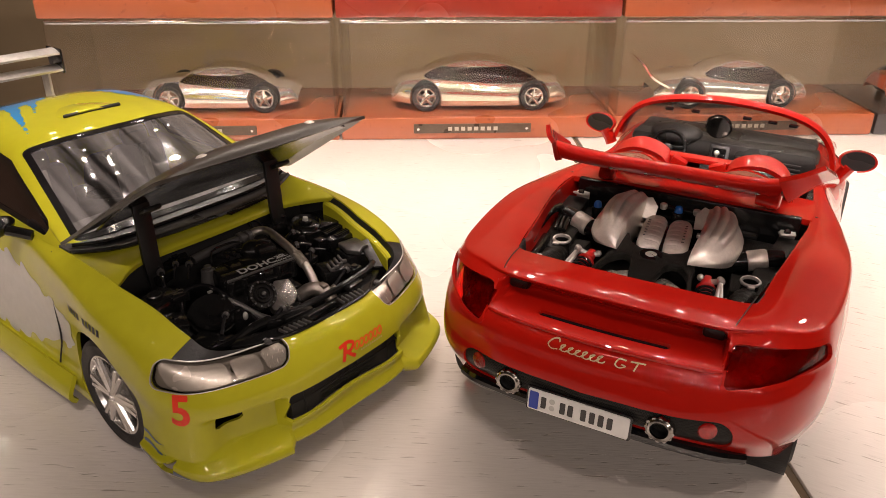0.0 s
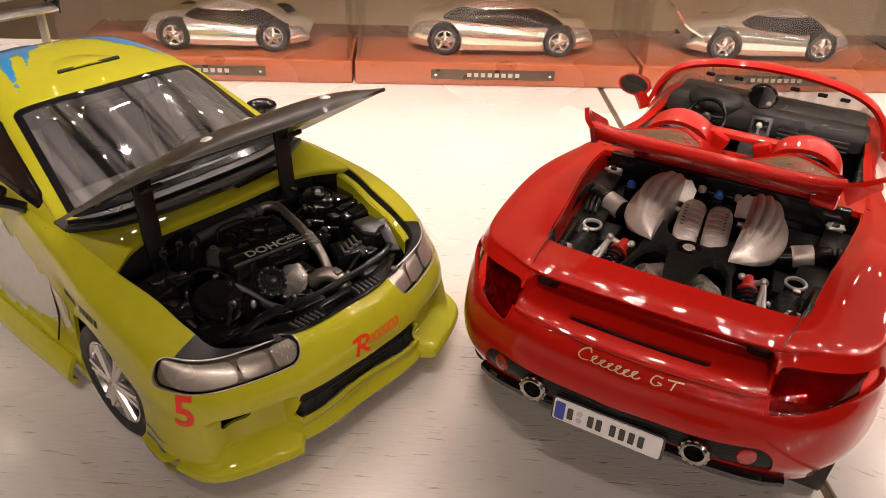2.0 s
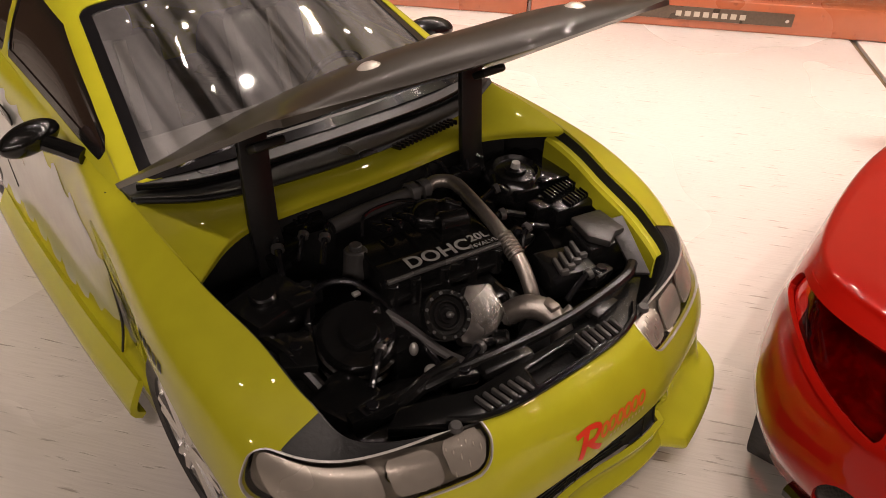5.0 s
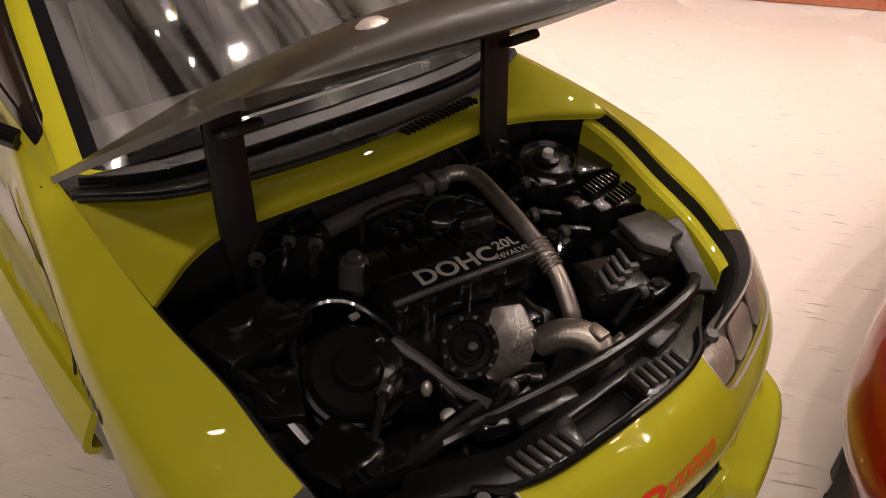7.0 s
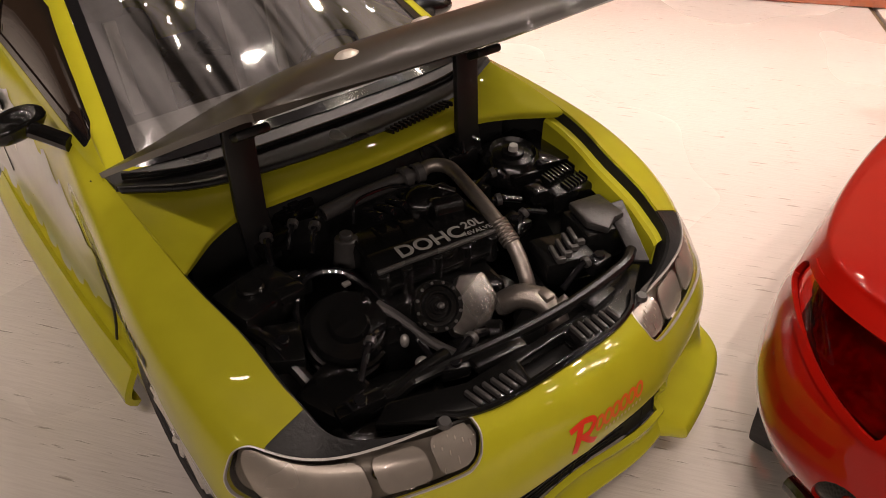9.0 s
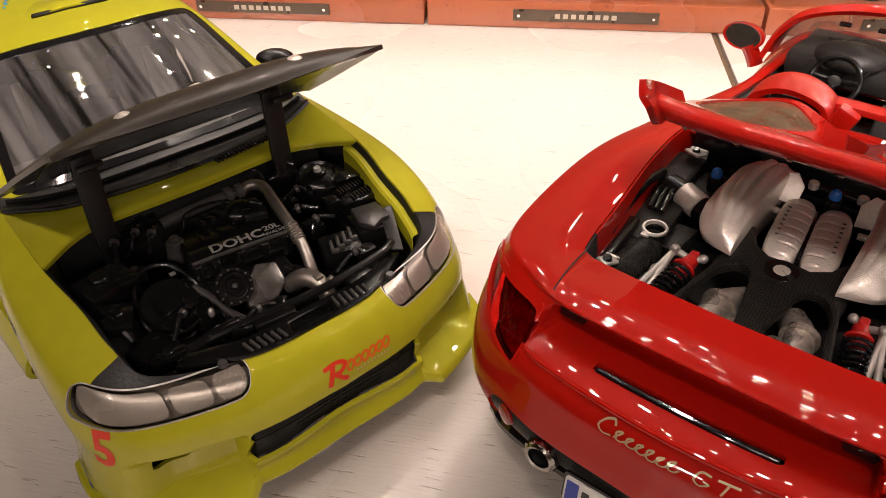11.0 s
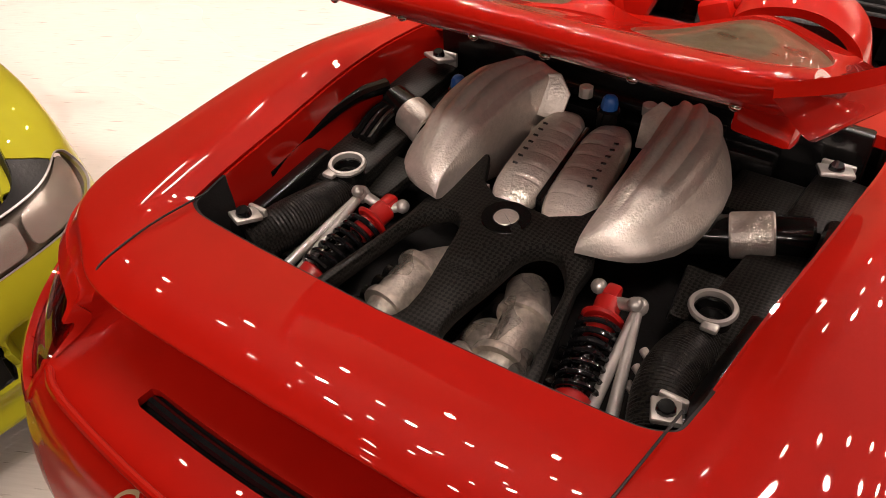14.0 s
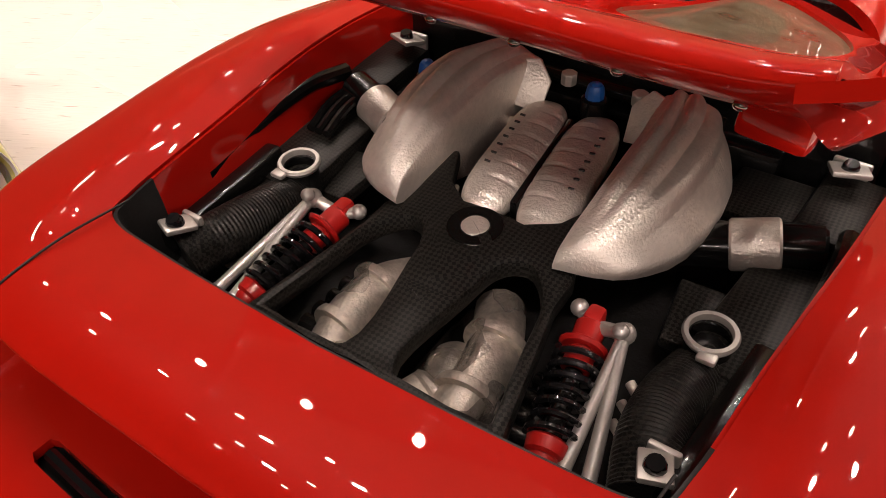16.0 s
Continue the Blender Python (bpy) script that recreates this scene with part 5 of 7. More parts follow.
# tail: exhausts, plate, fog lamps, script
for s in (-1, 1):
    c = Vector((s * 2.1, 0.75, 3.25))
    ex = part("exhaust", lathe([(0.24, -0.3), (0.24, 0.46), (0.30, 0.48), (0.36, 0.42), (0.36, -0.4), (0.3, -0.5)], c, (0, -1, 0), 36), DARKCHROME, red, "fluted chrome exhaust tip")
    for k in range(12):
        a = 2 * math.pi * k / 12
        part("flute", rod(c + Vector((0.33 * math.cos(a), 0.05, 0.33 * math.sin(a))), c + Vector((0.33 * math.cos(a), -0.44, 0.33 * math.sin(a))), 0.06, seg=8), DARKCHROME, ex)
    part("exhaust_bore", lathe([(0, 0.2), (0.23, 0.2), (0.23, 0.4)], c, (0, -1, 0), 24), MATTBLACK, ex)
    part("fog_lamp", lathe([(0, 0.07), (0.16, 0.065), (0.23, 0.04), (0.26, -0.02), (0.26, -0.2)], (s * 3.2, 0.76, 3.36), (s * 0.45, -1, 0.05), 24), DARKRED, red, "small round red fog lamp")
pl = part("number_plate", slab(rounded(2.8, 0.62, 0.06), -0.05, 0.05, 0.015, pose(-0.02, 0.2, 3.08, 84, 0, 0)), WHITEPAINT, red, "white number plate with a blue band")
part("plate_frame", slab(rounded(2.92, 0.74, 0.08), -0.06, 0.01, 0.015, pose(-0.02, 0.22, 3.08, 84, 0, 0)), GLOSSBLACK, pl)
part("plate_band", slab(rounded(0.26, 0.52, 0.03), 0.05, 0.062, 0, pose(-1.24, 0.2, 3.08, 84, 0, 0)), BLUEBAR, pl)
for x in (-0.96, -0.42, -0.2, 0.16, 0.4, 0.64, 0.88):
    part("plate_mark", slab(rounded(0.15, 0.34, 0.03), 0.05, 0.062, 0, pose(x, 0.2, 3.08, 84, 0, 0)), GLOSSBLACK, pl)
part("plate_seal", joined(*[lathe([(0, 0.065), (0.08, 0.065), (0.08, 0.05)], (-0.72, 0.2, 3.08 + dz), (0, -1, 0.1), 14) for dz in (-0.1, 0.11)]), GREYFILM, pl)


def on_skin(skin, b, m, off, depth=3.0):
    """Lays a flat mesh, drawn in the plane of m, on a skin along m's z."""
    from mathutils.bvhtree import BVHTree
    tree = BVHTree.FromPolygons([tuple(p) for p in skin.v], skin.f)
    z = m.to_3x3() @ Vector((0, 0, 1))
    bmesh.ops.transform(b, matrix=m, verts=b.verts)
    for v in b.verts:
        hit, n, _, _ = tree.ray_cast(v.co + z * depth, -z)
        if hit is not None:
            v.co = hit + z * off
    return b


red_full = half.both()
# the script on the tail becomes a plain flowing stroke
strokes = [[(-1.42, 0.2), (-1.5, 0.3), (-1.68, 0.22), (-1.78, 0.02), (-1.66, -0.14), (-1.45, -0.1)]]
for x0, h in ((-1.28, 0.15), (-1.02, 0.13), (-0.78, 0.13), (-0.54, 0.16), (-0.3, 0.13), (-0.06, 0.15)):
    strokes.append([(x0 - 0.1, -0.1), (x0 - 0.02, 0.02), (x0 + 0.06, h), (x0 - 0.06, h - 0.06), (x0 - 0.03, -0.1), (x0 + 0.09, -0.11), (x0 + 0.17, -0.02)])
strokes += [[(0.72, 0.2), (0.5, 0.2), (0.42, -0.02), (0.55, -0.14), (0.72, -0.02), (0.6, 0.02)], [(0.85, 0.2), (1.3, 0.22)], [(1.08, 0.2), (1.0, -0.14)]]
for st in strokes:
    part("script_stroke", on_skin(red_full, ribbon(st, 0.024), pose(0.36, 0.8, 4.64, 90, 0, 0) @ Matrix.Diagonal((0.84, 0.52, 1, 1)), 0.012), GOLDFILM, red, "pale gold script stroke")
for s in (-1, 1):
    part("shut_line", tube([(s * 3.45, 4.3, 5.49), (s * 3.36, 3.3, 5.63), (s * 3.25, 2.45, 5.64), (s * 3.2, 2.3, 5.5)], 0.016, 6, 24), MATTBLACK, red)
    part("door_line", tube([(s * 4.33, 11.2, 5.4), (s * 4.75, 11.1, 5.27), (s * 5.02, 11.0, 4.5), (s * 5.13, 11.0, 3.4), (s * 5.22, 11, 2.1)], 0.025, 6, 24), MATTBLACK, red)

# ---- the lime coupe ----
GREEN_M = pose(-7.70 * CM, 22.05 * CM, 0, 0, 0, -126.6)
lime = thing("lime_coupe", "lime green die-cast coupe with its dark bonnet raised on the table", "model car", GREEN_M, group="model cars on the table")


def lime_skin():
    # from the nose round the side to the tail, from the sill upwards
    low = [(0, 5.0, 0.95), (2.1, 4.85, 0.85), (4.1, 4.25, 0.6), (5.0, 3.1, 0.55), (4.95, 1.8, 0.55), (4.8, 0, 0.55), (4.8, -2.7, 0.6), (4.85, -6, 0.6), (4.85, -10, 0.6), (4.75, -13.9, 0.7), (4.4, -17.2, 0.9), (2.4, -18.6, 0.9), (0, -18.8, 0.9)]
    chin = [(0, 5.35, 1.15), (2.1, 5.35, 1.2), (4.45, 4.55, 1.2), (5.2, 3.4, 1.25), (5.2, 2.0, 1.4), (4.9, 0, 1.5), (4.85, -2.7, 1.3), (4.95, -6, 1.3), (4.95, -10, 1.3), (4.85, -13.9, 1.6), (4.5, -17.4, 1.8), (2.4, -18.9, 1.8), (0, -19.1, 1.8)]
    shelf = [(0, 5.1, 1.5), (2.1, 5.2, 1.6), (4.5, 4.4, 1.6), (5.15, 3.35, 1.7), (5.15, 2.0, 1.9), (4.95, 0, 2.0), (4.75, -2.7, 1.7), (4.8, -6, 1.7), (4.8, -10, 1.7), (4.85, -13.9, 2.0), (4.5, -17.4, 2.2), (2.4, -18.9, 2.2), (0, -19.1, 2.2)]
    band = [(0, 5.2, 2.4), (2.1, 5.1, 2.4), (4.35, 4.3, 2.4), (5.05, 3.3, 2.5), (5.1, 1.9, 2.7), (5.0, 0, 2.9), (4.75, -2.7, 2.6), (4.75, -6, 2.6), (4.75, -10, 2.7), (4.9, -13.9, 2.9), (4.5, -17.5, 3.0), (2.4, -19.0, 3.0), (0, -19.2, 3.0)]
    brow = [(0, 5.2, 3.1), (2.1, 5.0, 3.1), (4.25, 4.25, 3.15), (5.06, 3.15, 3.3), (5.22, 1.8, 3.6), (5.16, 0, 3.9), (4.8, -2.7, 3.9), (4.7, -6, 3.9), (4.7, -10, 4.0), (4.85, -13.9, 4.2), (4.4, -17.3, 4.2), (2.3, -18.7, 4.2), (0, -18.9, 4.2)]
    top = [(0, 4.9, 3.85), (2.0, 4.65, 3.85), (4.0, 3.9, 4.0), (4.74, 2.9, 4.27), (5.0, 1.65, 4.7), (5.02, 0, 5.0), (4.75, -2.7, 5.18), (4.4, -6, 5.1), (4.45, -10, 5.2), (4.5, -13.9, 5.4), (4.1, -17, 5.4), (2.2, -18.1, 5.3), (0, -18.3, 5.3)]
    edge = [(0, 4.5, 4.12), (1.9, 4.3, 4.12), (3.55, 3.72, 4.35), (3.9, 2.85, 4.75), (4.0, 1.7, 5.1), (4.2, 0.2, 5.4), (4.25, -2.7, 5.62), (4.2, -6, 5.55), (4.2, -10, 5.65), (4.15, -13.9, 5.8), (3.7, -16.6, 5.8), (2, -17.6, 5.7), (0, -17.8, 5.7)]
    return loft([low, chin, shelf, band, brow, top, edge], 229, 85), edge


gg, lime_edge = lime_skin()
gl = Skin(gg, grid_faces(85, 229, False)).facing((1, 0, 0.3))


def ease(a, b, t):
    u = np.clip((t - a) / (b - a), 0, 1)
    return u * u * (3 - 2 * u)


# the bumper: cheeks hollowed under a brow, corner blades that jut beside the grille, a thinner lip between them
X, Y, Z = gl.v.T
out = gl.normals() * (1, 1, 0)
out[X < 0.02, 0] = 0
out /= np.maximum(np.linalg.norm(out, axis=1), 1e-9)[:, None]
nose = ease(1.2, 2.2, Y)
cheek = ease(2.35, 2.6, X) * (1 - ease(3.9, 4.75, X)) * ease(1.52, 1.72, Z) * (1 - ease(2.55, 2.78, Z)) * nose
blade = ease(2.42, 2.6, X) * (1 - 0.5 * ease(4.6, 5.2, X)) * (1 - ease(1.42, 1.56, Z)) * ease(0.3, 1.3, Z) * nose
lip_in = (1 - ease(2.35, 2.5, X)) * (1 - ease(1.5, 1.85, Z)) * nose
gl = Skin(gl.v + out * (0.30 * blade - 0.42 * cheek - 0.12 * lip_in)[:, None], gl.f)
G_FRONT, G_REAR = (0.0, 1.88, 2.1), (-13.9, 1.88, 2.08)


def soft_min(a, b, k):
    return np.where((a < k) & (b < k), k - np.hypot(k - a, k - b), np.minimum(a, b))


def head_field(x, y, z):
    top = 4.17 + 0.13 * np.clip(4.2 - y, 0, 1.7)
    low = 3.52 + 0.07 * np.clip(3.6 - y, 0, 2) + 0.05 * np.clip(2.6 - x, 0, 1)
    return soft_min(np.minimum(x - 1.78 - 0.5 * (4.0 - z), y - 2.78), np.minimum(z - low, top - z), 0.22)


def strip_field(x, y, z):
    top = 4.17 + 0.13 * np.clip(4.2 - y, 0, 1.7)
    return np.minimum(np.minimum(z - top, x - 1.75), y - 3.1)


def grille_field(x, y, z):
    return soft_min(np.minimum(2.42 - np.abs(x) + 0.2 * (2.0 - z), y - 3), np.minimum(z - 1.86, 2.70 - z), 0.12)


def intake_field(x, y, z):
    return np.where(y > 2, soft_min(0.40 - np.abs(x - 3.76) - 0.25 * (z - 2.4), 0.2 - np.abs(z - 2.46 + 0.06 * (x - 3.7)), 0.12), -1.0)


def side_vent_field(x, y, z):
    return np.where((x > 4.2) & (y > 0), soft_min(0.5 - np.abs(y - 3.1), 0.2 - np.abs(z - 1.15 - 0.45 * (y - 3.1)), 0.1), -1.0)


lime_shell = gl.trim(arch(*G_FRONT)).trim(arch(*G_REAR))
for f in (head_field, strip_field, grille_field, intake_field, side_vent_field):
    lime_shell = lime_shell.trim(lambda x, y, z, f=f: -f(x, y, z))
part("body", lime_shell.both().bm(0.12), GREEN, lime, "glossy lime green body")
PANELGREY = material("satin_dark_panel", (0.022, 0.021, 0.020), 0.42, 0, 0.2, 0.2, 400, 0.3)
LAMPBACK = material("lamp_back", (0.20, 0.19, 0.18), 0.25, 0.2, 0, 0.1)
LAMPBOWL = material("lamp_bowl", (0.42, 0.41, 0.40), 0.24, 0.45, 0, 0.1, 600, 0.05, 900)
hd = gl.trim(head_field)
for s in (1, -1):
    sk = hd if s > 0 else hd.mirrored()
    h = part("headlight", sk.lifted(-0.24).bm(0.05), LAMPBACK, lime, "clear headlamp with grey reflector cells")
    part("lens", sk.lifted(-0.01).bm(0.05), LENS, h)
    part("lamp_edge", sk.trim(lambda x, y, z: 0.02 - head_field(np.abs(x), y, z)).lifted(0.005).bm(0.05), SILVER, h, "thin silver lamp edge")
    for x0, x1, mt in ((1.80, 2.56, LAMPBOWL), (2.66, 3.42, LAMPBOWL), (3.54, 4.9, LAMPBOWL)):
        cell = gl.trim(lambda x, y, z: soft_min(np.minimum(x - x0, x1 - x), np.minimum(head_field(x, y, z) - 0.07, 9), 0.14)).lifted(-0.10)
        part("reflector", (cell if s > 0 else cell.mirrored()).bm(0.04), mt, h)
    for k in range(8):
        rib = gl.trim(lambda x, y, z: np.minimum(head_field(x, y, z) - 0.1, 0.012 - np.abs(x - 1.9 - 0.085 * k))).lifted(-0.085)
        if len(rib.f):
            part("lamp_rib", (rib if s > 0 else rib.mirrored()).bm(0.02), SILVER, h)
    part("bulb", joined(blob((s * 3.25, 4.05, 3.75), (0.16, 0.16, 0.14)), blob((s * 4.2, 3.2, 3.82), (0.14, 0.14, 0.12))), CHROME, h)
    st = gl.trim(strip_field)
    part("lamp_panel", (st if s > 0 else st.mirrored()).lifted(-0.02).bm(0.08), MATTBLACK, lime)
    part("intake_liner", box((s * 3.52, 3.72, 2.46), (1.2, 0.3, 0.55), 0.1, (0, 0, s * -42)), MATTBLACK, lime)
    part("vent_liner", box((s * 4.65, 3.1, 1.2), (0.4, 1.2, 0.7), 0.1), MATTBLACK, lime)
grille_skin = gl.trim(lambda x, y, z: grille_field(x, y, z) + 0.08).both()
part("grille_liner", grille_skin.lifted(-0.2).bm(0.05), MATTBLACK, lime, "black grille opening")
GRILLEMESH = material("grille_mesh", (0.008, 0.008, 0.008), 0.4, 0.3, 0, 0.2)
part("grille_mesh", joined(*[grille_skin.trim(lambda x, y, z, k=k: 0.012 - np.abs(x + 2.4 - 0.16 * k)).lifted(-0.14).bm(0.03) for k in range(31)], *[grille_skin.trim(lambda x, y, z, k=k: 0.012 - np.abs(z - 1.95 - 0.13 * k)).lifted(-0.14).bm(0.03) for k in range(7)]), GRILLEMESH, lime)
for s in (-1, 1):
    wheel(lime, (s * 4.88, 0, 1.82), 1.82, 1.3, s, 6, WHEELSILVER, 1.7)
    wheel(lime, (s * 4.78, -13.9, 1.82), 1.82, 1.3, s, 6, WHEELSILVER, 1.7)
    part("arch_liner", lathe([(2.2, 0), (2.2, -1.7), (0.1, -1.75)], (s * 4.6, 0, 1.9), (s, 0, 0), 32), MATTBLACK, lime)
    part("arch_liner", lathe([(2.18, 0), (2.18, -1.7), (0.1, -1.75)], (s * 4.6, -13.9, 1.9), (s, 0, 0), 32), MATTBLACK, lime)
    part("side_skirt", Skin(loft([[(s * 4.95, -2.4, 0.55), (s * 5.05, -5, 0.5), (s * 5.05, -9, 0.5), (s * 4.95, -11.7, 0.55)], [(s * 5.12, -2.35, 0.8), (s * 5.2, -5, 0.8), (s * 5.2, -9, 0.8), (s * 5.1, -11.7, 0.85)], [(s * 4.8, -2.45, 1.35), (s * 4.9, -5, 1.4), (s * 4.9, -9, 1.4), (s * 4.8, -11.7, 1.4)]], 24, 8), grid_faces(8, 24, s < 0)).bm(0.15), GREEN, lime)
part("underbody", slab([(-4.4, 3.6), (4.4, 3.6), (4.5, -17), (-4.5, -17)], 0.6, 1.1, 0.1), MATTBLACK, lime)

# ---- cabin ----
belt = [(4.3, -2.72, 5.6), (4.3, -4.5, 5.58), (4.25, -6.8, 5.56), (4.2, -9, 5.6), (4.15, -11.5, 5.7), (4.0, -14.5, 5.8), (3.3, -17.3, 5.75)]
flank = [(4.2, -2.7, 5.64), (4.0, -4.7, 6.15), (3.8, -6.8, 6.6), (3.72, -9, 6.7), (3.65, -11.5, 6.6), (3.4, -14.5, 6.2), (2.8, -17.4, 5.8)]
rail = [(4.0, -2.62, 5.68), (3.6, -4.85, 6.62), (3.2, -6.9, 7.42), (3.05, -9, 7.6), (2.95, -11.5, 7.45), (2.8, -14.5, 6.7), (2.2, -17.5, 5.85)]
crown = [(2.2, -2.32, 5.76), (2, -4.55, 6.85), (1.8, -6.6, 7.68), (1.6, -9, 7.85), (1.6, -11.5, 7.7), (1.5, -14.5, 6.9), (1.2, -17.6, 5.9)]
spine = [(0, -2.2, 5.78), (0, -4.45, 6.9), (0, -6.5, 7.74), (0, -9, 7.92), (0, -11.5, 7.77), (0, -14.5, 6.95), (0, -17.7, 5.9)]
cabin = Skin(loft([belt, flank, rail, crown, spine], 121, 49), grid_faces(49, 121, False)).facing((0.3, 0, 1))


def shield_field(x, y, z):
    head = y + 6.45 + 0.042 * x * x
    foot = -2.18 - 0.028 * x * x - y
    side = 3.86 + (y + 2.65) * 0.168 - np.abs(x)
    return soft_min(np.minimum(side, 9), np.minimum(head, foot), 0.25)


def side_glass(x, y, z):
    top = np.interp(-y, [2.7, 4.85, 6.9, 9, 11.5, 14.5], [5.7, 6.5, 7.22, 7.38, 7.2, 6.5])
    a = np.minimum(top - z, z - 5.72)
    b = np.minimum(x - 2.6, np.minimum(-3.7 - y, y + 13.2))
    return np.minimum(soft_min(a, b, 0.15), np.where((y < -9.9) & (y > -10.3), -0.1, 9))


def rear_glass(x, y, z):
    return soft_min(2.7 + 0.12 * (y + 12) - np.abs(x), np.minimum(-12.2 - y, y + 16.8), 0.3)


roof_s = cabin
for f in (shield_field, side_glass, rear_glass):
    roof_s = roof_s.trim(lambda x, y, z, f=f: -f(x, y, z))
part("cabin_shell", roof_s.both().bm(0.1), GREEN, lime, "lime roof and pillars")
screen = part("windscreen", cabin.trim(lambda x, y, z: shield_field(x, y, z) - 0.2).both().lifted(-0.05).bm(), SCREEN, lime)
part("screen_frame", cabin.trim(lambda x, y, z: np.minimum(shield_field(x, y, z), 0.24 - shield_field(x, y, z))).both().lifted(-0.02).bm(0.06), GLOSSBLACK, screen, "black windscreen surround")
for s in (1, -1):
    sg = cabin.trim(side_glass)
    sg = sg if s > 0 else sg.mirrored()
    o = part("side_window_frame", sg.trim(lambda x, y, z: 0.16 - side_glass(np.abs(x), y, z)).lifted(-0.01).bm(0.06), GLOSSBLACK, lime)
    part("side_window", sg.trim(lambda x, y, z: side_glass(np.abs(x), y, z) - 0.14).lifted(-0.04).bm(), SMOKED, lime)
    mm = part("door_mirror", blob((s * 4.98, -5.3, 5.78), (0.62, 0.34, 0.3), (0, s * 8, s * 12), 20), BLACK, lime, "black door mirror")
    part("mirror_arm", tube([(s * 4.3, -4.4, 5.55), (s * 4.6, -4.85, 5.65), (s * 4.85, -5.2, 5.72)], 0.17, 10, 14), BLACK, mm)
    part("mirror_glass", blob((s * 4.98, -5.52, 5.78), (0.5, 0.15, 0.22), (0, s * 8, s * 12), 16), MIRRORFACE, mm)
    part("door_seam", tube([(s * 4.42, -3.0, 5.5), (s * 4.62, -2.95, 5.0), (s * 4.77, -2.9, 3.9), (s * 4.78, -3.0, 2.6), (s * 4.85, -3.4, 1.5)], 0.03, 6, 30), MATTBLACK, lime)
    part("door_seam", tube([(s * 4.3, -10.3, 5.6), (s * 4.6, -10.6, 4.8), (s * 4.73, -10.7, 3.5), (s * 4.78, -10.2, 2.2)], 0.03, 6, 24), MATTBLACK, lime)
    part("door_handle", slab(rounded(0.9, 0.3, 0.1), 0, 0.05, 0.02, pose(s * 4.63, -9.4, 4.55, 90, 0, s * 90)), BLACK, lime)
part("rear_window", cabin.trim(rear_glass).both().lifted(-0.03).bm(), SMOKED, lime)
part("roof_scoop", joined(Skin(loft([[(-1.2, -7.95, 7.86), (0, -7.9, 8.0), (1.0, -7.95, 7.88)], [(-1.3, -8.35, 7.86), (0, -8.3, 8.06), (1.1, -8.35, 7.88)], [(-1.2, -9.2, 7.80), (0, -9.2, 7.94), (1.0, -9.2, 7.84)]], 20, 10), grid_faces(10, 20, True)).bm(0.05)), GREEN, lime)
part("scoop_mouth", box((-0.1, -7.98, 7.92), (2.2, 0.14, 0.12), 0.05, (-20, 0, 0)), MATTBLACK, lime)

# cowl: lime shelf, black wiper tray with a slotted vent
front_half = [(4.18, 0.15, 5.40), (3.85, -0.15, 5.36), (3.4, -0.55, 5.3), (2.85, -0.82, 5.28), (2.3, -0.88, 5.28)]
mid_half = [(4.22, -0.9, 5.54), (3.85, -1.0, 5.44), (3.4, -1.1, 5.38), (2.85, -1.14, 5.37), (2.3, -1.12, 5.37)]
back_half = [(4.25, -2.3, 5.6), (3.85, -2.25, 5.5), (3.35, -2.2, 5.44), (2.85, -2.1, 5.42), (2.2, -2.0, 5.42)]


def across(h, centre):
    return h + [centre] + [(-x, y, z) for x, y, z in h[::-1]]


front_line, cowl_mid, cowl_back = across(front_half, (0, -0.76, 5.32)), across(mid_half, (0, -1.0, 5.40)), across(back_half, (0, -1.9, 5.46))
drop = [(x * 0.99, y + 0.02, z - 0.16) for x, y, z in front_line]
part("cowl_shelf", Skin(loft([drop, front_line, cowl_mid, cowl_back], 60, 22), grid_faces(22, 60, False)).facing((0, 0.2, 1)).bm(0.05), GREEN, lime)
tray_front = across([(4.2, -2.12, 5.62), (3.1, -1.66, 5.49), (1.9, -1.42, 5.47)], (0, -1.24, 5.50))
tray_lip = across([(4.22, -2.22, 5.70), (3.1, -1.76, 5.57), (1.9, -1.52, 5.55)], (0, -1.34, 5.58))
tray_mid = across([(4.22, -2.4, 5.66), (3.1, -2.1, 5.56), (1.9, -1.9, 5.55)], (0, -1.8, 5.58))
tray_back = across([(4.27, -2.8, 5.72), (3.1, -2.58, 5.72), (1.9, -2.42, 5.75)], (0, -2.35, 5.79))
part("wiper_tray", Skin(loft([tray_front, tray_lip, tray_mid, tray_back], 60, 22), grid_faces(22, 60, False)).facing((0, 0, 1)).bm(0.1), SATINBLACK, lime)
part("tray_step", tube(across([(4.05, -2.42, 5.74), (3.1, -2.14, 5.64), (1.9, -1.98, 5.63)], (0, -1.9, 5.66)), 0.06, 8, 50), BLACK, lime)
for k in range(15):
    part("vent_tooth", box((-0.75 - 0.115 * k, -1.22 - 0.012 * k, 5.50), (0.055, 0.36, 0.1), 0.015, (14, 0, 0)), BLACK, lime)

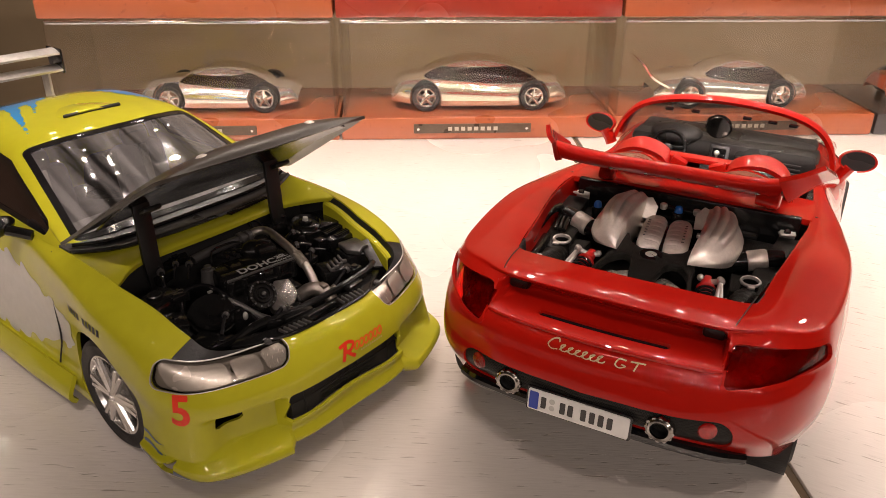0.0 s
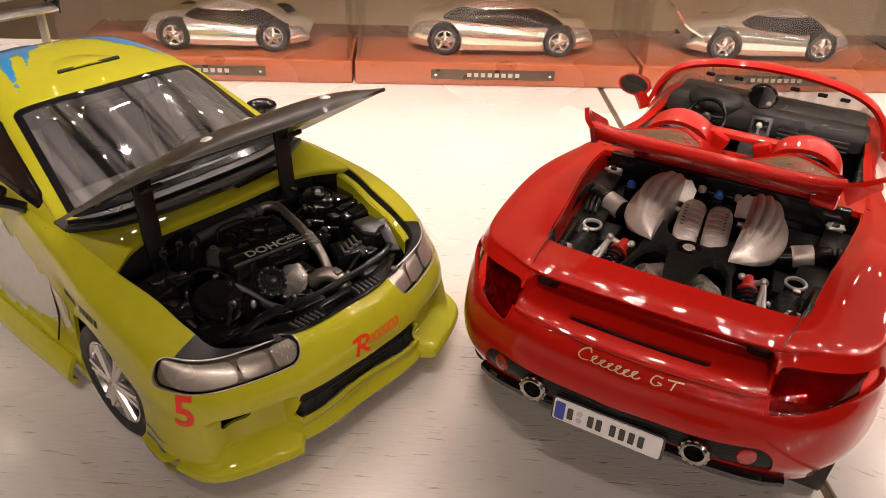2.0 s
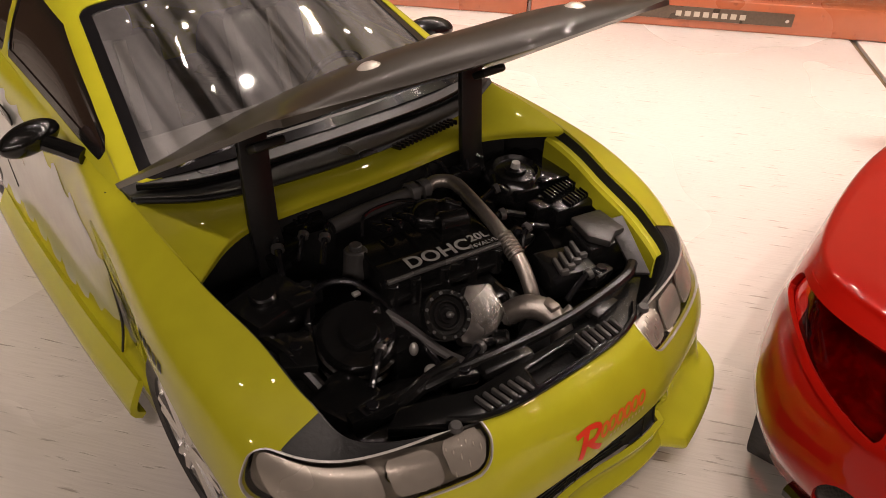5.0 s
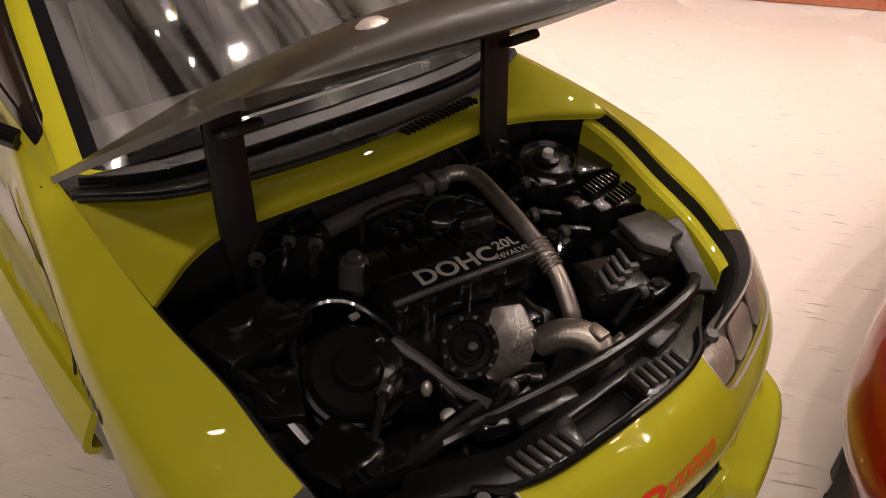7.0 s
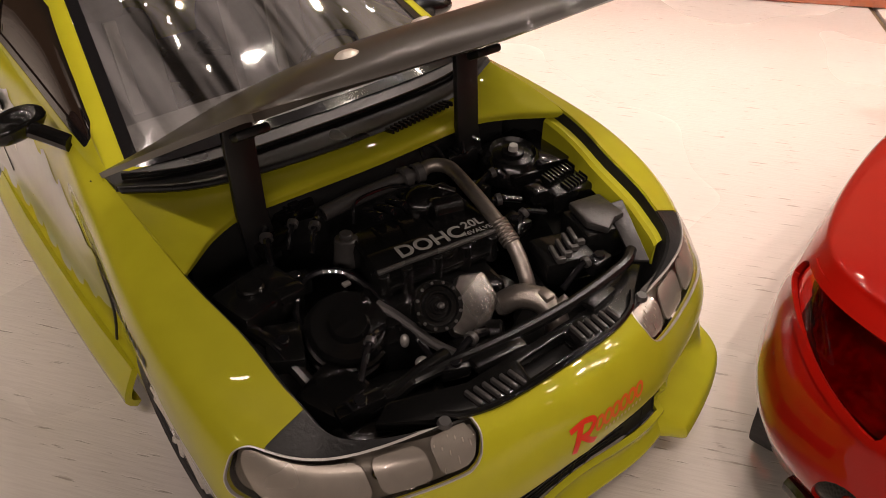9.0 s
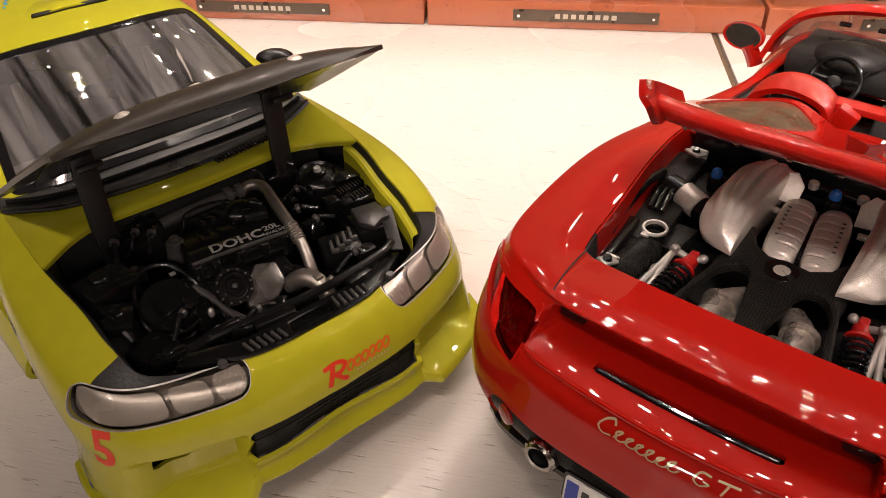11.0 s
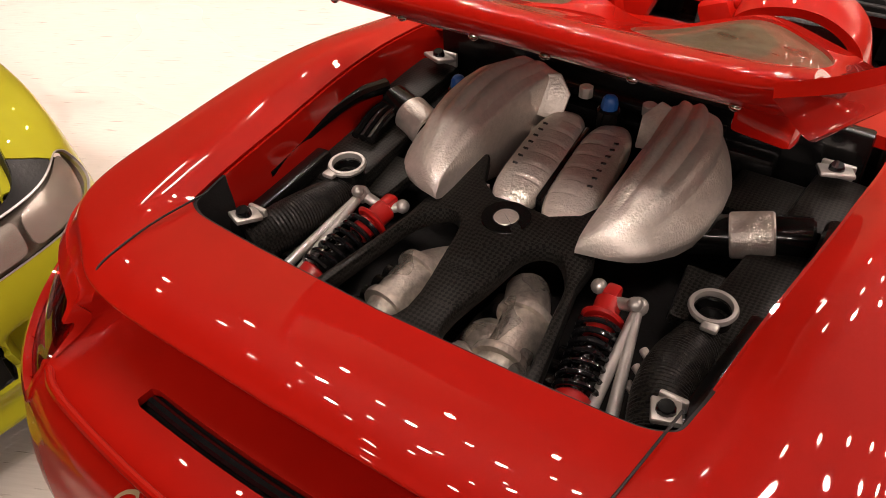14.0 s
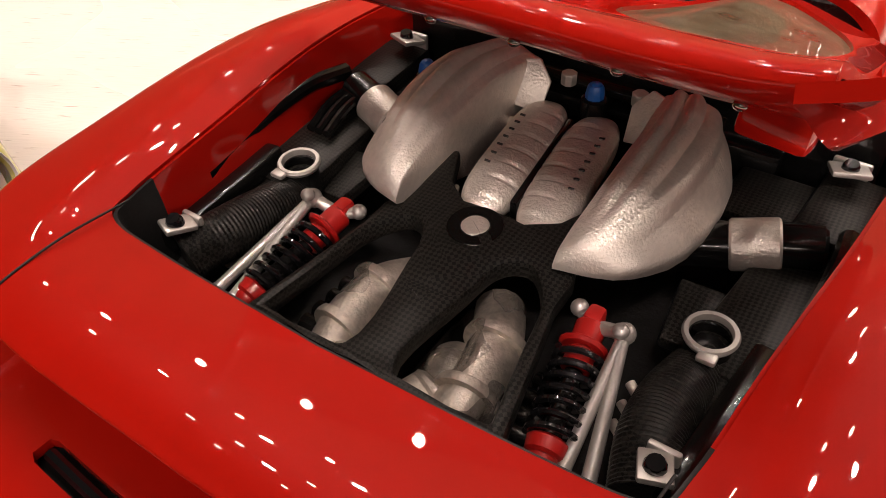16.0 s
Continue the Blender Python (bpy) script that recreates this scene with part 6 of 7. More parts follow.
# cabin inside: dash, seats, cage bars
part("cabin_floor", box((0, -9, 2.0), (8.6, 14, 0.3), 0.1), LEATHER, lime)
part("dashboard", Skin(loft([[(-3.9, -2.9, 5.5), (0, -2.6, 5.6), (3.9, -2.9, 5.5)], [(-3.9, -4.2, 5.6), (0, -4.1, 5.65), (3.9, -4.2, 5.6)], [(-3.9, -4.7, 5.1), (0, -4.7, 5.2), (3.9, -4.7, 5.1)], [(-3.9, -4.6, 3.5), (0, -4.6, 3.5), (3.9, -4.6, 3.5)]], 20, 16), grid_faces(16, 20, True)).bm(0.1), CABINGREY, lime)
for s in (-1, 1):
    part("seat", joined(box((s * 2.0, -8.6, 4.6), (2.2, 0.8, 3.0), 0.35, (14, 0, 0)), box((s * 2.0, -7.2, 3.1), (2.2, 2.4, 0.8), 0.3), box((s * 2.0, -8.9, 6.3), (1.1, 0.5, 0.8), 0.25, (14, 0, 0))), CABINGREY, lime, "grey racing seat")
    part("harness", box((s * 2.0, -8.1, 5.0), (0.3, 0.1, 2.2), 0.03, (14, 0, 0)), SILVER, lime)
part("roll_bar", tube([(-3.4, -9.8, 3), (-3.3, -9.8, 6.0), (-2.4, -9.8, 7.1), (0, -9.8, 7.3), (2.4, -9.8, 7.1), (3.3, -9.8, 6.0), (3.4, -9.8, 3)], 0.14, 10, 50), SILVER, lime)
part("steering_wheel", lathe([(0.75 + 0.08 * math.cos(a), 0.08 * math.sin(a)) for a in np.linspace(0, 2 * math.pi, 9)[:-1]], (-2.0, -5.4, 5.2), (0, -1, 0.5), 30, True), BLACK, lime)
# rear wing: two blades on stands
wing = part("rear_wing", Skin(loft([[(-3.2, -17.6, 8.15), (0, -17.4, 8.2), (3.2, -17.6, 8.15)], [(-3.2, -17.0, 8.35), (0, -16.8, 8.4), (3.2, -17.0, 8.35)], [(-3.2, -16.4, 8.2), (0, -16.2, 8.25), (3.2, -16.4, 8.2)]], 24, 8), grid_faces(8, 24, True)).bm(0.1), SILVER, lime, "silver rear wing")
part("lower_blade", Skin(loft([[(-3.3, -17.6, 7.45), (0, -17.4, 7.5), (3.3, -17.6, 7.45)], [(-3.3, -17.0, 7.6), (0, -16.8, 7.65), (3.3, -17.0, 7.6)], [(-3.3, -16.4, 7.45), (0, -16.2, 7.5), (3.3, -16.4, 7.45)]], 24, 8), grid_faces(8, 24, True)).bm(0.1), SILVER, wing)
for s in (-1, 1):
    part("wing_stand", box((s * 2.6, -16.9, 6.6), (0.12, 0.7, 1.8), 0.03), SILVER, wing)
    part("wing_end", box((s * 3.25, -17.0, 7.9), (0.1, 1.3, 1.1), 0.03), GLOSSBLACK, wing)

# ---- raised bonnet on two props ----
hood_lines = []
for y, z, w, c in ((-2.35, 5.98, 4.4, 0.45), (-0.9, 6.87, 4.28, 0.72), (0.6, 7.8, 4.08, 0.82), (1.7, 8.48, 3.88, 0.68), (2.3, 8.86, 3.72, 0.36), (2.5, 8.95, 3.64, 0.08)):
    hood_lines.append([(w * u, y + 0.35 * (1 - u * u), z + c * (1 - abs(u) ** 3)) for u in (1, 0.9, 0.7, 0.4, 0, -0.4, -0.7, -0.9, -1)])
hood_s = Skin(loft(hood_lines, 49, 33), grid_faces(33, 49, True)).facing((0, 0, 1))
hood = part("bonnet", hood_s.bm(0.1), BROWNBLACK, lime, "raised dark bonnet with bare metal rivets")
part("bonnet_lining", hood_s.lifted(-0.16).trim(lambda x, y, z: np.minimum(3.4 - np.abs(x), 1.9 - y)).bm(0.06), BLACK, hood)
for p in ((2.1, 2.1), (0.3, 1.2), (-1.5, 2.3), (-2.9, 1.0)):
    i = int(np.argmin((hood_s.v[:, 0] - p[0]) ** 2 + (hood_s.v[:, 1] - p[1]) ** 2))
    q, nn = hood_s.v[i], hood_s.normals()[i]
    part("rivet", lathe([(0, 0.05), (0.1, 0.04), (0.16, 0.0), (0.16, -0.05)], q, nn, 14), ALU, hood)
for s in (-1, 1):
    part("bonnet_prop", joined(slab([(0, 0), (0.6, 0), (0.5, 1.0), (0.6, 2.8), (0.05, 2.8), (-0.05, 1.1)], -0.07, 0.07, 0.03, pose(s * 2.45 + 0.3, -0.62, 4.2, 82, 0, 180)), box((s * 2.45, -0.42, 6.95), (0.6, 0.4, 0.16), 0.06, (30, 0, 0))), SATINBLACK, hood)

# ---- engine bay of the coupe ----
part("bay_floor", slab([(-4, -1.3), (4, -1.3), (4, 2.7), (2.5, 4.1), (-2.5, 4.1), (-4, 2.7)], 1.9, 2.1, 0.05), MATTBLACK, lime)
le = catmull(lime_edge, 121)[:64]
part("bay_wall", Skin(np.array([le - (0, 0, 0.06), le * (0.97, 0.985, 1) - (0, 0, 0.35), le * (0.95, 0.96, 1) - (0, 0, 2.2)]), grid_faces(3, 64, False)).trim(lambda x, y, z: y + 2.2).both().bm(0.04), MATTBLACK, lime)
part("fire_wall", box((0, -1.15, 3.55), (7.4, 0.25, 3.2), 0.08), MATTBLACK, lime)
# an inner rail along each wing, with a dark gap between rail and wing
rl = np.array([q for q in catmull(lime_edge, 161) if -0.1 < q[1] < 3.5 and q[0] > 3])
rail_rows = [rl + (-0.05, 0, -0.45), rl + (-0.06, 0, -0.28), rl + (-0.12, 0, -0.22), rl + (-0.26, 0, -0.22), rl + (-0.33, 0, -0.28), rl + (-0.34, 0, -0.7)]
rail_skin = Skin(np.array(rail_rows), grid_faces(len(rail_rows), len(rl))).facing((0, 0, 1))
part("wing_rail", rail_skin.mirrored().bm(0.04), GREEN, lime, "lime inner rail beside the engine bay")
eng = pose(0.32, 0.85, 0, 0, 0, -8)


def placed(b, m=eng):
    bmesh.ops.transform(b, matrix=m, verts=b.verts)
    return b


part("valve_cover", placed(box((-0.24, 0.05, 4.35), (2.55, 1.3, 0.7), 0.12)), BLACK, lime, "black ribbed valve cover")
for c, d in (((-0.24, 0.42, 4.66), (2.4, 0.5, 0.12)), ((-0.2, -0.1, 4.68), (0.5, 0.6, 0.1)), ((-0.24, 0.74, 4.3), (2.4, 0.14, 0.12))):
    part("cover_plate", placed(box(c, d, 0.04)), BLACK, lime)
for x in (-1.3, -0.75, -0.15, 0.45, 0.9):
    part("cover_post", placed(rod((x, 0.72, 4.1), (x, 0.72, 4.66), 0.12)), BLACK, lime)
words = placed(letters("DOHC", 0.45, pose(-0.2, 0.44, 4.735, 0, 0, 180), 0, 0.012))
part("cover_lettering", words, WORDGREY, lime, "grey cast lettering")
part("cover_lettering", placed(letters("20L", 0.28, pose(-1.12, 0.34, 4.735, 0, 0, 180), 0, 0.008)), WORDGREY, lime)
part("cover_lettering", placed(letters("16VALVE", 0.155, pose(-1.1, 0.57, 4.735, 0, 0, 180), 0, 0.004)), WORDGREY, lime)
part("cover_rim", placed(tube([(-1.45, 0.68, 4.68), (0, 0.68, 4.69), (0.98, 0.68, 4.68)], 0.05, 8, 20)), GREYTRIM, lime)
part("engine_block", placed(joined(box((0, 0.6, 3.4), (2.5, 1.6, 1.4), 0.15), box((0.9, 1.2, 3.5), (0.9, 0.9, 1.0), 0.15), rod((-1.5, 0.9, 3.3), (-0.9, 1.3, 3.3), 0.5))), BLACK, lime)
pc, pd = Vector((0.92, 2.42, 4.42)), Vector((0.12, 0.72, 0.66)).normalized()
pulley = part("pulley", lathe([(0, 0.16), (0.08, 0.16), (0.09, 0.10), (0.14, 0.10), (0.15, 0.03), (0.20, 0.03), (0.22, 0.09), (0.25, 0.09), (0.27, 0.03), (0.33, 0.04), (0.35, 0.09), (0.43, 0.09), (0.45, 0.03), (0.45, -0.1), (0.1, -0.16)], pc, pd, 44), BLACK, lime, "black grooved pulley wheel")
side = pd.cross(Vector((0, 0, 1))).normalized()
upv = side.cross(pd)
part("pulley_bolt", joined(*[rod(pc + 0.39 * (math.cos(a) * side + math.sin(a) * upv) + pd * 0.06, pc + 0.39 * (math.cos(a) * side + math.sin(a) * upv) + pd * 0.115, 0.03, seg=8) for a in np.linspace(0, 2 * math.pi, 13)[:-1]], blob(pc + pd * 0.17, (0.07, 0.07, 0.05))), GREYTRIM, pulley)
BRUSHED = material("brushed_dark_metal", (0.15, 0.14, 0.13), 0.30, 0.9, 0, 0.25, 700, 0.2, 1800)
part("timing_cover", slab([(-0.45, 0.1), (-0.1, 0.42), (0.42, 0.5), (0.6, 0.36), (0.56, 0.0), (0.1, -0.55), (-0.38, -0.45)], 0, 0.3, 0.06, Matrix.Translation((0.12, 2.35, 3.92)) @ Vector((0.1, 0.6, 0.8)).to_track_quat("Z", "Y").to_matrix().to_4x4() @ pose(0, 0, 0, 0, 0, 180)), BRUSHED, lime, "bare cast metal cover")
pipe = part("intake_pipe", tube([(-0.85, -0.42, 4.82), (-1.15, -0.42, 4.92), (-1.38, -0.1, 4.95), (-1.25, 0.7, 4.92), (-1.15, 1.5, 4.76), (-1.1, 2.1, 4.5), (-1.02, 2.55, 4.1), (-0.98, 2.75, 3.7)], 0.14, 14, 60), CASTDARK, lime, "bent bare metal intake pipe")
for k in range(7):
    f = k / 6
    part("pipe_ring", lathe([(0.12, -0.03), (0.17, -0.02), (0.18, 0.0), (0.17, 0.02), (0.12, 0.03)], (-1.14 + 0.05 * f, 1.62 + 0.42 * f, 4.72 - 0.17 * f), (0.08, 0.86, -0.42), 20), CASTDARK, pipe)
part("outlet_pipe", joined(tube([(-0.35, 2.6, 3.85), (-0.55, 2.85, 4.12), (-0.75, 3.15, 4.15), (-0.85, 3.45, 3.95), (-0.85, 3.6, 3.6)], 0.22, 14, 30), box((-0.78, 3.25, 4.32), (0.22, 0.3, 0.1), 0.03), rod((-0.9, 3.45, 4.15), (-1.05, 3.5, 4.3), 0.07)), CASTDARK, lime, "bare metal outlet elbow")
part("rail_pipe", joined(tube([(1.25, -0.55, 4.75), (0.6, -0.52, 4.82), (-0.2, -0.46, 4.86), (-0.9, -0.42, 4.86)], 0.15, 12, 24), lathe([(0.17, -0.1), (0.23, -0.08), (0.23, 0.08), (0.17, 0.1)], (-0.55, -0.44, 4.86), (1, -0.05, 0), 16), lathe([(0.17, -0.1), (0.21, -0.08), (0.21, 0.08), (0.17, 0.1)], (-0.85, -0.43, 4.86), (1, -0.05, 0), 16)), GREYTRIM, lime)
part("throttle_body", joined(rod((-0.95, 0.75, 4.7), (-0.35, 0.62, 4.75), 0.26), box((-0.75, 0.35, 4.85), (0.5, 0.35, 0.25), 0.08), blob((-0.5, 0.2, 4.7), (0.45, 0.4, 0.3)), rod((-1.0, 0.55, 4.9), (-0.75, 0.35, 5.0), 0.07)), BLACK, lime)
for k in range(5):
    part("injector", joined(box((0.55 - 0.28 * k, 0.05 - 0.02 * k, 4.78), (0.16, 0.5, 0.14), 0.04, (10, 0, 10)), rod((0.55 - 0.28 * k, 0.1, 4.85), (0.52 - 0.28 * k, 0.32, 4.78), 0.05)), GLOSSBLACK, lime)
part("wire_loom", joined(tube([(0.95, 0.0, 4.7), (0.7, -0.25, 4.95), (0.0, -0.25, 4.98), (-0.4, -0.1, 4.9)], 0.035, 6, 24), tube([(-1.2, -0.6, 4.9), (-1.3, -0.9, 5.1), (-1.6, -0.8, 5.0), (-1.7, -0.5, 4.6)], 0.05, 8, 20), tube([(-2.1, -0.5, 4.8), (-2.3, -0.8, 5.05), (-2.6, -0.6, 4.9)], 0.05, 8, 16)), GLOSSBLACK, lime)
part("oil_cup", joined(rod((1.35, 0.35, 4.2), (1.3, 0.3, 4.75), 0.25, 0.22), rod((1.3, 0.3, 4.75), (1.3, 0.3, 4.85), 0.12)), GREYTRIM, lime)
# offside: strut tower, fuse boxes, battery
tower = part("strut_tower", joined(lathe([(0.12, 0.12), (0.22, 0.10), (0.24, 0.02), (0.42, 0.0), (0.48, 0.08), (0.55, 0.02), (0.75, -0.4), (0.8, -1.4)], (-2.95, 0.05, 4.75), (0.05, 0.1, 1), 30), slab([(-3.9, -0.9), (-2.6, -0.75), (-2.5, 0.6), (-3.2, 0.75), (-4.1, 0.75)], 4.35, 4.62, 0.06)), BLACK, lime)
part("tower_nut", lathe([(0, 0.22), (0.09, 0.22), (0.11, 0.1)], (-2.95, 0.05, 4.75), (0.05, 0.1, 1), 8), GREYFILM, tower)
part("heat_shield", slab([(-4.15, 0.9), (-3.1, 0.72), (-3.2, 0.1), (-3.7, -0.5), (-4.15, -0.4)], 4.66, 4.74, 0.02), GLOSSBLACK, lime)
fuse = part("fuse_box", joined(box((-3.35, 1.22, 4.3), (1.1, 0.75, 0.5), 0.06, (0, 0, -8)), box((-2.75, 1.05, 4.35), (0.5, 0.4, 0.4), 0.05, (0, 0, -8))), BLACK, lime)
for k in range(9):
    part("fin", box((-2.95 - 0.1 * k, 1.05 - 0.015 * k, 4.6), (0.05, 0.3, 0.14), 0.015, (0, 0, -8)), GLOSSBLACK, fuse)
for k in range(7):
    part("fin", box((-3.12 - 0.1 * k, 1.42 - 0.012 * k, 4.57), (0.05, 0.28, 0.12), 0.015, (0, 0, -8)), GLOSSBLACK, fuse)
part("battery", joined(slab([(-3.45, 2.0), (-2.75, 1.85), (-2.55, 2.5), (-2.75, 2.9), (-3.1, 2.72), (-3.35, 2.75)], 4.45, 4.62, 0.05)), PANELGREY, lime, "grey angular battery cover")
part("battery_case", box((-3.0, 2.35, 4.05), (0.95, 0.9, 0.75), 0.06, (0, 0, -12)), BLACK, lime)
relay = part("relay_box", box((-1.95, 2.5, 4.05), (1.0, 0.85, 0.55), 0.08, (0, 0, -18)), BLACK, lime)
for k in range(4):
    part("clip", joined(box((-2.3 + 0.22 * k, 2.42 + 0.06 * k, 4.38), (0.08, 0.4, 0.1), 0.02, (0, 0, -25)), box((-2.28 + 0.22 * k, 2.65 + 0.05 * k, 4.36), (0.16, 0.1, 0.12), 0.02, (0, 0, -20))), GREYTRIM, relay)
# radiator panel across the nose
out = [(3.0, 3.55), (2.2, 4.05), (1.8, 4.28), (0.9, 4.42), (-0.9, 4.42), (-1.8, 4.28), (-2.2, 4.05), (-3.0, 3.55), (-2.6, 3.3), (-1.4, 3.75), (1.4, 3.75), (2.6, 3.3)]
part("radiator_panel", slab(out, 3.85, 4.08, 0.05, None, [[(0.55, 4.3), (-0.55, 4.3), (-0.6, 3.95), (0.45, 3.95)]]), BLACK, lime)
part("radiator_hole", box((0, 4.1, 3.6), (1.4, 0.5, 0.2)), MATTBLACK, lime)
for s, c in ((-1, -1.1), (1, 1.15)):
    for k in range(6):
        part("panel_fin", box((c + 0.16 * (k - 2.5), 4.2 - 0.02 * abs(k), 4.1), (0.07, 0.36, 0.12), 0.02, (0, 0, s * 6)), GREYTRIM, lime)
part("panel_rim", tube([(2.2, 4.0, 4.12), (1.75, 4.3, 4.13), (0.9, 4.45, 4.13), (-0.9, 4.45, 4.13), (-1.75, 4.3, 4.13), (-2.2, 4.0, 4.12)], 0.06, 8, 40), BLACK, lime)
part("cross_bar", joined(tube([(2.6, 3.0, 3.85), (1.6, 3.25, 4.05), (0.4, 3.45, 4.1), (-1.0, 3.6, 4.2), (-2.4, 3.55, 4.3), (-2.9, 3.35, 4.3)], 0.11, 10, 40), box((0.6, 3.6, 4.05), (1.0, 0.3, 0.2), 0.06, (0, 0, -6)), box((-1.6, 3.75, 4.15), (0.7, 0.3, 0.18), 0.06, (0, 0, 8))), BLACK, lime)
part("corner_flap", slab([(-0.18, -0.75), (0.18, -0.75), (0.24, 0.6), (-0.05, 0.72)], 0, 0.08, 0.02, pose(-3.2, 3.05, 4.36, -14, 10, -24)), PANELGREY, lime)
for s in (-1, 1):
    part("panel_nut", lathe([(0, 0.08), (0.09, 0.08), (0.12, 0)], (s * 2.2, 4.2, 4.12), (0, 0.1, 1), 10), GREYTRIM, lime)
# nearside: reservoir, hoses, fan shrouds
part("reservoir", joined(lathe([(0, 0.62), (0.3, 0.6), (0.36, 0.5), (0.62, 0.48), (0.68, 0.4), (0.68, 0.25), (0.74, 0.24), (0.74, 0.1), (0.68, 0.08), (0.68, -0.1), (0.74, -0.12), (0.74, -0.26), (0.66, -0.3), (0.6, -1.0)], (2.15, 1.5, 3.75), (0.1, 0.35, 0.9), 28), rod((1.75, 1.35, 4.1), (1.55, 1.45, 4.25), 0.22), box((3.0, 2.4, 3.6), (1.0, 1.0, 0.6), 0.2, (0, 0, 20))), BLACK, lime)
part("hose", tube([(2.6, 2.0, 3.6), (2.75, 1.0, 4.0), (2.35, 0.55, 4.45), (1.75, 0.75, 4.5), (1.4, 1.4, 4.2), (1.3, 2.2, 3.9), (1.3, 2.8, 3.7)], 0.065, 8, 50), GLOSSBLACK, lime)
part("hose", tube([(1.55, 1.55, 4.2), (1.35, 2.0, 4.05), (1.15, 2.6, 3.85), (0.95, 3.1, 3.8)], 0.09, 8, 24), GREYTRIM, lime)
part("hose", tube([(3.2, 3.0, 3.7), (2.5, 3.15, 3.9), (1.8, 3.1, 4.0), (1.2, 3.0, 3.9)], 0.14, 10, 24), BLACK, lime)
part("hose", tube([(3.6, 0.6, 4.2), (3.45, 1.4, 4.3), (3.3, 2.2, 4.0)], 0.12, 10, 20), BLACK, lime)
part("washer_tank", joined(box((3.1, 0.3, 4.2), (1.3, 1.0, 0.7), 0.15, (0, 0, 12)), rod((3.2, 0.3, 4.5), (3.2, 0.3, 4.68), 0.24), box((2.7, 0.7, 4.5), (0.5, 0.3, 0.2), 0.05)), BLACK, lime)
part("fan_shroud", joined(blob((2.4, 3.0, 3.4), (1.1, 0.7, 0.35)), blob((0.6, 3.0, 3.45), (0.8, 0.5, 0.4)), rod((0.2, 2.9, 3.7), (0.0, 3.1, 3.75), 0.25)), BLACK, lime)
part("sensor", joined(box((1.75, 0.95, 4.35), (0.14, 0.1, 0.06), 0.01), blob((1.55, 2.35, 3.95), (0.08, 0.08, 0.14)), blob((1.5, 2.75, 3.75), (0.12, 0.1, 0.08))), SILVER, lime)

# small dark parts that fill the bay: bolts, clamps, ribs, wires, ledges
random.seed(5)
for x in (-0.95, -0.5, 0.0, 0.5, 0.95):
    part("cover_bolt", placed(joined(lathe([(0, 0.09), (0.05, 0.09), (0.07, 0.05), (0.1, 0.0), (0.1, -0.05)], (x, 0.62, 4.63), (0, 0.2, 1), 8))), GLOSSBLACK, lime)
    part("cover_rib", placed(box((x, -0.2, 4.71), (0.07, 0.55, 0.07), 0.02)), BLACK, lime)
for k in range(7):
    part("block_rib", placed(box((-1.0 + 0.33 * k, 1.43, 3.75), (0.08, 0.1, 0.7), 0.03)), BLACK, lime)
for p, q, r in (((1.9, 0.1, 4.55), (1.3, -0.6, 4.8), 0.06), ((2.2, -0.2, 4.6), (1.5, -0.9, 4.85), 0.05), ((2.6, -0.1, 4.5), (2.2, -1.0, 4.8), 0.07), ((-1.6, 0.3, 4.5), (-2.3, 0.5, 4.7), 0.06), ((-1.5, 0.8, 4.4), (-2.2, 1.1, 4.5), 0.07), ((-1.7, 1.6, 4.2), (-2.4, 1.6, 4.4), 0.06), ((1.7, 2.0, 4.1), (2.6, 2.6, 3.9), 0.06), ((0.3, 3.0, 3.9), (1.2, 3.2, 3.95), 0.07), ((-1.4, 3.1, 4.0), (-2.3, 3.2, 4.2), 0.06)):
    m = Vector([(a + c) / 2 for a, c in zip(p, q)]) + Vector((random.uniform(-0.15, 0.15), random.uniform(-0.15, 0.15), 0.22))
    h = part("cable", tube([p, tuple(m), q], r, 8, 18), GLOSSBLACK, lime)
    part("clamp", lathe([(r, -0.05), (r + 0.05, -0.05), (r + 0.05, 0.05), (r, 0.05)], tuple(m + Vector((0, 0, -0.02))), Vector(q) - Vector(p), 12), GREYTRIM, h)
for x, y, z, w, d in ((2.3, -0.7, 4.55, 0.7, 0.5), (1.6, -1.0, 4.7, 0.8, 0.3), (3.3, 1.5, 4.2, 0.6, 0.9), (2.4, 0.35, 4.3, 0.5, 0.4), (-2.2, -0.75, 4.6, 0.7, 0.4), (-1.9, 0.15, 4.3, 0.4, 0.5), (-1.9, 1.3, 4.1, 0.5, 0.5), (2.9, 3.05, 3.9, 0.8, 0.3), (1.3, 3.35, 3.95, 0.5, 0.25), (-2.3, 3.1, 4.15, 0.5, 0.25)):
    b = part("bay_module", box((x, y, z), (w, d, 0.3), 0.05, (random.uniform(-8, 8), random.uniform(-8, 8), random.uniform(-25, 25))), BLACK, lime)
    part("module_cap", rod((x, y, z + 0.1), (x, y, z + 0.22), 0.11, seg=10), GLOSSBLACK, b)
    part("module_rib", box((x + 0.18, y, z + 0.16), (0.05, d * 0.8, 0.06), 0.015), GLOSSBLACK, b)

# ---- decals ----
ORANGEFILM = material("orange_film", (0.72, 0.12, 0.01), 0.4, 0, 0.8, 0.08)
lime_full = gl.both()


def poly_field(pts, u, v):
    """Positive inside a convex outline given anticlockwise."""
    f = np.full_like(u, 9.0)
    for k, (ax, ay) in enumerate(pts):
        bx, by = pts[(k + 1) % len(pts)]
        n = math.hypot(bx - ax, by - ay)
        f = np.minimum(f, ((bx - ax) * (v - ay) - (by - ay) * (u - ax)) / n)
    return f


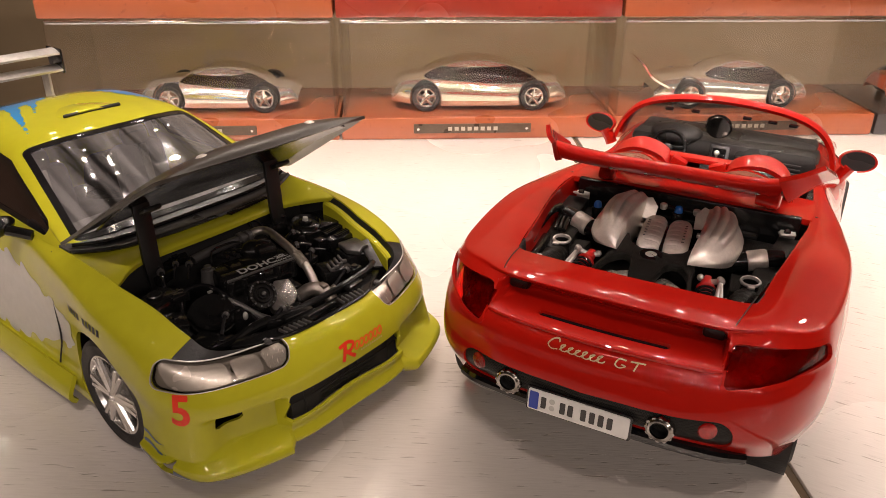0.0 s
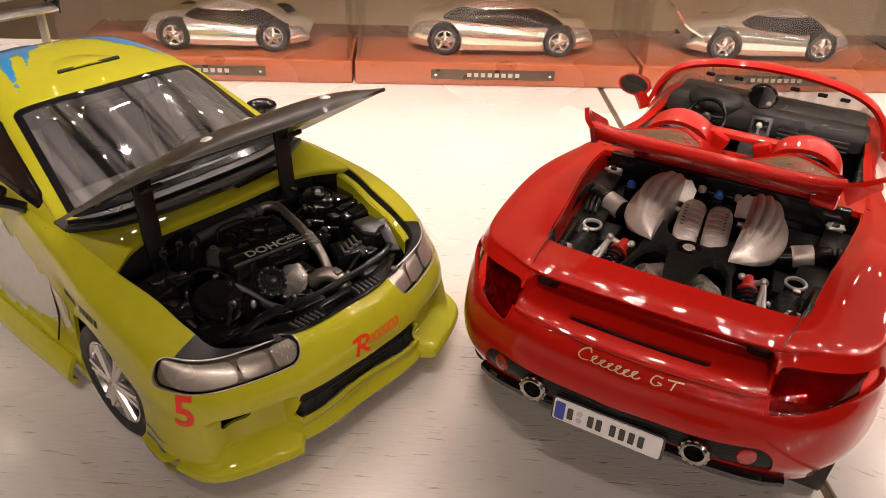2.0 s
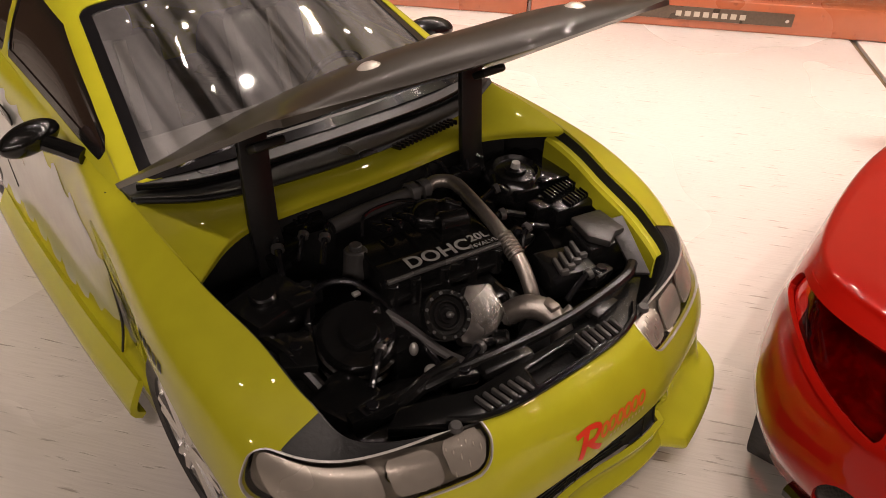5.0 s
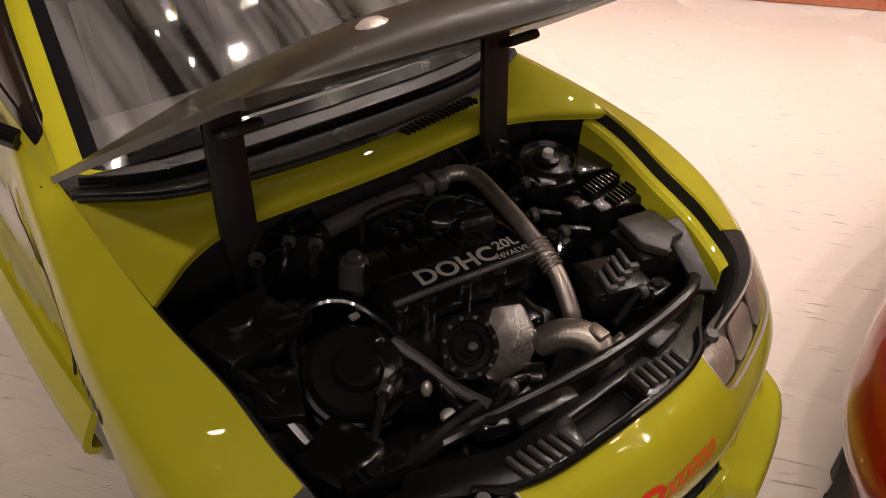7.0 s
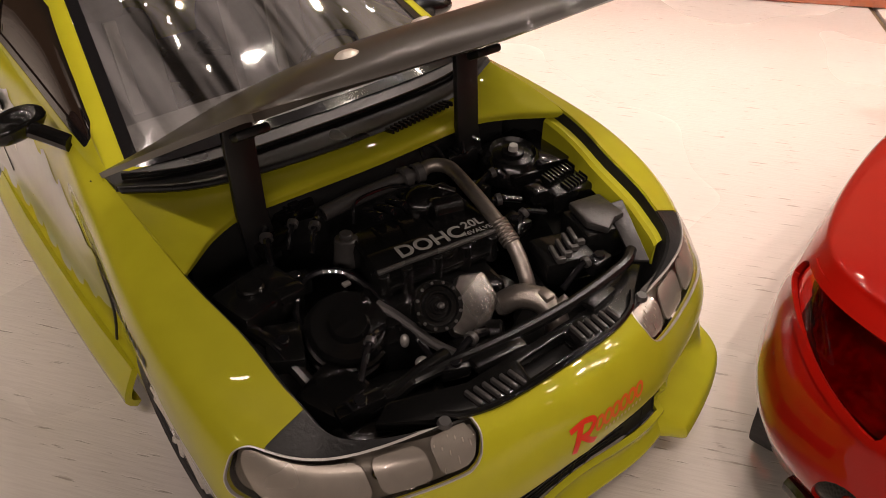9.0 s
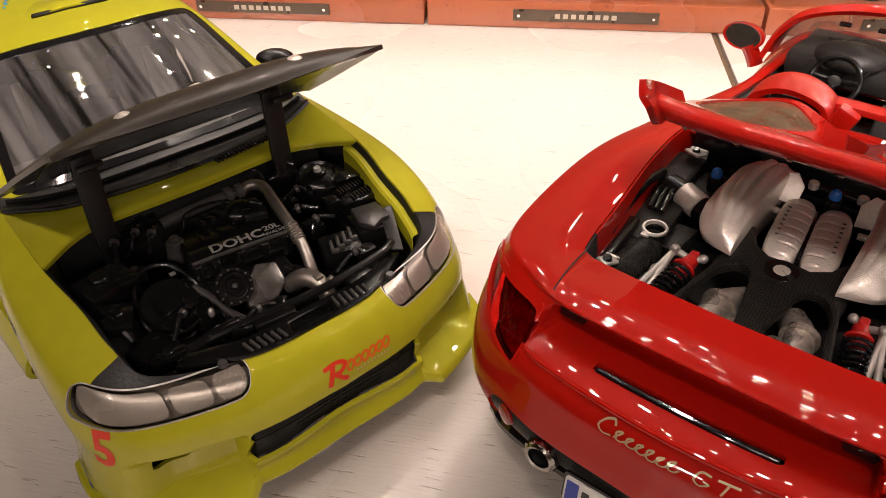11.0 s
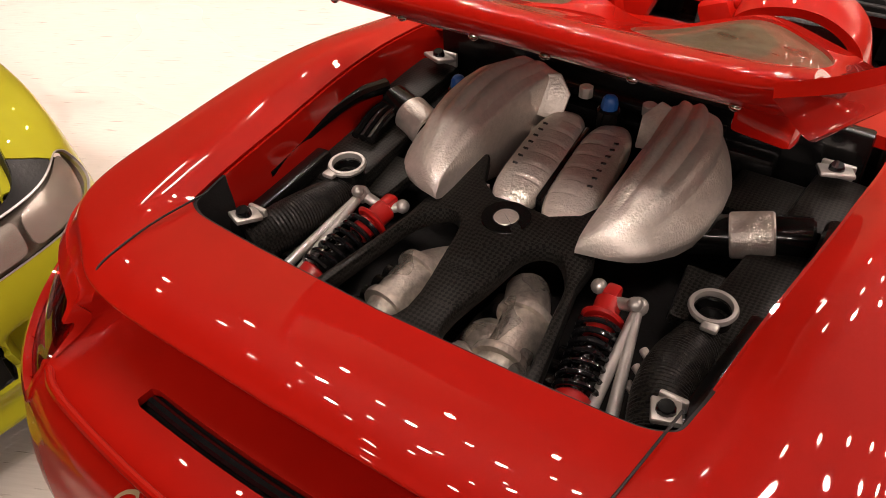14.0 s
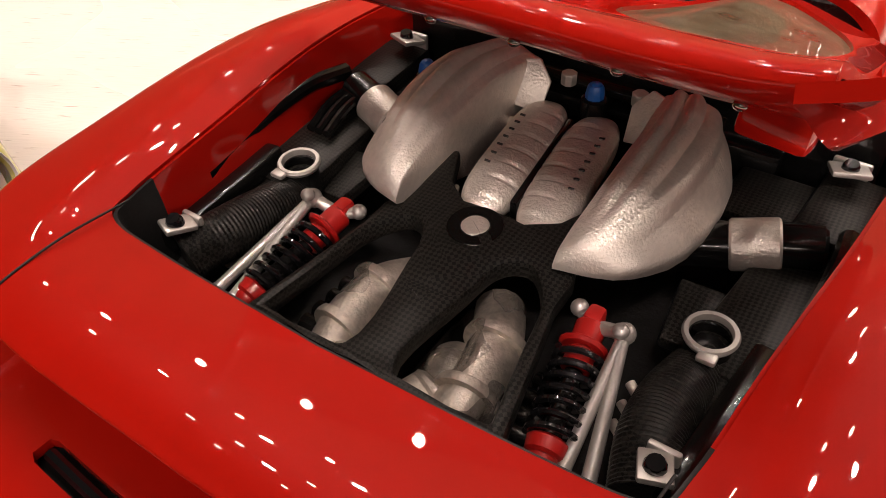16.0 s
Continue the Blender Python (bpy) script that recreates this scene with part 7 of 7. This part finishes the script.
def torn(f, u, v, a=0.12):
    return f + a * np.sin(u * 6.1 + 2.0 * np.sin(v * 4.3)) * np.sin(v * 5.7 + 1.0)


def claws(shapes, u, v):
    """The union of several plain outlines, each turned anticlockwise."""
    f = np.full_like(u, -9.0)
    for p in shapes:
        area = sum(p[k][0] * p[(k + 1) % len(p)][1] - p[(k + 1) % len(p)][0] * p[k][1] for k in range(len(p)))
        f = np.maximum(f, poly_field(p if area > 0 else p[::-1], u, v))
    return f


SPLASH = [[(0.0, -11.2), (0.0, -13.6), (1.7, -13.2), (2.3, -11.6), (1.4, -10.7)], [(1.1, -11.4), (1.75, -10.9), (2.5, -7.4)], [(1.7, -12.0), (2.2, -11.2), (2.95, -9.0)], [(0.3, -11.5), (0.85, -11.2), (1.35, -9.3)], [(1.9, -12.6), (2.4, -12.0), (3.3, -10.8)]]
part("roof_splash", cabin.trim(lambda x, y, z: torn(claws(SPLASH, x, y), x * 1.5, y * 1.5, 0.06)).lifted(0.012).bm(), BLUEFILM, lime, "blue splash decal with claws")
part("roof_splash", cabin.mirrored().trim(lambda x, y, z: torn(poly_field([(-1.6, -13.7), (-1.5, -11.6), (-2.3, -9.4), (-2.85, -7.6), (-3.05, -8.0), (-2.75, -11.0), (-2.2, -13.4)], x, y), x, y, 0.1)).lifted(0.012).bm(), BLUEFILM, lime, "blue splash decal")
for s in (1, -1):
    base = lime_shell if s > 0 else lime_shell.mirrored()
    part("side_splash", base.trim(lambda x, y, z: torn(poly_field([(-13.5, 1.6), (-6.0, 1.5), (-2.2, 2.6), (-1.9, 3.6), (-4.5, 4.3), (-9, 4.9), (-11.5, 5.0)], y, z), y, z, 0.18)).lifted(0.012).bm(), SILVERFILM, lime, "pale silver splash decal")
    part("side_splash", base.trim(lambda x, y, z: torn(poly_field([(-16.8, 2.6), (-12.6, 2.2), (-11.0, 4.4), (-12.5, 5.3), (-16.0, 5.2)], y, z), y, z, 0.25)).lifted(0.02).bm(), BLUEFILM, lime, "blue splash decal")
    for k in range(4):
        part("bumper_stripe", base.trim(lambda x, y, z, k=k: np.minimum(poly_field([(2.15, 0.85), (3.5, 0.85), (3.2, 1.9), (2.15, 2.3)], y, z), 0.05 * np.clip(3.4 - y, 0, 1) - np.abs(z - 1.05 - 0.27 * k - 0.05 * np.sin(y * 5 + k)))).lifted(0.012).bm(), NAVYFILM, lime)
    part("bumper_flash", base.trim(lambda x, y, z: torn(poly_field([(3.3, 0.95), (4.5, 1.12), (3.4, 1.3)], y, z), y, z, 0.05)).lifted(0.012).bm(), NAVYFILM, lime)
part("race_number", on_skin(lime_full, letters("5", 1.2, Matrix.Identity(4), 0.0, 0.03), pose(4.8, 3.65, 3.02, 90, 0, 128), 0.015), REDFILM, lime, "red racing number")
# the nose lettering becomes plain slanted shapes: a tall red mark, a row of orange rings and a fine dotted row
tall = [ribbon([(0.02, 0), (0.11, 0.25), (0.2, 0.5)], 0.06), ribbon([(-0.04, 0.46), (0.3, 0.52), (0.5, 0.42), (0.36, 0.28), (0.16, 0.25)], 0.05), ribbon([(0.22, 0.24), (0.34, 0.12), (0.5, 0.0)], 0.055)]
part("nose_badge", on_skin(lime_full, joined(*tall), pose(0.35, 5.0, 2.9, 90, 0, 180), 0.014), REDFILM, lime, "tall red slanted badge shape")
ringpts = [(0.085 * math.cos(a) + 0.03 * math.sin(a), 0.11 * math.sin(a)) for a in np.linspace(0, 2 * math.pi, 11)]
for k in range(6):
    part("badge_ring", on_skin(lime_full, ribbon([(0.62 + 0.21 * k + x, 0.24 + y) for x, y in ringpts], 0.03, 3), pose(0.35, 5.0, 2.94, 90, 0, 180), 0.014), ORANGEFILM, lime, "small orange ring shape")
part("nose_line", on_skin(lime_full, joined(*[ribbon([(0.75 + 0.1 * k, 0), (0.80 + 0.1 * k, 0)], 0.03, 3) for k in range(10)]), pose(0.35, 5.0, 2.96, 90, 0, 180), 0.012), GOLDFILM, lime)
part("fender_mark", on_skin(lime_full, joined(*[slab([(0.22 * k, 0), (0.22 * k + 0.15, 0), (0.22 * k + 0.17, 0.22), (0.22 * k + 0.02, 0.22)], 0, 0.001) for k in range(10) if k != 4]), pose(4.9, -1.45, 4.22, 68, 0, 90) @ pose(0, 0, 0, 0, 0, -1), 0.012), MATTBLACK, lime, "row of dark lettering bars")
